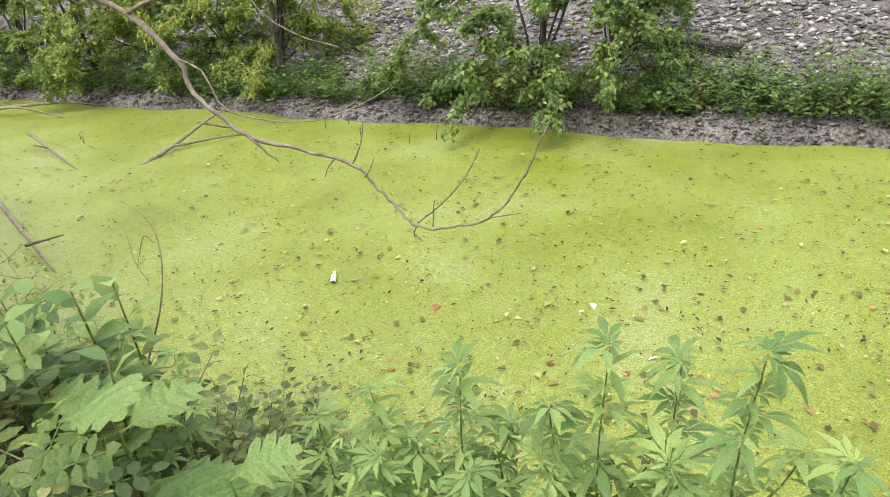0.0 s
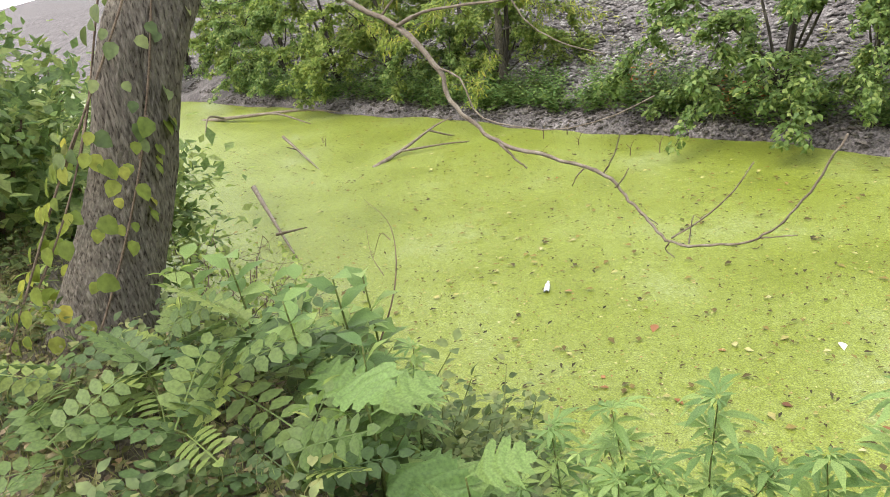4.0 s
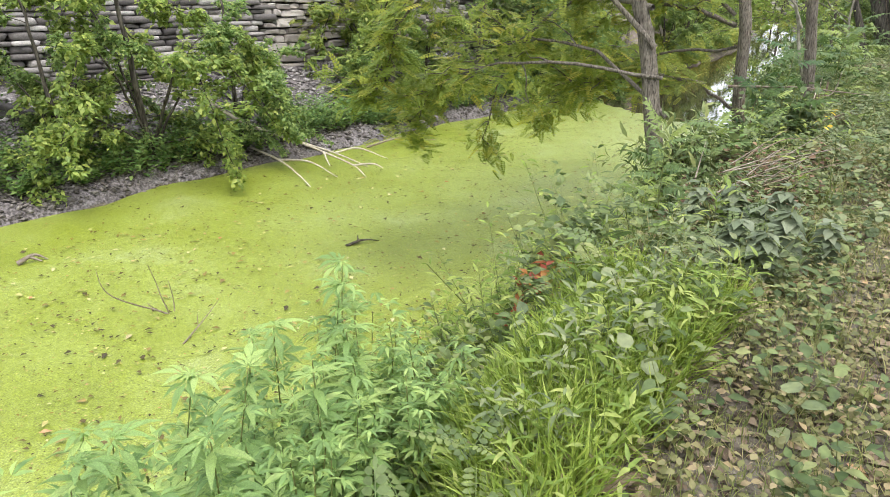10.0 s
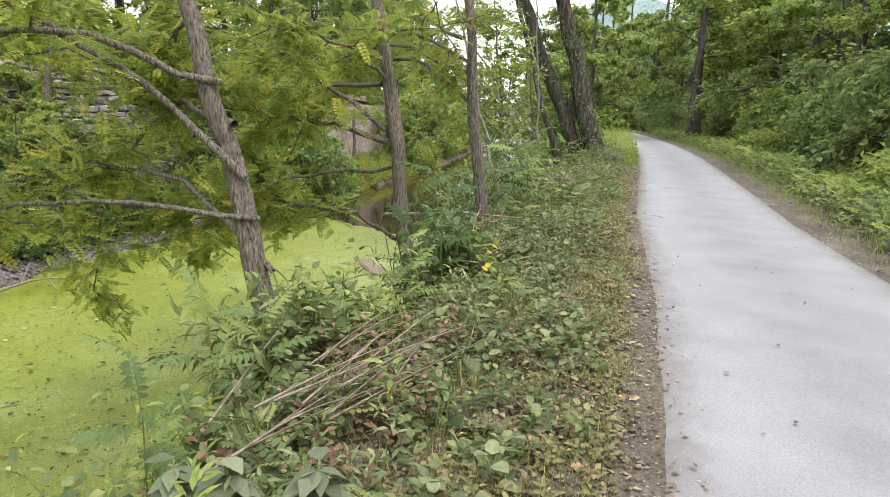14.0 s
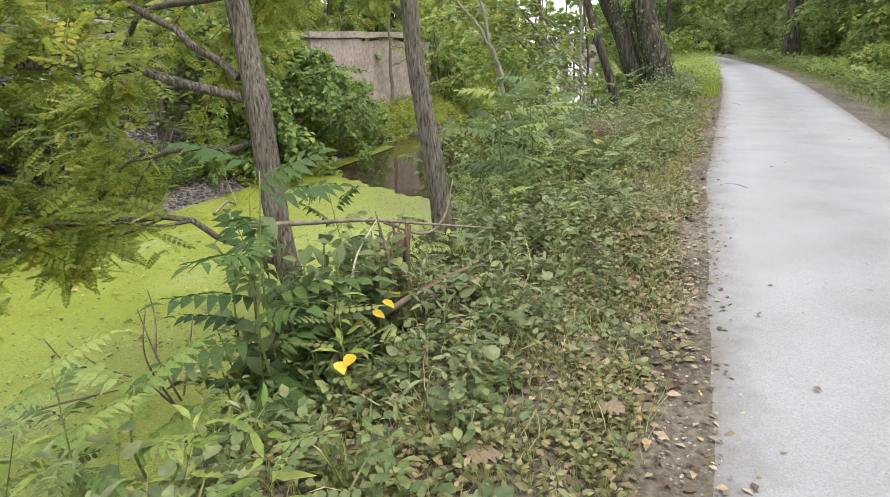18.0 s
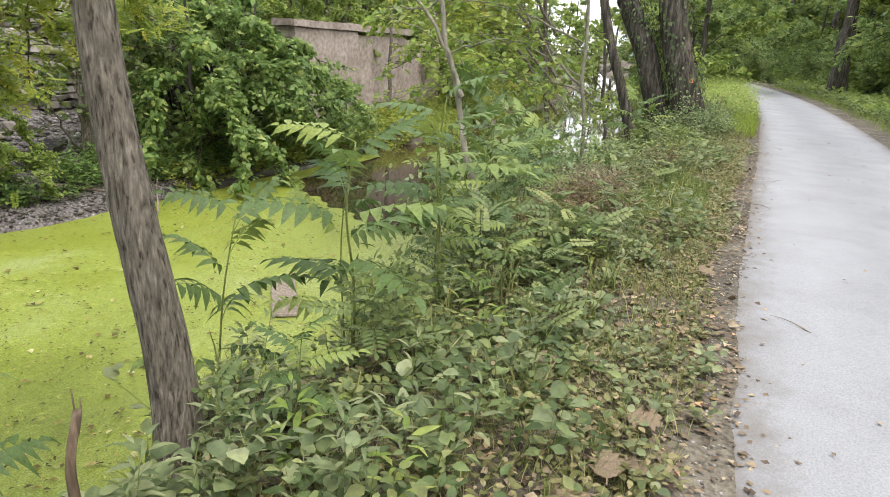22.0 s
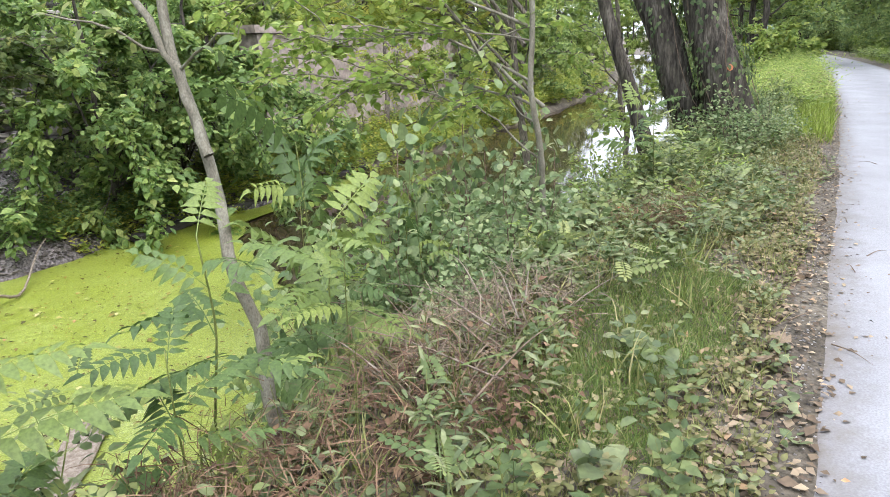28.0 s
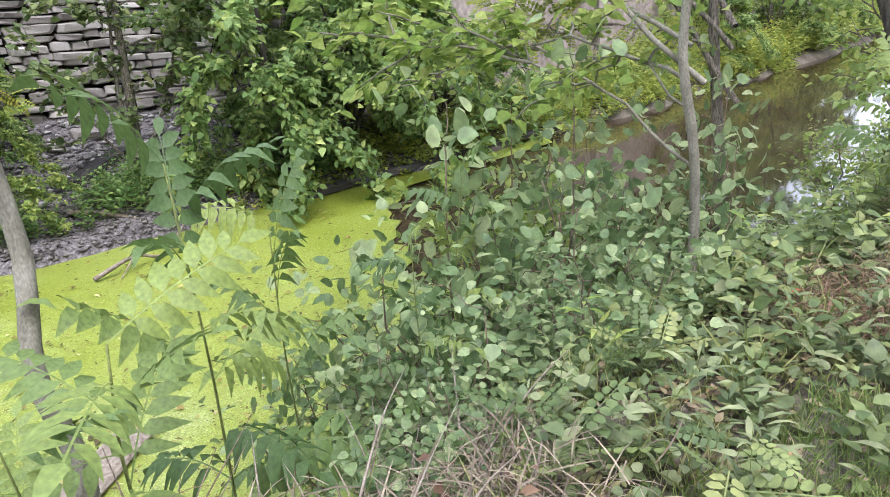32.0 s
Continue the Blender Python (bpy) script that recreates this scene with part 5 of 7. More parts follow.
blades("verge_grass", 84000, (-9, 34), (-0.48, 1.9), (0.05, 0.16), M_GRASS_DULL, "short dry grass along the trail", keep=lambda x, y: on_bank(x, y) & patchy(x, y, 2.0, -1.2) & (y > verge(x) + 0.02 + 0.2 * rng.random(len(x))))
blades("verge_grass", 30000, (3, 22), (-0.5, 0.6), (0.03, 0.12), M_GRASS_DULL, "thin dry grass creeping to the trail edge", lean=0.9, keep=lambda x, y: y > verge(x) + 0.1 + 0.2 * rng.random(len(x)))
blades("tufted_grass", 5500, (4, 30), (0.45, 2.2), (0.15, 0.34), M_GRASS_DULL, "tufts of longer grass on the bank", clump=0.55, lean=0.6)
blades("bright_grass", 10000, (2.7, 4.7), (0.5, 1.4), (0.14, 0.3), M_GRASS, "patch of bright yellow-green grass", lean=0.8)
weeds("bright_weeds", "lance", 260, (2.6, 4.7), (0.5, 1.5), (0.12, 0.32), 12, 0.1, M_LEAF_BRIGHT, "bright yellow-green narrow leaves in the grass")
blades("bright_grass", 4200, (25.2, 34), (-0.05, 0.75), (0.15, 0.36), M_GRASS, "tall bright grass beside the trail", lean=0.35)
blades("tufted_grass", 26000, (16.3, 19.8), (0.05, 1.15), (0.05, 0.14), M_GRASS_LAWN, "green grass by the trail edge", lean=0.9, keep=lawn)
weeds("mint_weeds", "lance", 480, (3.4, 7.9), (1.6, 3.3), (0.4, 0.85), 20, 0.12, M_LEAF_BRIGHT, "dense bright green weeds above the shore", keep=inner)
weeds("mint_weeds", "ovate", 600, (2.8, 8.1), (1.4, 3.4), (0.3, 0.75), 16, 0.1, M_LEAF, "dense green weeds above the shore", keep=inner)
weeds("mint_weeds", "ovate", 500, (-4.5, 0.5), (1.0, 2.6), (0.3, 0.7), 16, 0.1, M_LEAF, "dense green weeds above the shore", keep=inner)
weeds("bank_weeds", "lance", 2200, (28, 52), (0.0, 3.7), (0.3, 0.85), 12, 0.14, M_LEAF_BRIGHT, "bright weeds on the bank beyond the big trees", stem=False)
weeds("bank_weeds", "diamond", 2200, (30, 60), (-0.05, 2.2), (0.12, 0.4), 9, 0.1, M_LEAF_OLIVE, "low weeds beside the trail beyond the big trees", stem=False)
# wooded side
weeds("wood_edge_weeds", "diamond", 6000, (-13, 62), (-6.8, -3.25), (0.15, 0.55), 9, 0.13, M_LEAF, "low weeds at the edge of the wood", stem=False)
weeds("wood_edge_weeds", "frond", 1000, (4, 62), (-6.0, -3.6), (0.2, 0.6), 5, 0.4, M_LEAF_BRIGHT, "ferny weeds at the edge of the wood", stem=False)
weeds("wood_floor_weeds", "diamond", 3600, (-13, 60), (-11, -6.5), (0.2, 0.9), 8, 0.2, M_LEAF_DARK, "weeds on the woodland floor", stem=False)
blades("verge_grass", 11000, (-13, 60), (-4.3, -2.85), (0.08, 0.3), M_GRASS, "grass on the wooded verge of the trail")
# far bank
weeds("shore_weeds", "diamond", 3900, (-24, 24), (11.42, 12.5), (0.2, 0.75), 14, 0.12, M_LEAF_MINT, "dense green weeds along the far shore", keep=lambda x, y: np.sin(x * 0.9 + 1) + np.sin(x * 2.3) > -1.9 + (y - 11.5) * 0.9)
weeds("shore_weeds", "lance", 1100, (-24, 40), (11.6, 13.1), (0.25, 0.95), 16, 0.14, M_LEAF_DARK, "taller green weeds along the far shore", keep=lambda x, y: np.sin(x * 0.9 + 1) + np.sin(x * 2.3) > -0.6)
weeds("shore_weeds", "diamond", 1300, (24, 60), (11.6, 13.4), (0.2, 0.6), 12, 0.16, M_LEAF_YELLOW, "yellow-green weeds along the far shore", stem=False)
weeds("shore_weeds", "diamond", 2600, (21, 44), (11.02, 12.7), (0.15, 0.5), 13, 0.13, M_LEAF_YELLOW, "yellow-green weeds before the old concrete wall", stem=False)
weeds("shore_weeds", "diamond", 1400, (38, 62), (11.2, 13.0), (0.5, 1.3), 14, 0.17, M_LEAF_YELLOW, "tall yellow-green weeds lining the far shore", stem=False)
weeds("autumn_weeds", "ovate", 40, (-7.5, -1.5), (11.6, 12.3), (0.3, 0.8), 12, 0.1, M_RED, "reddening weeds on the far shore", keep=lambda x, y: np.sin(x * 2.2) > 0.1)
weeds("slope_weeds", "lance", 160, (-14, 13), (12.8, 16.5), (0.2, 0.5), 14, 0.12, M_LEAF_YELLOW, "sparse weeds on the gravel slope")
# the bank under the big trees
weeds("seedling_fronds", "frond", 28, (14.6, 15.6), (0.75, 1.75), (0.25, 0.55), 7, 0.27, M_LEAF, "feathery seedlings before the withered stalks", low=0.45)
weeds("creeper_leaves", "round", 70, (10.1, 10.75), (1.2, 1.8), (0.4, 1.4), 26, 0.095, M_LEAF_SHADED, "broad creeper leaves hanging over the bank edge", flat=0.1, lean=0.12, top=0.42, low=0.3)
weeds("creeper_leaves", "round", 40, (10.7, 11.15), (1.5, 1.85), (0.4, 1.2), 24, 0.09, M_LEAF_SHADED, "broad creeper leaves round the broken stems", flat=0.1, lean=0.12, top=0.22, low=0.3)
weeds("bramble_leaves", "ovate", 1150, (19.2, 26.5), (1.2, 4.4), (0.15, 0.55), 12, 0.1, M_LEAF, "tangled brambles under the trees", keep=inner)
weeds("dead_stalks", "blade", 420, (15.2, 17.3), (0.6, 1.8), (0.15, 0.45), 10, 0.16, M_RUST, "withered brown stalks", "dead plants", flat=0.1, keep=withered)
weeds("dead_stalks", "blade", 700, (19.3, 21.3), (0.6, 1.55), (0.1, 0.34), 9, 0.15, M_RUST, "withered brown stalks", "dead plants", flat=0.1, keep=withered)
weeds("dead_stalks", "diamond", 60, (6.2, 8.2), (0.6, 1.6), (0.12, 0.35), 14, 0.07, M_RUST, "withered brown leaves on a brush heap", "dead plants", flat=0.1)
weeds("dead_leaves", "diamond", 200, (15.3, 18.2), (0.7, 1.8), (0.05, 0.25), 6, 0.06, M_RUST, "withered brown leaves on the brush heap", "dead plants", flat=-0.2)
weeds("dead_stalks", "blade", 420, (16.9, 18.4), (0.9, 2.0), (0.06, 0.3), 7, 0.2, M_STRAW, "bleached brown straw on the brush heap", "dead plants", flat=0.5, keep=bare)
for x0, x1, y0, y1, tip, n in ((-1.25, 0.5, 1.2, 1.75, -0.26, 75), (0.5, 1.4, 1.2, 1.6, -0.36, 35), (1.4, 3.6, 1.35, 2.2, -0.06, 120)):
    weeds("ragweed_leaves", "trilobe", n, (x0, x1), (y0, y1), (0.3, 1.6), 26, 0.105, M_LEAF_RAG, "thick growth of lobed weed leaves at the water's edge", flat=0.1, lean=0.08, top=tip, low=0.45)
weeds("broadleaf_weeds", "round", 1300, (7, 24), (-0.25, 1.6), (0.04, 0.16), 7, 0.05, M_LEAF_PALE, "pale round-leaved weeds carpeting the verge", keep=lambda x, y: on_bank(x, y) & patchy(x, y, 4.0, -0.3) & ~lawn(x, y), stem=False)
weeds("broadleaf_weeds", "ovate", 90, (10.3, 11.5), (1.45, 2.1), (0.25, 0.6), 12, 0.11, M_LEAF, "broad-leaved weeds round the broken stems", keep=inner)
weeds("autumn_weeds", "ovate", 16, (4.5, 5.1), (1.5, 1.9), (0.15, 0.35), 9, 0.1, M_RED, "reddened creeper leaves on the bank")


def litter(name, n, xr, yr, size, material, label, kind="diamond", z=None, keep=None, curl=0.25):
    x, y = scatter_xy(n, xr, yr, keep)
    n = len(x)
    y = y + bend(x)
    zz = (ground_z(x, y) if z is None else np.full(n, z)) + rng.uniform(0.006, 0.02, n)
    d = rand_dirs(n)
    d[:, 2] = np.abs(d[:, 2]) * curl * 0.4
    ob = part(name, leaves_mesh(name, kind, np.stack([x, y, zz], 1), d, unit(np.array([0, 0, 1.0]) + rng.normal(size=(n, 3)) * curl), size * rng.uniform(0.4, 1.5, n)), material)
    return tagged(ob, label, "leaves", kind="stuff")


litter("leaf_litter", 34000, (-8, 32), (-0.9, 0.9), 0.034, M_LITTER, "fallen brown leaves along the trail edge", keep=lambda x, y: rng.random(len(x)) < np.exp(-((y - verge(x) - 0.12) / 0.26) ** 2))
litter("leaf_litter", 26000, (-8, 32), (-0.4, 2.2), 0.055, M_LITTER, "fallen brown leaves among the weeds", keep=on_bank)
litter("leaf_litter", 5000, (3, 22), (-0.5, 0.6), 0.05, M_LITTER, "fallen leaves lying on the bare verge", keep=lambda x, y: y > verge(x) + 0.06 + 0.15 * rng.random(len(x)))
litter("leaf_litter", 420, (4, 22), (-0.5, 0.7), 0.06, M_LITTER, "larger curled fallen leaves along the trail edge", kind="ovate", keep=lambda x, y: rng.random(len(x)) < np.exp(-((y - verge(x) - 0.25) / 0.25) ** 2), curl=0.5)
litter("leaf_litter", 900, (2, 45), (-3.4, -2.8), 0.06, M_LITTER, "fallen leaves on the wooded side of the trail")
litter("trail_debris", 420, (0, 40), (-2.8, -0.5), 0.035, M_LITTER, "bits of leaf on the trail", z=0.024)
adrift = lambda x, y: (y > near_shore(x)) & (x < duck_edge(y) - 0.2)
litter("floating_bits", 8000, (-24, DUCK_END + 1), (3.0, 11.1), 0.062, M_FLOAT_DARK, "narrow brown leaf scraps lying on the duckweed", kind="sliver", z=WATER + 0.014, curl=0.12, keep=lambda x, y: adrift(x, y) & (rng.random(len(x)) < 0.72 + 0.28 * np.sin(x * 0.8 + y) * np.sin(1.9 * y - 0.5 * x)))
litter("floating_bits", 16000, (-9, 21), (2.8, 9.5), 0.03, M_FLOAT, "fine crumbs lying on the duckweed", kind="fold", z=WATER + 0.012, curl=0.1, keep=adrift)
litter("floating_bits", 2400, (-16, DUCK_END + 1), (3.4, 10.6), 0.075, M_FLOAT, "tan and yellow leaf scraps lying on the duckweed", z=WATER + 0.014, curl=0.12, keep=adrift)


def stone_cloud(name, n, xr, yr, size, label, keep=None, sink=0.3, seed_flat=0.6, material=None):
    """Loose angular stones on the ground."""
    v = np.array([(1, 0, 0), (-1, 0, 0), (0, 1, 0), (0, -1, 0), (0, 0, 1), (0, 0, -1)], float)
    f = [(0, 2, 4), (2, 1, 4), (1, 3, 4), (3, 0, 4), (2, 0, 5), (1, 2, 5), (3, 1, 5), (0, 3, 5)]
    x, y = scatter_xy(n, xr, yr, keep)
    n = len(x)
    y = y + bend(x)
    s = size * rng.uniform(0.5, 1.6, n)
    sc = np.stack([np.ones(n), rng.uniform(0.5, 1, n), rng.uniform(0.25, seed_flat, n)], 1)
    V = v[None] * sc[:, None, :] * s[:, None, None] * rng.uniform(0.75, 1.25, (n, 6, 1))
    a = rng.uniform(0, 6.28, n)
    c, q = np.cos(a)[:, None], np.sin(a)[:, None]
    X = V[:, :, 0] * c - V[:, :, 1] * q
    Yv = V[:, :, 0] * q + V[:, :, 1] * c
    tilt = rng.normal(size=(n, 1)) * 0.35
    V = np.stack([X + x[:, None], Yv + y[:, None], V[:, :, 2] + tilt * X * 0.6 + (ground_z(x, y) + s * 0.12 * (1 - sink))[:, None]], 2)
    idx = (np.arange(n)[:, None] * 6 + np.array([i for t in f for i in t])[None]).ravel()
    ob = part(name, raw_mesh(name, V.reshape(-1, 3), idx, np.full(n * 8, 3)), material or M_PEBBLE)
    return tagged(ob, label, "stones", kind="stuff")


stone_cloud("slope_stones", 34000, (-34, 27), (12.3, 19.5), 0.075, "grey angular stones of the far slope", keep=lambda x, y: (x < 4.4) | (y < 14.9))
stone_cloud("shore_stones", 10500, (-30, 27), (11.05, 12.3), 0.05, "small dark grey stones of the far shore", material=M_PEBBLE_DARK)
stone_cloud("trail_chips", 5000, (2, 24), (-2.9, -0.4), 0.007, "crushed stone chips on the trail", sink=0.0)
stone_cloud("trail_chips", 26000, (1, 28), (-0.75, 0.35), 0.0075, "loose grit at the trail edge", sink=0.0, keep=lambda x, y: np.abs(y - verge(x) - 0.02 - 0.06 * np.sin(x * 1.9)) < 0.2 * np.abs(rng.normal(size=len(x))))
stone_cloud("trail_chips", 9000, (2, 30), (-3.2, -2.4), 0.009, "loose grit at the wooded edge of the trail", sink=0.0, keep=lambda x, y: np.abs(y - trail_mid(x) + 1.24) < 0.2 * np.abs(rng.normal(size=len(x))))

# ---- single plants ----
# one ragweed leaf with the small leaves that sit in its axil
leaf_tri = leaves_mesh("leaf", "trilobe", [(0, 0.2, 0), (0.02, 0.05, 0.02), (-0.02, 0.04, 0.03)], [(0, 1, -0.08), (0.75, 0.6, 0.25), (-0.75, 0.55, 0.3)], [(0, 0, 1), (0.1, 0, 1), (-0.1, 0, 1)], [0.95, 0.42, 0.4], True)
leaf_lance = leaves_mesh("leaf", "lance", [(0, 0, 0)], [(0, 1, 0)], [(0, 0, 1)], [1.0], True)
leaf_ovate = leaves_mesh("leaf", "ovate", [(0, 0, 0)], [(0, 1, 0)], [(0, 0, 1)], [1.0], True)
leaf_wilt = leaves_mesh("leaf", "ovate", [(0, 0, 0)], [(0, 1, 0)], [(0, 0, 1)], [1.0], True)
leaf_wilt.materials.append(M_LEAF_GREY)
leaf_round = leaves_mesh("leaf", "round", [(0, 0, 0)], [(0, 1, 0)], [(0, 0, 1)], [1.0], True)
leaf_lobed = leaves_mesh("leaf", "lobed", [(0, 0, 0)], [(0, 1, 0)], [(0, 0, 1)], [1.0])
frond_long = leaves_mesh("frond", "longfrond", [(0, 0, 0)], [(0, 1, 0)], [(0, 0, 1)], [1.0])
frond_fine = leaves_mesh("frond", "oval_frond", [(0, 0, 0)], [(0, 1, 0)], [(0, 0, 1)], [1.0])
for me, ma in ((leaf_tri, M_LEAF_WEED), (leaf_lance, M_LEAF_TIP), (leaf_ovate, M_LEAF_WEED), (leaf_round, M_LEAF_SUMAC), (leaf_lobed, M_LEAF_LOBED), (frond_long, M_LEAF_SUMAC), (frond_fine, M_LEAF_SUMAC)):
    me.materials.append(ma)


def leaf_at(me, name, p, a, pitch, s, parent, roll=0.0):
    """One leaf part at p, pointing to the compass angle a, lifted by pitch."""
    ob = new(name, me)
    ob.parent = parent
    ob.matrix_basis = Matrix.LocRotScale(Vector(p), Euler((radians(pitch), radians(roll), radians(a))), (s, s, s))
    return ob


def stalk(parent, pts, r, name="stem", material=None, n=12):
    lp = smooth_pts(pts, n)
    part(name, tubes_mesh(name, [(lp, np.linspace(r, r * 0.4, n), 6)]), material or M_STEM, parent)
    return lp


def ragweed(at, h, label):
    """Opposite three-lobed leaves in pairs up a straight stem, smaller ones and narrow tips at the top."""
    t = thing("ragweed", at, label, "weed", "tall weeds at the water's edge")
    lp = stalk(t, [(0, 0, -0.05), (0.03, 0.02, h * 0.4), (-0.02, 0.03, h * 0.7), (0.02, 0, h)], 0.0065, n=24)
    a = rng.random() * 360
    for j in range(12):
        q = 0.34 + 0.055 * j
        p = lp[min(int(q * 23), 23)]
        for s in (0, 180):
            leaf_at(leaf_tri, "leaf", p, a + s + rng.normal() * 14, -2 - 26 * rng.random() + 3.2 * j, (0.195 - 0.006 * j) * (1 + 0.18 * rng.normal()), t, rng.normal() * 16)
        a += 90
    for j in range(6):
        leaf_at(leaf_tri if j < 3 else leaf_lance, "leaf", lp[-1 - j // 3], a + j * 67, 10 + rng.normal() * 18, 0.12 + 0.04 * rng.random(), t, rng.normal() * 10)
    for s in (1, -1):
        b = lp[14]
        e = b + np.array([0.17 * s, 0.1 * s, 0.24])
        sp = stalk(t, [b, (b + e) / 2 + np.array([0.02 * s, 0, -0.02]), e], 0.006, "side_shoot", n=6)
        for j in range(4):
            leaf_at(leaf_tri, "leaf", sp[-1 - j // 2], 60 * s + j * 90, 16 + rng.normal() * 12, 0.13 + 0.05 * rng.random(), t, rng.normal() * 12)
    return t


RAG = "tall weed with three-lobed green leaves above the canal"
# where each plant stands and how high its tip comes
tops = [(-0.43, 1.6, 0.36), (-0.02, 1.58, 0.45), (-0.94, 1.6, 0.15), (-1.6, 1.62, -0.18), (-0.63, 1.62, 0.08), (-0.19, 1.65, 0.22), (0.2, 1.6, 0.16), (0.43, 1.6, 0.05), (-1.27, 1.6, -0.02), (0.33, 1.48, 0.06),
        (-0.8, 1.38, -0.06), (-0.42, 1.34, -0.05), (-0.05, 1.36, 0.0), (-1.15, 1.36, -0.16), (0.6, 1.4, -0.08), (0.85, 1.5, -0.1), (1.1, 1.42, -0.08), (1.35, 1.6, 0.08), (1.62, 1.55, 0.32), (1.74, 1.7, 0.22), (1.98, 1.46, 0.28), (1.7, 2.05, -0.05),
        (2.1, 1.75, 0.2), (2.35, 1.55, 0.2), (2.05, 2.05, 0.02), (2.55, 1.85, 0.18), (2.75, 1.6, 0.15), (2.45, 2.15, 0.05), (2.95, 2.0, 0.16), (3.2, 1.75, 0.12), (3.44, 2.08, 0.14), (3.0, 2.3, 0.0), (3.75, 2.2, 0.12), (-2.64, 1.4, -0.1), (-2.42, 1.52, -0.16), (-2.8, 1.2, 0.0),
        (-2.3, 1.3, -0.15), (-2.95, 1.5, 0.0), (1.5, 1.38, 0.05), (1.85, 1.3, 0.05), (2.3, 1.35, 0.05)]
proto, reach = [], []
for j, (x, y, tip) in enumerate(tops):
    high = max(tip - gz(x, y), 0.55)
    if j < 3:
        proto.append(ragweed((x, y, gz(x, y)), high, RAG))
        reach.append(high)
    else:
        k = high / reach[j % 3]
        place(proto[j % 3], x, y, rng.random() * 360, 0.55 + 0.45 * k, tilt=rng.normal() * 3, sz=k)


def sapling(at, h, label, leaf=None, count=9, size=0.55, name="sumac_sapling", group="feather-leaved saplings of the bank"):
    """A thin stem with long feather leaves arching from its upper half."""
    t = thing(name, at, label, "sapling", group)
    lp = stalk(t, [(0, 0, -0.08), (0.03, 0.02, h * 0.35), (-0.01, 0.04, h * 0.7), (0.03, 0.02, h)], 0.009, material=M_STEM)
    for j in range(count):
        q = 0.42 + 0.58 * j / (count - 1)
        leaf_at(leaf or frond_long, "frond", lp[min(int(q * 11), 11)], j * 137 + rng.normal() * 15, 28 - 38 * (1 - q) + rng.normal() * 9, size * (1.08 - 0.35 * q) * (0.85 + 0.3 * rng.random()), t, rng.normal() * 12)
    return t


SAP = "young sapling with long feather-shaped leaves on the bank"
s1 = sapling((13.15, 1.35, gz(13.15, 1.35)), 1.05, SAP)
s2 = sapling((17.3, 1.98, gz(17.3, 1.98)), 1.45, SAP, count=11, size=0.6)
s3 = sapling((13.95, 1.3, gz(13.95, 1.3)), 1.2, SAP, count=10, size=0.5)
for x, y, a, s, q in ((12.75, 1.9, 40, 0.8, 0), (14.4, 1.55, 200, 0.75, 2), (15.4, 1.5, 310, 0.8, 2), (16.3, 1.75, 150, 0.8, 2), (16.0, 1.5, 75, 0.6, 0), (17.75, 2.55, 120, 0.95, 1),
                      (17.0, 1.7, 250, 0.6, 2), (18.3, 3.1, 60, 0.9, 0), (19.2, 2.9, 10, 0.8, 2), (11.7, 1.8, 330, 0.7, 2), (7.2, 1.9, 100, 0.7, 0), (6.2, 1.5, 222, 0.55, 2),
                      (6.9, 1.3, 15, 0.55, 0), (8.8, 1.3, 75, 0.5, 2), (13.6, 1.75, 290, 0.85, 2), (14.1, 0.95, 60, 0.5, 0), (18.6, 2.2, 10, 0.6, 2), (22.6, 1.9, 80, 0.9, 0), (21.5, 1.4, 10, 0.7, 2), (12.4, 1.1, 260, 0.45, 0)):
    h0 = (1.05, 1.45, 1.2)[q]
    place((s1, s2, s3)[q], x, y, a, s, tilt=rng.normal() * 4, sz=s + 0.75 * max(-gz(x, y), 0) / h0)
frond_pale = leaves_mesh("frond", "longfrond", [(0, 0, 0)], [(0, 1, 0)], [(0, 0, 1)], [1.0])
frond_pale.materials.append(M_LEAF_TIP_PALE)
frond_dark = leaves_mesh("frond", "longfrond", [(0, 0, 0)], [(0, 1, 0)], [(0, 0, 1)], [1.0])
frond_dark.materials.append(M_LEAF_SUMAC_DARK)
for x, y, tip, q in ((9.95, 1.42, 0.95, 9), (10.25, 1.75, 0.75, 8), (9.75, 1.3, 0.6, 7)):
    sapling((x, y, gz(x, y)), tip - gz(x, y), "dark-leaved sapling with drooping feather leaves before the broken stems", frond_dark, q, 0.55)
sapling((9.12, 1.42, gz(9.12, 1.42)), 0.3 - gz(9.12, 1.42), "young pale yellow-green sapling on the bank", frond_pale, 9, 0.4)
f1 = sapling((-2.65, 0.45, gz(-2.65, 0.45)), 0.25, "low seedling with paired oval leaflets", frond_fine, 7, 0.42, "locust_seedling", "low seedlings by the trunk")
for x, y, a, s in ((-2.9, 0.25, 50, 1.0), (-2.4, 0.7, 140, 1.1), (-3.0, 0.7, 220, 0.9), (-2.2, 0.4, 300, 1.0), (-2.7, 0.9, 10, 1.2), (-2.1, 0.9, 80, 1.0), (-3.2, 0.1, 130, 0.9), (-1.9, 0.65, 200, 0.9), (-2.5, 0.1, 260, 0.9), (-1.7, 1.0, 20, 1.0)):
    place(f1, x, y, a, s)


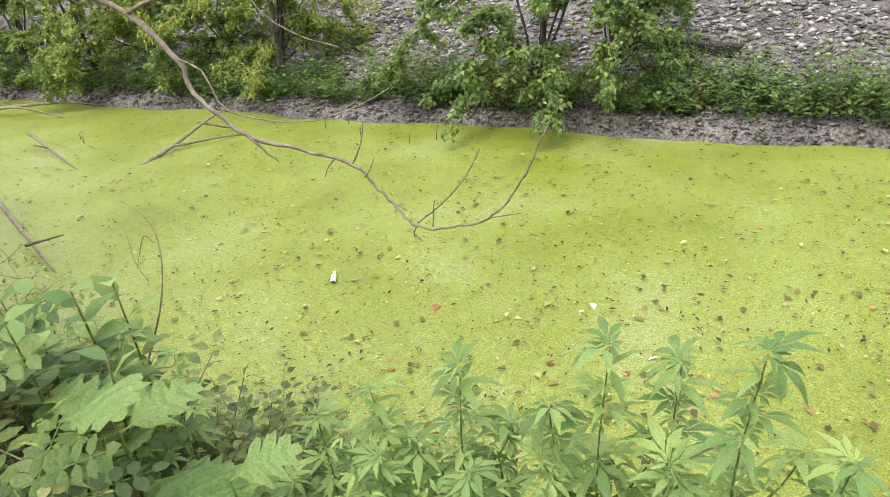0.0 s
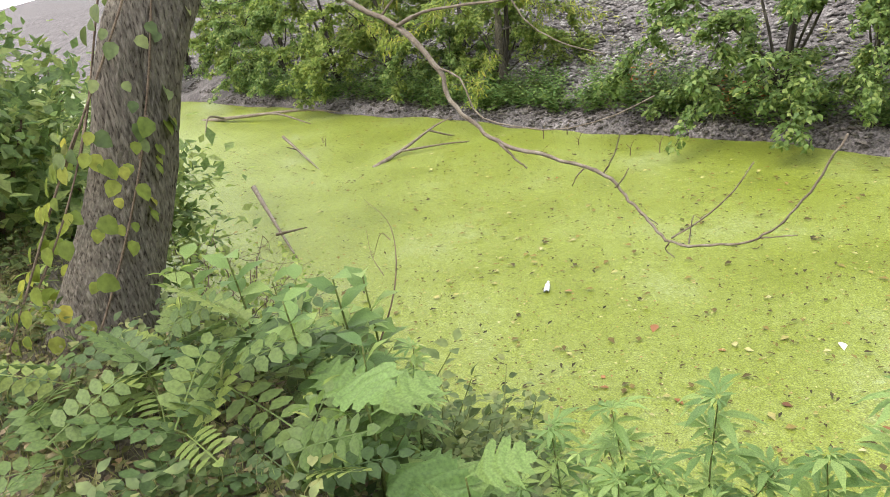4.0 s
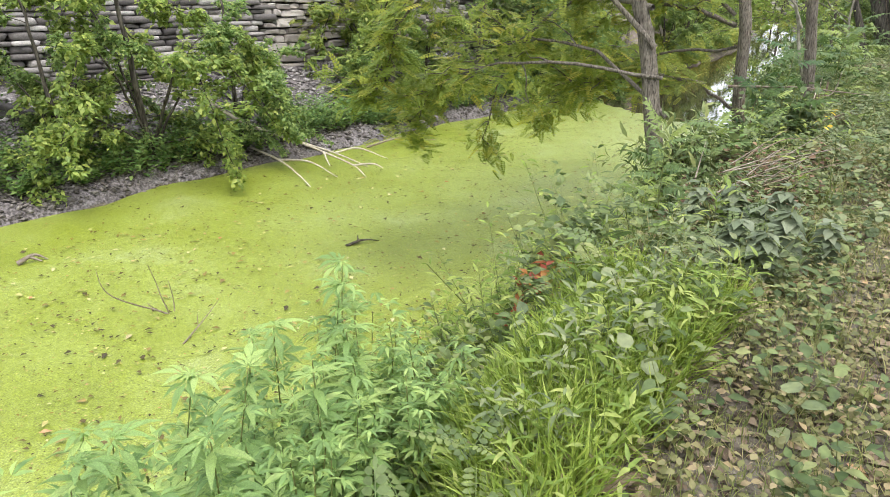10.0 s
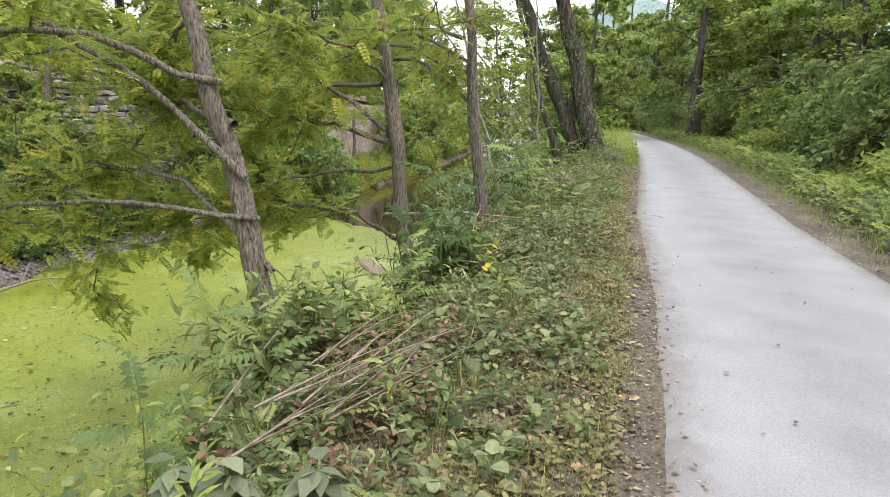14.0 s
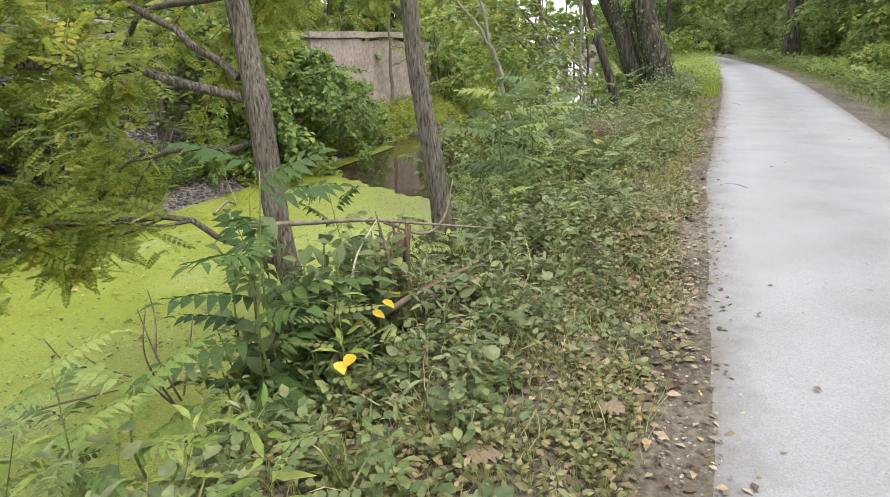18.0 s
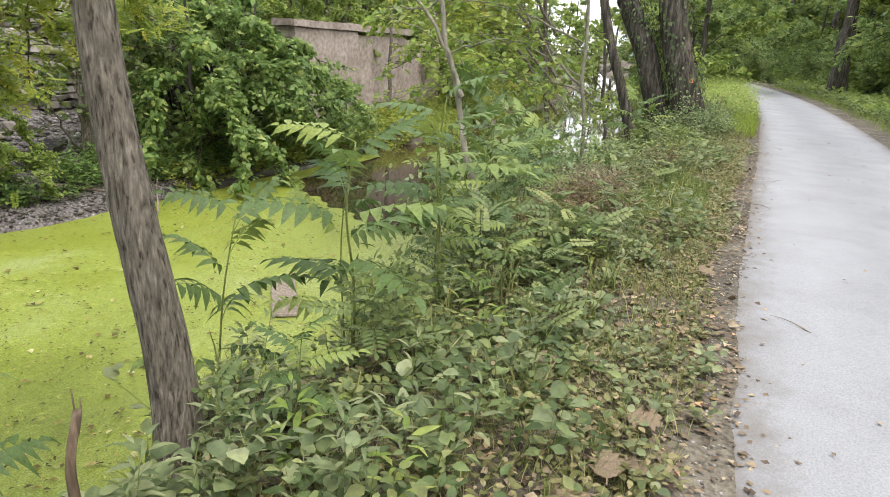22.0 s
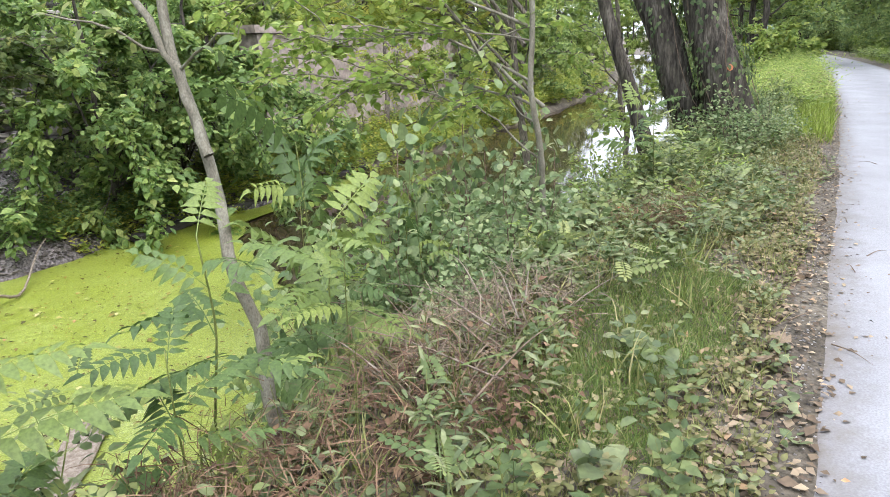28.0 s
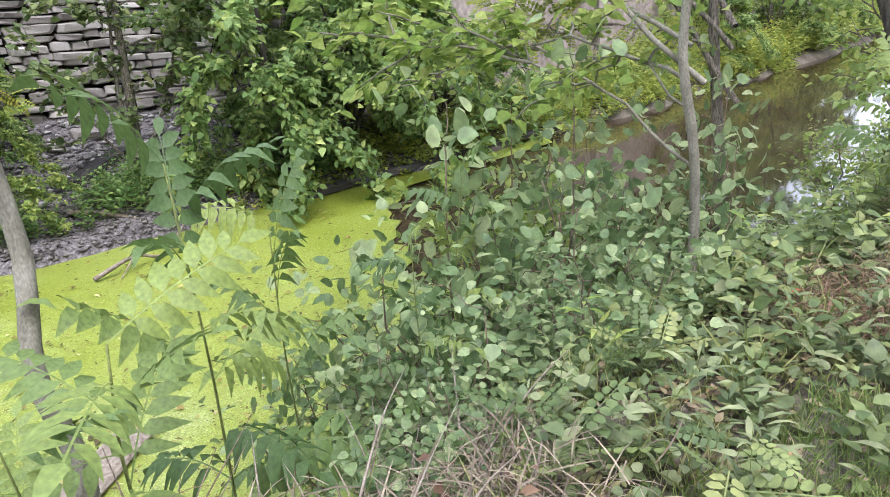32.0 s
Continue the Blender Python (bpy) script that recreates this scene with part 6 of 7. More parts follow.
def broadleaf(at, h, label, me, count, size, name, pitch=15):
    t = thing(name, at, label, "weed")
    lp = stalk(t, [(0, 0, -0.05), (0.02, 0.03, h * 0.5), (0.0, 0.02, h)], 0.01)
    for j in range(count):
        q = 0.25 + 0.75 * j / (count - 1)
        leaf_at(me, "leaf", lp[min(int(q * 11), 11)], j * 137 + rng.normal() * 12, pitch + 18 * (q - 0.5) + rng.normal() * 8, size * (1.1 - 0.4 * q) * (0.85 + 0.3 * rng.random()), t, rng.normal() * 10)
    return t


bl = broadleaf((-3.05, 1.05, gz(-3.05, 1.05)), 0.75, "dark broad-leaved weed beside the trunk", leaf_ovate, 16, 0.21, "broadleaf_weed")
for x, y, a, s in ((-3.25, 1.35, 60, 1.0), (-2.85, 1.3, 150, 0.9), (-3.4, 1.6, 240, 1.0), (-2.95, 1.7, 330, 1.1), (-3.6, 1.25, 100, 0.85), (-2.62, 1.33, 10, 1.0), (-2.2, 1.18, 200, 0.9), (-2.4, 0.98, 75, 0.8), (-3.37, 1.01, 140, 1.0), (7.8, 1.35, 20, 0.7), (8.2, 1.55, 90, 0.8), (5.9, 1.7, 40, 0.6)):
    place(bl, x, y, a, s, sz=s * 0.8 + 0.5 * max(-gz(x, y), 0) / 0.75)
leaf_broad = leaves_mesh("leaf", "ovate", [(0, 0, 0)], [(0, 1, 0)], [(0, 0, 1)], [1.0], True)
leaf_broad.materials.append(M_LEAF_BROAD)
bd = broadleaf((10.2, 1.25, gz(10.2, 1.25)), 0.8, "grey-green broad-leaved weed by the broken stems", leaf_broad, 17, 0.17, "broadleaf_weed")
for x, y, a, s, top in ((10.45, 1.12, 130, 0.95, 0.4), (10.55, 1.55, 200, 1.05, 0.42), (10.28, 1.62, 310, 1.0, 0.52), (9.9, 1.45, 60, 0.9, 0.45), (10.5, 1.9, 170, 1.05, 0.4), (10.1, 1.12, 20, 0.9, 0.58), (10.0, 1.28, 250, 0.95, 0.5), (10.36, 1.38, 100, 1.0, 0.5), (10.62, 1.3, 330, 0.8, 0.3), (10.2, 1.86, 30, 1.0, 0.4)):
    place(bd, x, y, a, s, sz=(top - gz(x, y)) / 0.8)
lb = broadleaf((-2.05, 1.0, gz(-2.05, 1.0)), 0.75, "large jagged-lobed leaves of a low seedling", leaf_lobed, 8, 0.47, "lobed_leaf_plant", 10)
place(lb, -1.62, 1.12, 70, 0.9)
place(lb, -1.85, 1.3, 200, 0.85)
cutb = broadleaf((5.45, 0.45, gz(5.45, 0.45)), 0.4, "wilting heap of grey-green leaves on cut stems", leaf_wilt, 34, 0.165, "cut_branch_heap", -24)
for x, y, a, s in ((5.7, 0.65, 50, 1.0), (5.25, 0.7, 130, 1.0), (5.6, 0.3, 210, 0.8), (5.9, 0.9, 290, 1.0), (5.1, 0.5, 20, 0.9), (6.05, 0.6, 75, 1.0), (5.95, 1.15, 160, 0.9)):
    place(cutb, x, y, a, s)

# leafy bushes standing on the bank near the end of the walk
WB = "pale round-leaved shrub leaning over the water's edge"
wb = bush("bank_shrub", (18.9, 2.6, gz(18.9, 2.6)), (0.85, 0.85, 1.55), WB, M_LEAF_FRESH, "round", 1050, 0.08, 11, thick=0.009, spread_out=0.17)
for x, y, a, s in ((19.5, 3.2, 60, 1.2), (18.5, 2.1, 140, 0.75), (20.0, 2.7, 230, 1.1), (20.7, 3.4, 310, 1.3), (21.4, 2.7, 100, 1.0), (18.9, 3.5, 200, 0.9), (18.3, 1.7, 280, 0.45), (19.3, 1.9, 10, 0.6), (22.4, 3.3, 77, 1.2), (24.2, 1.35, 50, 0.5), (24.3, 0.75, 170, 0.4), (23.8, 1.05, 250, 0.5), (25.2, 0.7, 320, 0.4), (21.3, 3.6, 45, 1.2), (22.0, 3.8, 185, 1.2)):
    place(wb, x, y, a, s, sz=s * (1.45 if y > 2.6 else 1.0))
yb = bush("bank_shrub", (20.9, 4.1, -1.9), (1.2, 1.0, 2.2), "bright yellow-green shrub growing at the water's edge", M_LEAF_BRIGHT, "ovate", 1900, 0.1, 16, thick=0.012, spread_out=0.12)
place(yb, 22.6, 4.3, 90, 0.75, 0.1)
place(yb, 26.9, 3.7, 30, 0.8, 0.1)
place(yb, 29.6, 3.9, 160, 0.75, 0.1)
gb = bush("bank_shrub", (7.75, 1.75, gz(7.75, 1.75)), (0.6, 0.6, 0.8), "bright pointed-leaved shrub on the bank", M_LEAF, "lance", 900, 0.14, 8, thick=0.008)
for x, y, a, s in ((8.15, 2.0, 60, 0.9), (7.3, 2.1, 150, 0.9), (11.6, 2.1, 10, 0.9), (12.9, 1.9, 80, 0.7), (13.5, 2.3, 120, 0.9), (15.2, 2.2, 200, 1.0), (16.6, 2.6, 33, 1.0), (22.6, 2.3, 90, 0.8), (27.4, 1.2, 140, 0.7), (28.6, 1.0, 250, 0.8), (6.6, 2.3, 44, 0.8), (10.1, 1.45, 15, 0.8), (9.95, 1.2, 100, 0.65), (10.45, 1.15, 260, 0.5)):
    place(gb, x, y, a, s)

# ---- wood, walls and small things ----
def beam(name, p0, p1, w, h, label):
    """A heavy squared timber from p0 to p1 with worn edges and a split end."""
    t = thing(name, p0, label, "timber")
    p0, p1 = Vector(p0), Vector(p1)
    ln = (p1 - p0).length
    bm = bmesh.new()
    bmesh.ops.create_cube(bm, size=1)
    for v in bm.verts:
        v.co = Vector((v.co.x * ln + ln / 2, v.co.y * w, v.co.z * h + h / 2))
    bmesh.ops.subdivide_edges(bm, edges=[e for e in bm.edges if abs((e.verts[0].co - e.verts[1].co).x) > ln * 0.5], cuts=14)
    bmesh.ops.bevel(bm, geom=bm.edges[:], offset=0.02, segments=1, affect="EDGES")
    for v in bm.verts:
        v.co += Vector((noise.noise(v.co * 3) * 0.05 * (v.co.x < 0.1 or v.co.x > ln - 0.1), noise.noise(v.co * 2.3 + Vector((5, 0, 0))) * 0.02, noise.noise(v.co * 2.1) * 0.025))
    me = bpy.data.meshes.new("timber")
    bm.to_mesh(me)
    bm.free()
    ob = part("timber", me, M_BEAM, t)
    ob.matrix_basis = (p1 - p0).to_track_quat("X", "Z").to_matrix().to_4x4()
    return t


beam("fallen_timber", (7.05, 13.45, -1.1), (2.4, 16.4, 0.22), 0.42, 0.26, "long charred timber lying down the gravel slope")
beam("fallen_timber", (-1.2, 13.5, -1.12), (-3.4, 13.8, -0.98), 0.3, 0.22, "dark weathered timber lying on the gravel")
beam("fallen_timber", (7.4, 13.7, -1.15), (5.6, 13.9, -1.0), 0.16, 0.14, "short dark timber lying on the gravel")
beam("fallen_timber", (18.55, 12.9, -1.42), (20.0, 13.6, -1.08), 0.5, 0.16, "flat dark slab lying on the gravel bank")
beam("fallen_timber", (22.0, 11.05, -2.0), (29.5, 11.3, -1.93), 0.22, 0.14, "long dark log edging the far shore")
board = beam("floating_board", (16.95, 4.9, -2.0), (17.85, 5.68, -1.96), 0.34, 0.05, "pale broken board lying in the duckweed")
board.children[0].data.materials[0] = M_DEADWOOD


def snag(name, label, base, stems, material=None, r=0.02):
    """A dead branch of one main stem and its forks, each a part."""
    t = thing(name, base, label, "branch")
    for i, pts in enumerate(stems):
        twig_part("main_stem" if i == 0 else "fork", pts, r if i == 0 else r * 0.55, r * 0.2, t, material, 16, 6, base)
    return t


W = WATER
snag("dead_branch", "bare dead branch lying in the duckweed", (-10.9, 7.8, W), [[(-10.85, 7.65, W - 0.03), (-10.9, 8.6, W + 0.12), (-11.0, 9.6, W + 0.32), (-11.05, 10.3, W + 0.38)], [(-10.9, 8.4, W + 0.1), (-10.4, 9.3, W + 0.06), (-10.1, 9.9, W - 0.02)], [(-11.0, 9.4, W + 0.3), (-10.8, 9.8, W + 0.1), (-10.9, 10.1, W)]], r=0.05)
snag("dead_branch", "short bare stick poking from the duckweed", (-12.9, 7.4, W), [[(-14.6, 7.9, W + 0.3), (-13.2, 7.5, W + 0.1), (-11.7, 7.0, W - 0.02)], [(-13.6, 7.6, W + 0.15), (-13.3, 7.2, W + 0.35)]], r=0.04)
snag("sunken_log", "mossy dead log with bare limbs in the duckweed", (-19, 9.5, W), [[(-22, 9.2, W - 0.05), (-19.8, 9.4, W + 0.15), (-17.5, 10.3, W + 0.25), (-16.4, 10.9, W + 0.1)], [(-19, 9.7, W + 0.2), (-17.6, 9.6, W + 0.3), (-16.5, 9.9, W)], [(-20.5, 9.3, W + 0.1), (-20.3, 8.7, W + 0.3), (-19.7, 8.2, W)]], r=0.08)
snag("leaning_branch", "mossy branch slanting from the bank into the duckweed", (-9.5, 4.6, W), [[(-10.6, 4.9, W + 0.5), (-9.4, 4.5, W + 0.25), (-8.0, 4.05, W - 0.03)], [(-9.0, 4.3, W + 0.15), (-8.4, 4.5, W + 0.3)]], r=0.05)
snag("dead_branch", "twiggy dead branch standing in the duckweed", (4.83, 6.5, W), [[(4.92, 6.45, W - 0.04), (4.76, 6.5, W + 0.08), (4.55, 6.5, W + 0.22), (4.32, 6.5, W + 0.4), (4.22, 6.5, W + 0.56), (4.19, 6.5, W + 0.76)], [(4.9, 6.48, W - 0.02), (4.84, 6.5, W + 0.22), (4.8, 6.5, W + 0.42), (4.74, 6.5, W + 0.64)], [(4.95, 6.46, W - 0.02), (4.98, 6.5, W + 0.14), (4.95, 6.5, W + 0.38)], [(4.76, 6.5, W + 0.08), (4.7, 6.52, W + 0.16), (4.68, 6.52, W + 0.2)]], r=0.014)
snag("dead_branch", "thin crooked twig lying in the duckweed", (4.7, 5.8, W), [[(4.58, 5.71, W), (4.85, 5.83, W + 0.06), (5.1, 5.95, W + 0.12), (5.3, 6.07, W + 0.16)], [(4.85, 5.83, W + 0.06), (4.9, 5.9, W + 0.2)]], r=0.01)
snag("dead_branch", "fallen pale branches reaching from the far bank", (10.2, 11.3, W), [[(9.5, 12.3, W + 1.3), (9.9, 11.7, W + 0.85), (10.5, 10.8, W + 0.5), (11.0, 10.1, W + 0.25), (11.35, 9.4, W - 0.02)], [(10.0, 11.6, W + 0.3), (9.9, 10.6, W + 0.22), (9.65, 9.7, W + 0.1), (9.45, 9.1, W - 0.02)], [(10.5, 10.8, W + 0.5), (10.6, 10.0, W + 0.35), (10.75, 9.3, W + 0.16), (10.7, 8.9, W)], [(11.0, 10.1, W + 0.25), (11.5, 9.9, W + 0.3), (11.9, 9.4, W + 0.08)], [(9.9, 10.6, W + 0.22), (10.2, 10.0, W + 0.22), (10.3, 9.3, W)], [(10.6, 10.0, W + 0.35), (10.3, 9.6, W + 0.32), (10.1, 9.3, W + 0.28)], [(10.75, 9.3, W + 0.16), (11.0, 9.0, W + 0.2), (11.1, 8.8, W + 0.12)]], M_PALEWOOD, 0.05)
snag("dead_branch", "tangle of bare branches in the water", (13.2, 10.0, W), [[(12.6, 10.7, W + 0.02), (13.2, 10.1, W + 0.25), (13.9, 9.6, W + 0.15)], [(13.0, 10.3, W + 0.2), (13.4, 10.5, W + 0.5)], [(13.3, 10.0, W + 0.22), (13.1, 9.5, W + 0.05)]], r=0.03)
snag("dead_branch", "bare crooked branch lying at the far shore", (19.4, 10.0, W), [[(18.4, 9.75, W + 0.05), (19.0, 9.9, W + 0.18), (19.45, 10.05, W + 0.05), (20.2, 10.9, W + 0.35), (20.6, 11.3, W + 0.45)], [(19.0, 9.9, W + 0.18), (18.7, 9.6, W + 0.0)]], M_DEADWOOD, 0.035)
snag("dead_branch", "bare branch propped on the far shore", (19.5, 11.5, W), [[(18.6, 11.9, W + 0.5), (19.3, 11.5, W + 0.35), (20.1, 11.0, W)]], M_DEADWOOD, 0.05)
snag("driftwood", "dark scrap of wood afloat in the duckweed", (7.95, 6.35, W), [[(7.7, 6.45, W), (7.95, 6.36, W + 0.05), (8.2, 6.25, W)], [(7.9, 6.4, W + 0.02), (8.0, 6.5, W + 0.08)]], M_BARK_DARK, 0.03)
snag("driftwood", "small pale root afloat in the duckweed", (4.6, 9.2, W), [[(4.4, 9.25, W + 0.02), (4.6, 9.2, W + 0.1), (4.75, 9.15, W)], [(4.55, 9.2, W + 0.08), (4.65, 9.1, W + 0.02)]], M_DEADWOOD, 0.04)
for x, y, h in ((-8.6, 10.4, 0.35), (-8.3, 10.8, 0.3), (-7.6, 10.2, 0.25), (-6.3, 9.9, 0.3), (-5.9, 10.2, 0.35), (-14.0, 8.6, 0.2), (-13.6, 8.4, 0.25), (-3.9, 7.6, 0.12)):
    snag("stub", "short dead stalk standing in the duckweed", (x, y, W), [[(x, y, W - 0.05), (x + 0.02, y, W + h * 0.5), (x + 0.08, y + 0.03, W + h)], [(x + 0.02, y, W + h * 0.4), (x - 0.08, y, W + h * 0.7)]], M_TWIG, 0.012)
snag("dead_vine", "thin leafless vine hanging above the water", (-4.2, 2.7, -1.4), [[(-4.0, 2.3, -1.3), (-3.9, 2.6, -0.7), (-4.2, 2.9, -0.35), (-4.8, 3.1, -0.25)], [(-4.0, 2.6, -0.6), (-4.4, 2.8, -0.6), (-4.7, 3.0, -0.5)], [(-4.1, 2.8, -0.4), (-4.5, 3.0, -0.5), (-4.7, 3.0, -0.8)]], M_TWIG, 0.008)

BT = [[(9.56, 1.7, -0.08), (9.42, 1.72, 0.12), (9.25, 1.75, 0.28), (9.16, 1.78, 0.42)], [(9.54, 1.7, -0.05), (9.4, 1.66, 0.26), (9.41, 1.62, 0.5)], [(9.58, 1.7, -0.05), (9.52, 1.74, 0.2), (9.5, 1.78, 0.42)], [(9.58, 1.68, -0.02), (9.66, 1.7, 0.12), (9.74, 1.72, 0.3)], [(9.42, 1.72, 0.12), (9.0, 1.8, 0.2), (8.7, 1.9, 0.16)], [(9.25, 1.75, 0.28), (9.1, 1.7, 0.36), (9.0, 1.66, 0.52)], [(9.52, 1.74, 0.2), (9.6, 1.8, 0.34), (9.62, 1.84, 0.46)]]
snag("bare_shrub", "leafless twiggy shrub on the bank above the duckweed", (9.56, 1.7, gz(9.56, 1.7)), [[(9.56, 1.7, gz(9.56, 1.7) - 0.05), (9.57, 1.7, -0.25), (9.56, 1.7, -0.06)]] + BT, M_TWIG, 0.011)
# broken stems and rails of dead wood by the third tree
BS = "broken upright dead stem among the weeds"
for x, y, dx, dy, h, r in ((10.84, 1.42, -0.1, 0.1, 0.62, 0.022), (10.9, 1.37, -0.03, 0.02, 0.58, 0.036), (10.96, 1.33, 0.0, 0.01, 0.6, 0.046), (11.02, 1.3, 0.02, -0.01, 0.55, 0.038), (10.96, 1.41, 0.01, 0.03, 0.64, 0.03), (11.07, 1.27, 0.04, -0.02, 0.5, 0.024), (11.6, 1.25, 0.1, 0.02, 0.5, 0.014), (10.3, 2.0, 0.02, 0.0, 0.6, 0.013)):
    if x < 11.5 and x > 10.5:
        x = 10.92 + (x - 10.95) * 0.7
    z = gz(x, y)
    t = thing("broken_stem", (x, y, z), BS, "branch")
    part("main_stem", trunk_mesh("main_stem", [(0, 0, -0.12), (dx * 0.4 + 0.015, dy * 0.4, h * 0.35), (dx * 0.7 - 0.01, dy * 0.7, h * 0.7), (dx, dy, h)], [r * 1.15, r, r * 0.92, r * 0.7], 9, 26, 24, 0.3), M_BROWNWOOD, t)
    for k in range(3):
        a = k * 2.1 + x * 9
        ox, oy = r * 0.6 * math.cos(a), r * 0.6 * math.sin(a)
        twig_part("splinter", [(dx * 0.8 + ox, dy * 0.8 + oy, h * 0.86), (dx + ox, dy + oy, h * 0.97), (dx + ox * 1.3, dy + oy * 1.3, h * (1.02 + 0.05 * k))], r * 0.4, r * 0.12, t, M_BROWNWOOD, 6, 5)
snag("fallen_pole", "thin dead pole lying across broken stems", (11.0, 1.5, 0.55), [[(10.75, 2.3, 0.42), (10.9, 1.85, 0.44), (11.0, 1.5, 0.46), (11.1, 1.1, 0.44), (11.2, 0.75, 0.42)], [(11.02, 1.4, 0.45), (11.15, 1.2, 0.36), (11.3, 1.12, 0.44), (11.4, 1.1, 0.66)]], M_DEADWOOD, 0.02)
snag("bleached_cane", "straight pale cane leaning in the creeper leaves", (10.35, 1.2, 0.0), [[(10.28, 1.2, 0.3), (10.35, 1.2, 0.44), (10.47, 1.2, 0.53), (10.66, 1.2, 0.62)]], M_PALEWOOD, 0.008)
snag("dead_branch", "crooked brown stick leaning on the broken stems", (10.76, 1.2, -0.05), [[(10.76, 1.2, -0.08), (10.74, 1.2, 0.05), (10.68, 1.2, 0.36), (10.63, 1.2, 0.5), (10.58, 1.2, 0.64)]], M_DEADWOOD, 0.02)
snag("fallen_branch", "curved fallen branch in the undergrowth", (10.8, 1.0, 0.05), [[(10.4, 1.25, 0.02), (10.7, 1.05, 0.14), (11.1, 0.85, 0.2), (11.5, 0.75, 0.05)], [(10.8, 1.0, 0.15), (11.1, 0.7, 0.1)]], M_TWIG, 0.025)
for k in range(64):
    if k < 20:
        x = rng.uniform(5.9, 7.7)
        y = 1.22 - 0.26 * (x - 5.9) + rng.normal() * 0.13
        a, ln = rng.normal(-0.27, 0.2), rng.uniform(0.6, 1.5)
    else:
        x, y = rng.uniform(16.7, 18.2), rng.uniform(0.85, 1.9)
        a, ln = rng.normal(0.75, 0.5), rng.uniform(0.35, 1.0)
    z = gz(x, y) + (0.08 if k < 20 else 0.04) + 0.22 * rng.random()
    snag("dead_twig", "dry brown twig on a heap of dead brush", (x, y, z), [[(x, y, z), (x + math.cos(a) * ln * 0.5, y + math.sin(a) * ln * 0.5, z + 0.06), (x + math.cos(a) * ln, y + math.sin(a) * ln, z - 0.02 + 0.15 * rng.random())]], M_DEADWOOD if k % 3 else M_TWIG, 0.007 if k < 20 else 0.0055)
stump = thing("rotten_stump", (17.3, 1.93, gz(17.3, 1.93)), "dark rotten stump with torn splinters on the bank", "stump")
for j in range(9):
    a = j * 0.7
    part("splinter", tubes_mesh("splinter", [(curve_pts((0.06 * math.cos(a), 0.06 * math.sin(a), -0.1), (0.11 * math.cos(a) + 0.03 * rng.normal(), 0.11 * math.sin(a), 0.3 + 0.4 * rng.random()), 7, 0, 0.06), np.linspace(0.05, 0.008, 7), 6)]), M_BARK_DARK, stump)
for k in range(26):
    x, y = rng.uniform(3.5, 24), rng.uniform(-0.75, 0.25)
    a, ln = rng.uniform(0, 6.28), rng.uniform(0.08, 0.3)
    snag("fallen_twig", "dry twig at the trail edge", (x, y, 0.02), [[(x, y, gz(x, y) + 0.02), (x + math.cos(a) * ln * 0.5, y + math.sin(a) * ln * 0.5, gz(x, y) + 0.035), (x + math.cos(a) * ln, y + math.sin(a) * ln, gz(x, y) + 0.02)]], M_TWIG, 0.004)

# single fallen leaves that stand out
dead_leaf = leaves_mesh("fallen_leaf", "lobed", [(0, 0, 0)], [(0, 1, 0)], [(0, 0, 1)], [1.0])
dead_leaf.materials.append(M_LITTER)
red_leaf = leaves_mesh("fallen_leaf", "ovate", [(0, 0, 0)], [(0, 1, 0)], [(0, 0, 1)], [1.0])
red_leaf.materials.append(M_RED)
brown_leaf = leaves_mesh("floating_leaf", "ovate", [(0, 0, 0)], [(0, 1, 0)], [(0, 0, 1)], [1.0])
brown_leaf.materials.append(M_DRYLEAF)
white_leaf = leaves_mesh("floating_leaf", "ovate", [(0, 0, 0)], [(0, 1, 0)], [(0, 0, 1)], [1.0])
white_leaf.materials.append(M_PALELEAF)
gold_leaf = leaves_mesh("yellow_leaf", "round", [(0, 0, 0)], [(0, 1, 0)], [(0, 0, 1)], [1.0])
gold_leaf.materials.append(M_GOLD)


def single_leaf(name, me, x, y, z, s, label, pitch=8):
    ob = new(name, me)
    ob.matrix_basis = Matrix.LocRotScale(Vector((x, y, z)), Euler((radians(pitch), radians(rng.normal() * 10), rng.random() * 6.28)), (s, s, s))
    return tagged(ob, label, "leaf")


for x, y, s in ((13.23, 0.08, 0.17), (12.65, 0.02, 0.24), (12.85, -0.12, 0.16), (12.7, 0.02, 0.2), (11.67, -0.02, 0.18), (7.15, 0.0, 0.14), (15.6, -0.08, 0.15), (16.55, 0.0, 0.13), (13.6, 0.44, 0.15), (17.9, 0.05, 0.15), (18.2, -0.1, 0.14), (8.0, 0.1, 0.16), (9.6, 0.2, 0.15), (10.0, -0.1, 0.12), (3.0, 0.5, 0.2), (2.85, 0.7, 0.2)):
    single_leaf("fallen_leaf", dead_leaf, x, y, gz(x, y) + 0.05, s, "curled tan fallen leaf beside the trail", 14)
for x, y, s in ((3.0, 1.32, 0.16), (4.8, 1.8, 0.14), (4.7, 1.75, 0.14), (4.9, 1.7, 0.12), (19.6, 1.2, 0.06)):
    single_leaf("red_leaf", red_leaf, x, y, gz(x, y) + 0.25, s, "reddened leaf among green weeds", 10)
for x, y, s in ((-1.62, 5.57, 0.12), (-0.84, 4.89, 0.09), (3.31, 6.95, 0.12), (1.31, 6.85, 0.12)):
    single_leaf("floating_leaf", white_leaf, x, y, W + 0.012, s, "pale upturned leaf floating on the duckweed", 2)
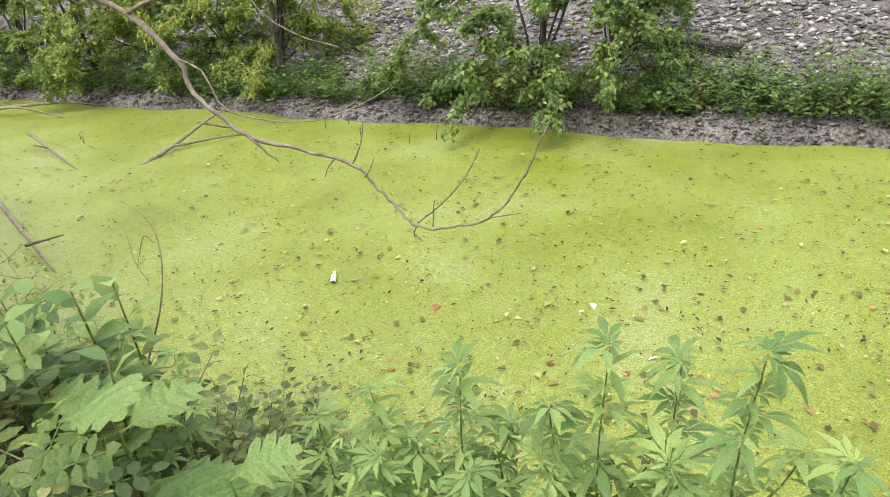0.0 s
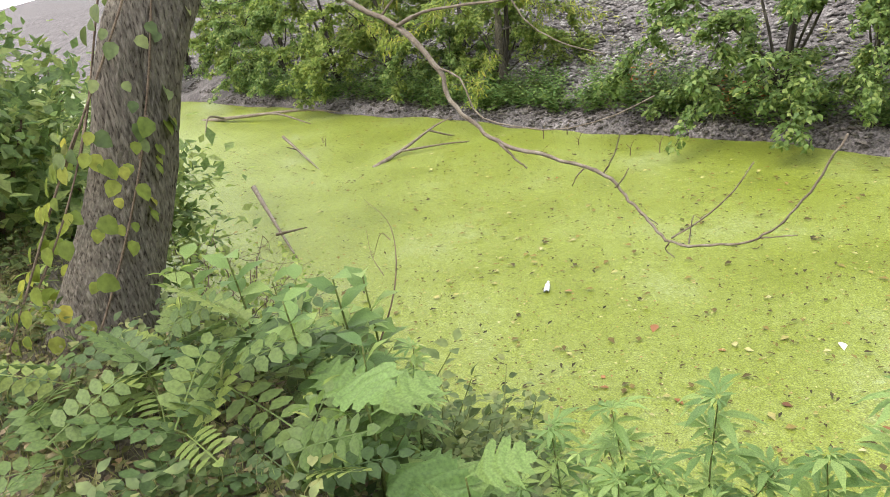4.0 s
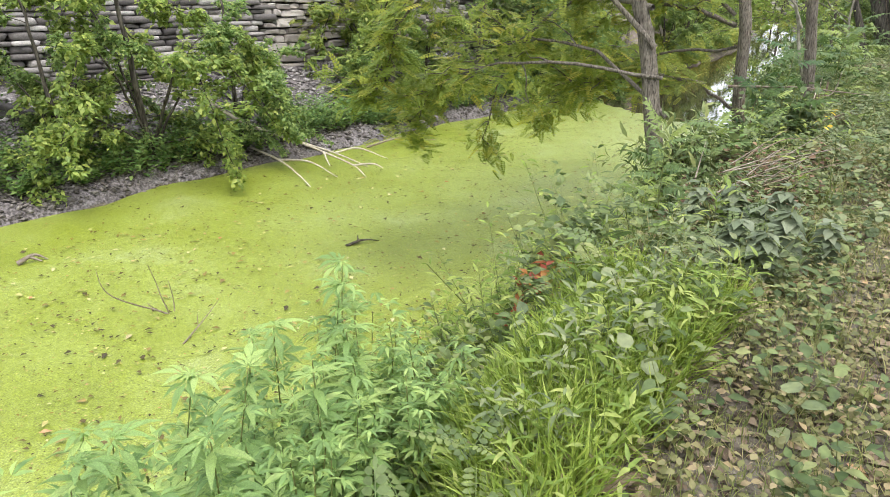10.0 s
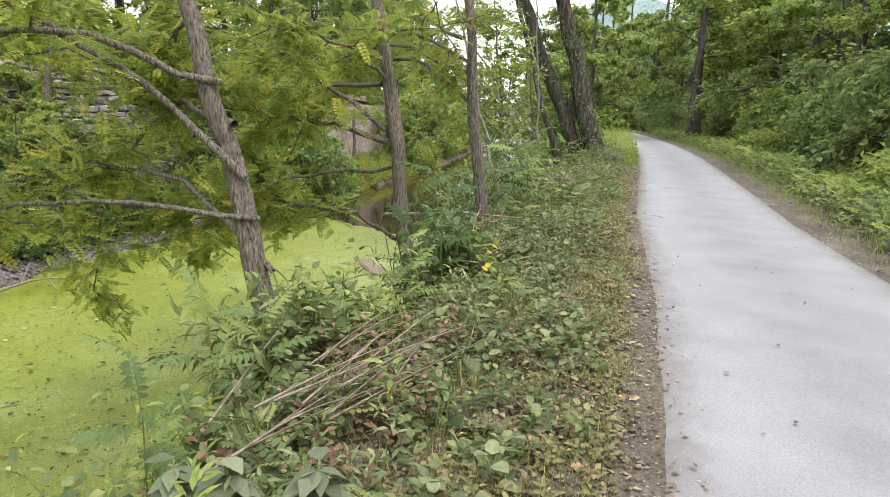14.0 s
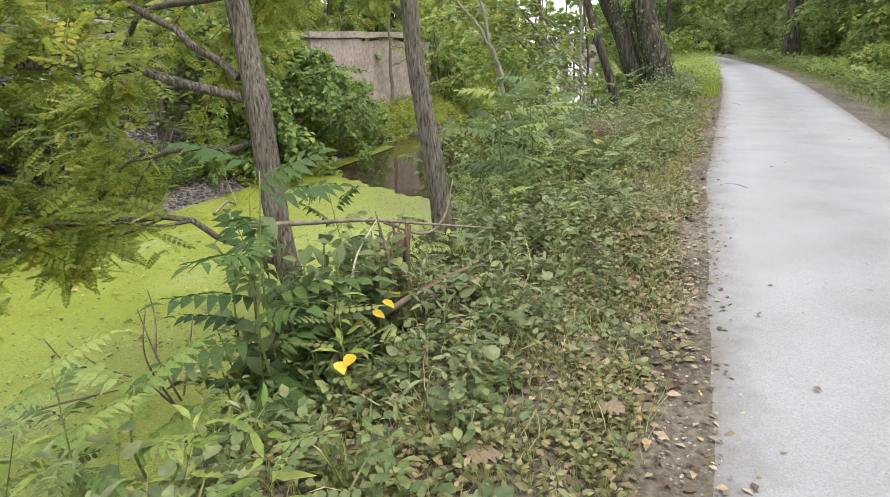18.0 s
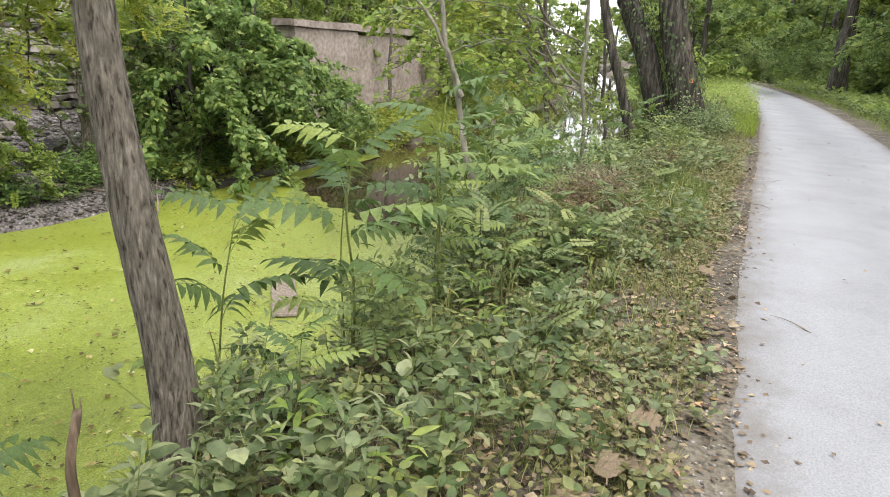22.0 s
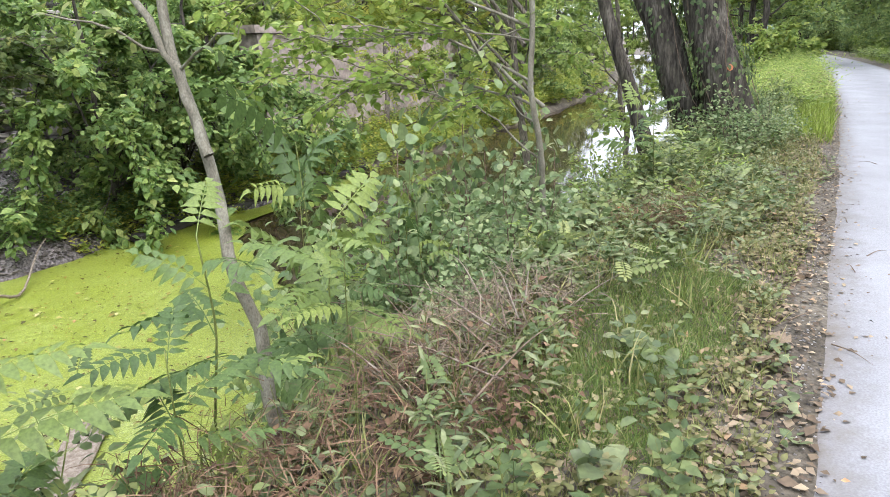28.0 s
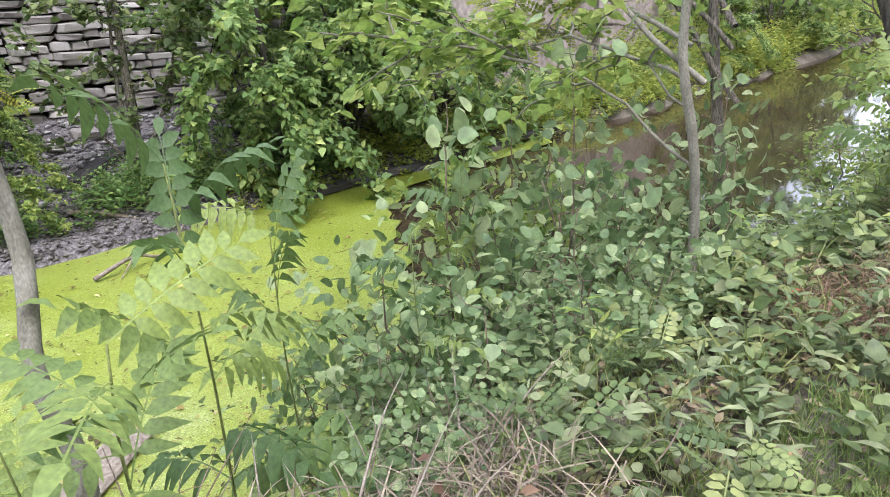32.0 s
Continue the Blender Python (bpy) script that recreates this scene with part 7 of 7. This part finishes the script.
for x, y, s in ((-0.64, 4.9, 0.14), (-1.7, 4.46, 0.1), (-3.29, 3.23, 0.11), (-2.35, 4.94, 0.09), (-2.39, 4.07, 0.12), (-3.09, 5.03, 0.16), (-1.0, 4.6, 0.1), (-2.9, 3.9, 0.1), (-3.0, 4.0, 0.08), (-0.2, 4.4, 0.1)):
    single_leaf("floating_leaf", brown_leaf, x, y, W + 0.012, s * 0.85, "reddish-brown leaf floating on the duckweed", 3)
for x, y, z in ((10.18, 1.02, 0.25), (10.22, 0.98, 0.3), (10.15, 1.06, 0.2), (10.26, 0.95, 0.33), (9.75, 0.95, 0.2), (9.8, 0.9, 0.22)):
    single_leaf("yellow_leaf", gold_leaf, x, y, z, 0.07, "bright yellow leaf on a weed stem", -25)

# floating bottle
bottle = thing("plastic_bottle", (-4.43, 5.03, W + 0.03), "crumpled clear plastic bottle floating on the duckweed", "bottle")
prof = [(0, 0.028), (0.006, 0.034), (0.05, 0.034), (0.055, 0.031), (0.06, 0.034), (0.1, 0.034), (0.105, 0.031), (0.11, 0.034), (0.15, 0.033), (0.18, 0.02), (0.195, 0.013), (0.205, 0.013)]
part("bottle_body", tubes_mesh("bottle_body", [([(0, 0, 0)] + [(p, 0, 0) for p, r in prof[1:]], [r for p, r in prof], 14)]), M_PLASTIC, bottle)
part("cap", tubes_mesh("cap", [([(0.203, 0, 0), (0.206, 0, 0), (0.22, 0, 0), (0.222, 0, 0)], [0.012, 0.0155, 0.0155, 0.012], 14)]), M_CAP, bottle, "white screw cap")
bottle.matrix_basis = Matrix.LocRotScale(Vector((-4.43, 5.03, W + 0.02)), Euler((0, radians(-8), radians(120))), (0.9, 0.9, 0.9))

# orange paint mark on the big trunk
mark = part("paint_mark", leaves_mesh("paint_mark", "round", [(0, 0, 0)], [(0, 0.1, 1)], [(-1, -0.35, 0)], [0.09]), M_ORANGE)
mark.location = (24.4, 1.22, 1.02)
tagged(mark, "faded orange paint mark on the bark", "paint mark")

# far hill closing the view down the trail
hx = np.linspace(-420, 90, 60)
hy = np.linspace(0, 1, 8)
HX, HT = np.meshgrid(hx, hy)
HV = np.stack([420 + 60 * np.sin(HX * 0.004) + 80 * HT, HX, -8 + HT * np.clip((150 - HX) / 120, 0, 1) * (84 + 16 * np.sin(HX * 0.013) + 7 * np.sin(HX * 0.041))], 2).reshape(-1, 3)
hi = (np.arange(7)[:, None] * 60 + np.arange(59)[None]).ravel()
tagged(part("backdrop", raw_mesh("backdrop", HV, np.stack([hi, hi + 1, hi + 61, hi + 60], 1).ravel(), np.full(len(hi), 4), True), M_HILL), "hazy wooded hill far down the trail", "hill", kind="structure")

# old concrete wall on the far bank
def block(name, x0, x1, y0, y1, z0, z1, material, parent=None, cuts=8, rough=0.03, label=""):
    bm = bmesh.new()
    bmesh.ops.create_cube(bm, size=1)
    for v in bm.verts:
        v.co = Vector(((x0 + x1) / 2 + v.co.x * (x1 - x0), (y0 + y1) / 2 + v.co.y * (y1 - y0), (z0 + z1) / 2 + v.co.z * (z1 - z0)))
    bmesh.ops.subdivide_edges(bm, edges=bm.edges[:], cuts=cuts, use_grid_fill=True)
    for v in bm.verts:
        v.co += Vector((noise.noise(v.co * 1.3), noise.noise(v.co * 1.7 + Vector((9, 2, 1))), noise.noise(v.co * 1.5 + Vector((3, 7, 5))))) * rough
    me = bpy.data.meshes.new(name)
    bm.to_mesh(me)
    bm.free()
    return part(name, me, material, parent, label)


cw = thing("concrete_wall", (28, 13.5, -2), "weathered pinkish-brown concrete wall on the far bank", "wall", kind="structure")
for k in range(4):
    b = block("wall_panel", k * 3.6 + 0.02, k * 3.6 + 3.58, 0.0 + 0.12 * k * k * 0.6, 0.7 + 0.12 * k * k * 0.6, -0.5, 3.75 - 0.1 * k, M_CONCRETE, cw, 9, 0.05)
block("coping", -0.1, 7.3, -0.08, 0.8, 3.78, 4.0, M_CONCRETE, cw, 6, 0.04)

# dry-laid stone wall: core coloured as the shade in open joints, then single stones
sw = thing("wall_stone", (13.4, 15.0, -0.9), "dry-laid grey rubble stone retaining wall on the slope", "wall", kind="structure")
block("wall_core", -9.0, 12.6, 0.34, 1.0, -0.2, 3.0, M_CORE_SHADE, sw, 3, 0.02)
stone_me = []
for k in range(8):
    bm = bmesh.new()
    bmesh.ops.create_cube(bm, size=1)
    bmesh.ops.bevel(bm, geom=bm.edges[:], offset=0.13, segments=1, affect="EDGES")
    for v in bm.verts:
        v.co += Vector((noise.noise(v.co * 2 + Vector((k * 7, 0, 0))), noise.noise(v.co * 2 + Vector((0, k * 5, 3))), noise.noise(v.co * 2 + Vector((k, 4, k * 3))))) * 0.14
    me = bpy.data.meshes.new("stone")
    bm.to_mesh(me)
    bm.free()
    me.materials.append(M_STONES)
    stone_me.append(me)
z, count = -0.12, 0
while z < 3.1 and count < 360:
    hgt = rng.uniform(0.1, 0.24)
    x = rng.uniform(-0.2, 0)
    while x < (8.7 if z < 2.9 else 12.6):
        ln = rng.uniform(0.25, 0.5) * (1.0 + 1.2 * (rng.random() < 0.25))
        ob = new("stone", stone_me[rng.integers(0, 8)])
        ob.parent = sw
        ob.matrix_basis = Matrix.LocRotScale(Vector((x + ln / 2, 0.18 + z * 0.06 + rng.normal() * 0.03, z + hgt / 2 + rng.normal() * 0.015)), Euler((rng.normal() * 0.05, rng.normal() * 0.04, rng.normal() * 0.05)), (ln * rng.uniform(0.86, 1.0), 0.42 * rng.uniform(0.8, 1.2), hgt * rng.uniform(0.7, 1.02)))
        count += 1
        x += ln
    z += hgt
V, idx, sizes, off = [], [], [], 0
z, side = -0.12, 1
while z < 2.9 or side:
    if z >= 2.9:
        z, side = -0.12, 0
    hgt = rng.uniform(0.12, 0.26) if side else rng.uniform(0.08, 0.18)
    x = (8.6 if side else -9.0) + rng.uniform(0, 0.3)
    while x < (12.6 if side else -0.3):
        ln = rng.uniform(0.3, 0.8)
        me = stone_me[rng.integers(0, 8)]
        co = np.empty(len(me.vertices) * 3)
        me.vertices.foreach_get("co", co)
        V.append(co.reshape(-1, 3) * np.array([ln * 0.95, 0.42, hgt * 0.95]) + np.array([x + ln / 2, 0.18 + z * 0.06 + rng.normal() * 0.03, z + hgt / 2]))
        for p in me.polygons:
            idx.extend(i + off for i in p.vertices)
            sizes.append(len(p.vertices))
        off += len(me.vertices)
        x += ln
    z += hgt
tagged(part("stone_courses", raw_mesh("stone_courses", np.concatenate(V), idx, sizes, False), M_PEBBLE, sw), kind="stuff")
for x, y, s, a in ((19.6, 14.3, 0.35, 20), (18.9, 14.0, 0.28, 100), (22.3, 14.4, 0.3, 50), (15.2, 14.2, 0.3, 10), (16.4, 13.9, 0.24, 70), (23.2, 13.6, 0.3, 0), (17.6, 14.5, 0.35, 140)):
    ob = new("fallen_stone", stone_me[rng.integers(0, 8)])
    ob.matrix_basis = Matrix.LocRotScale(Vector((x, y, gz(x, y) + s * 0.18)), Euler((0.2, 0.1, radians(a))), (s * 1.8, s, s * 0.5))
    tagged(ob, "fallen grey block lying below the stone wall", "stone")
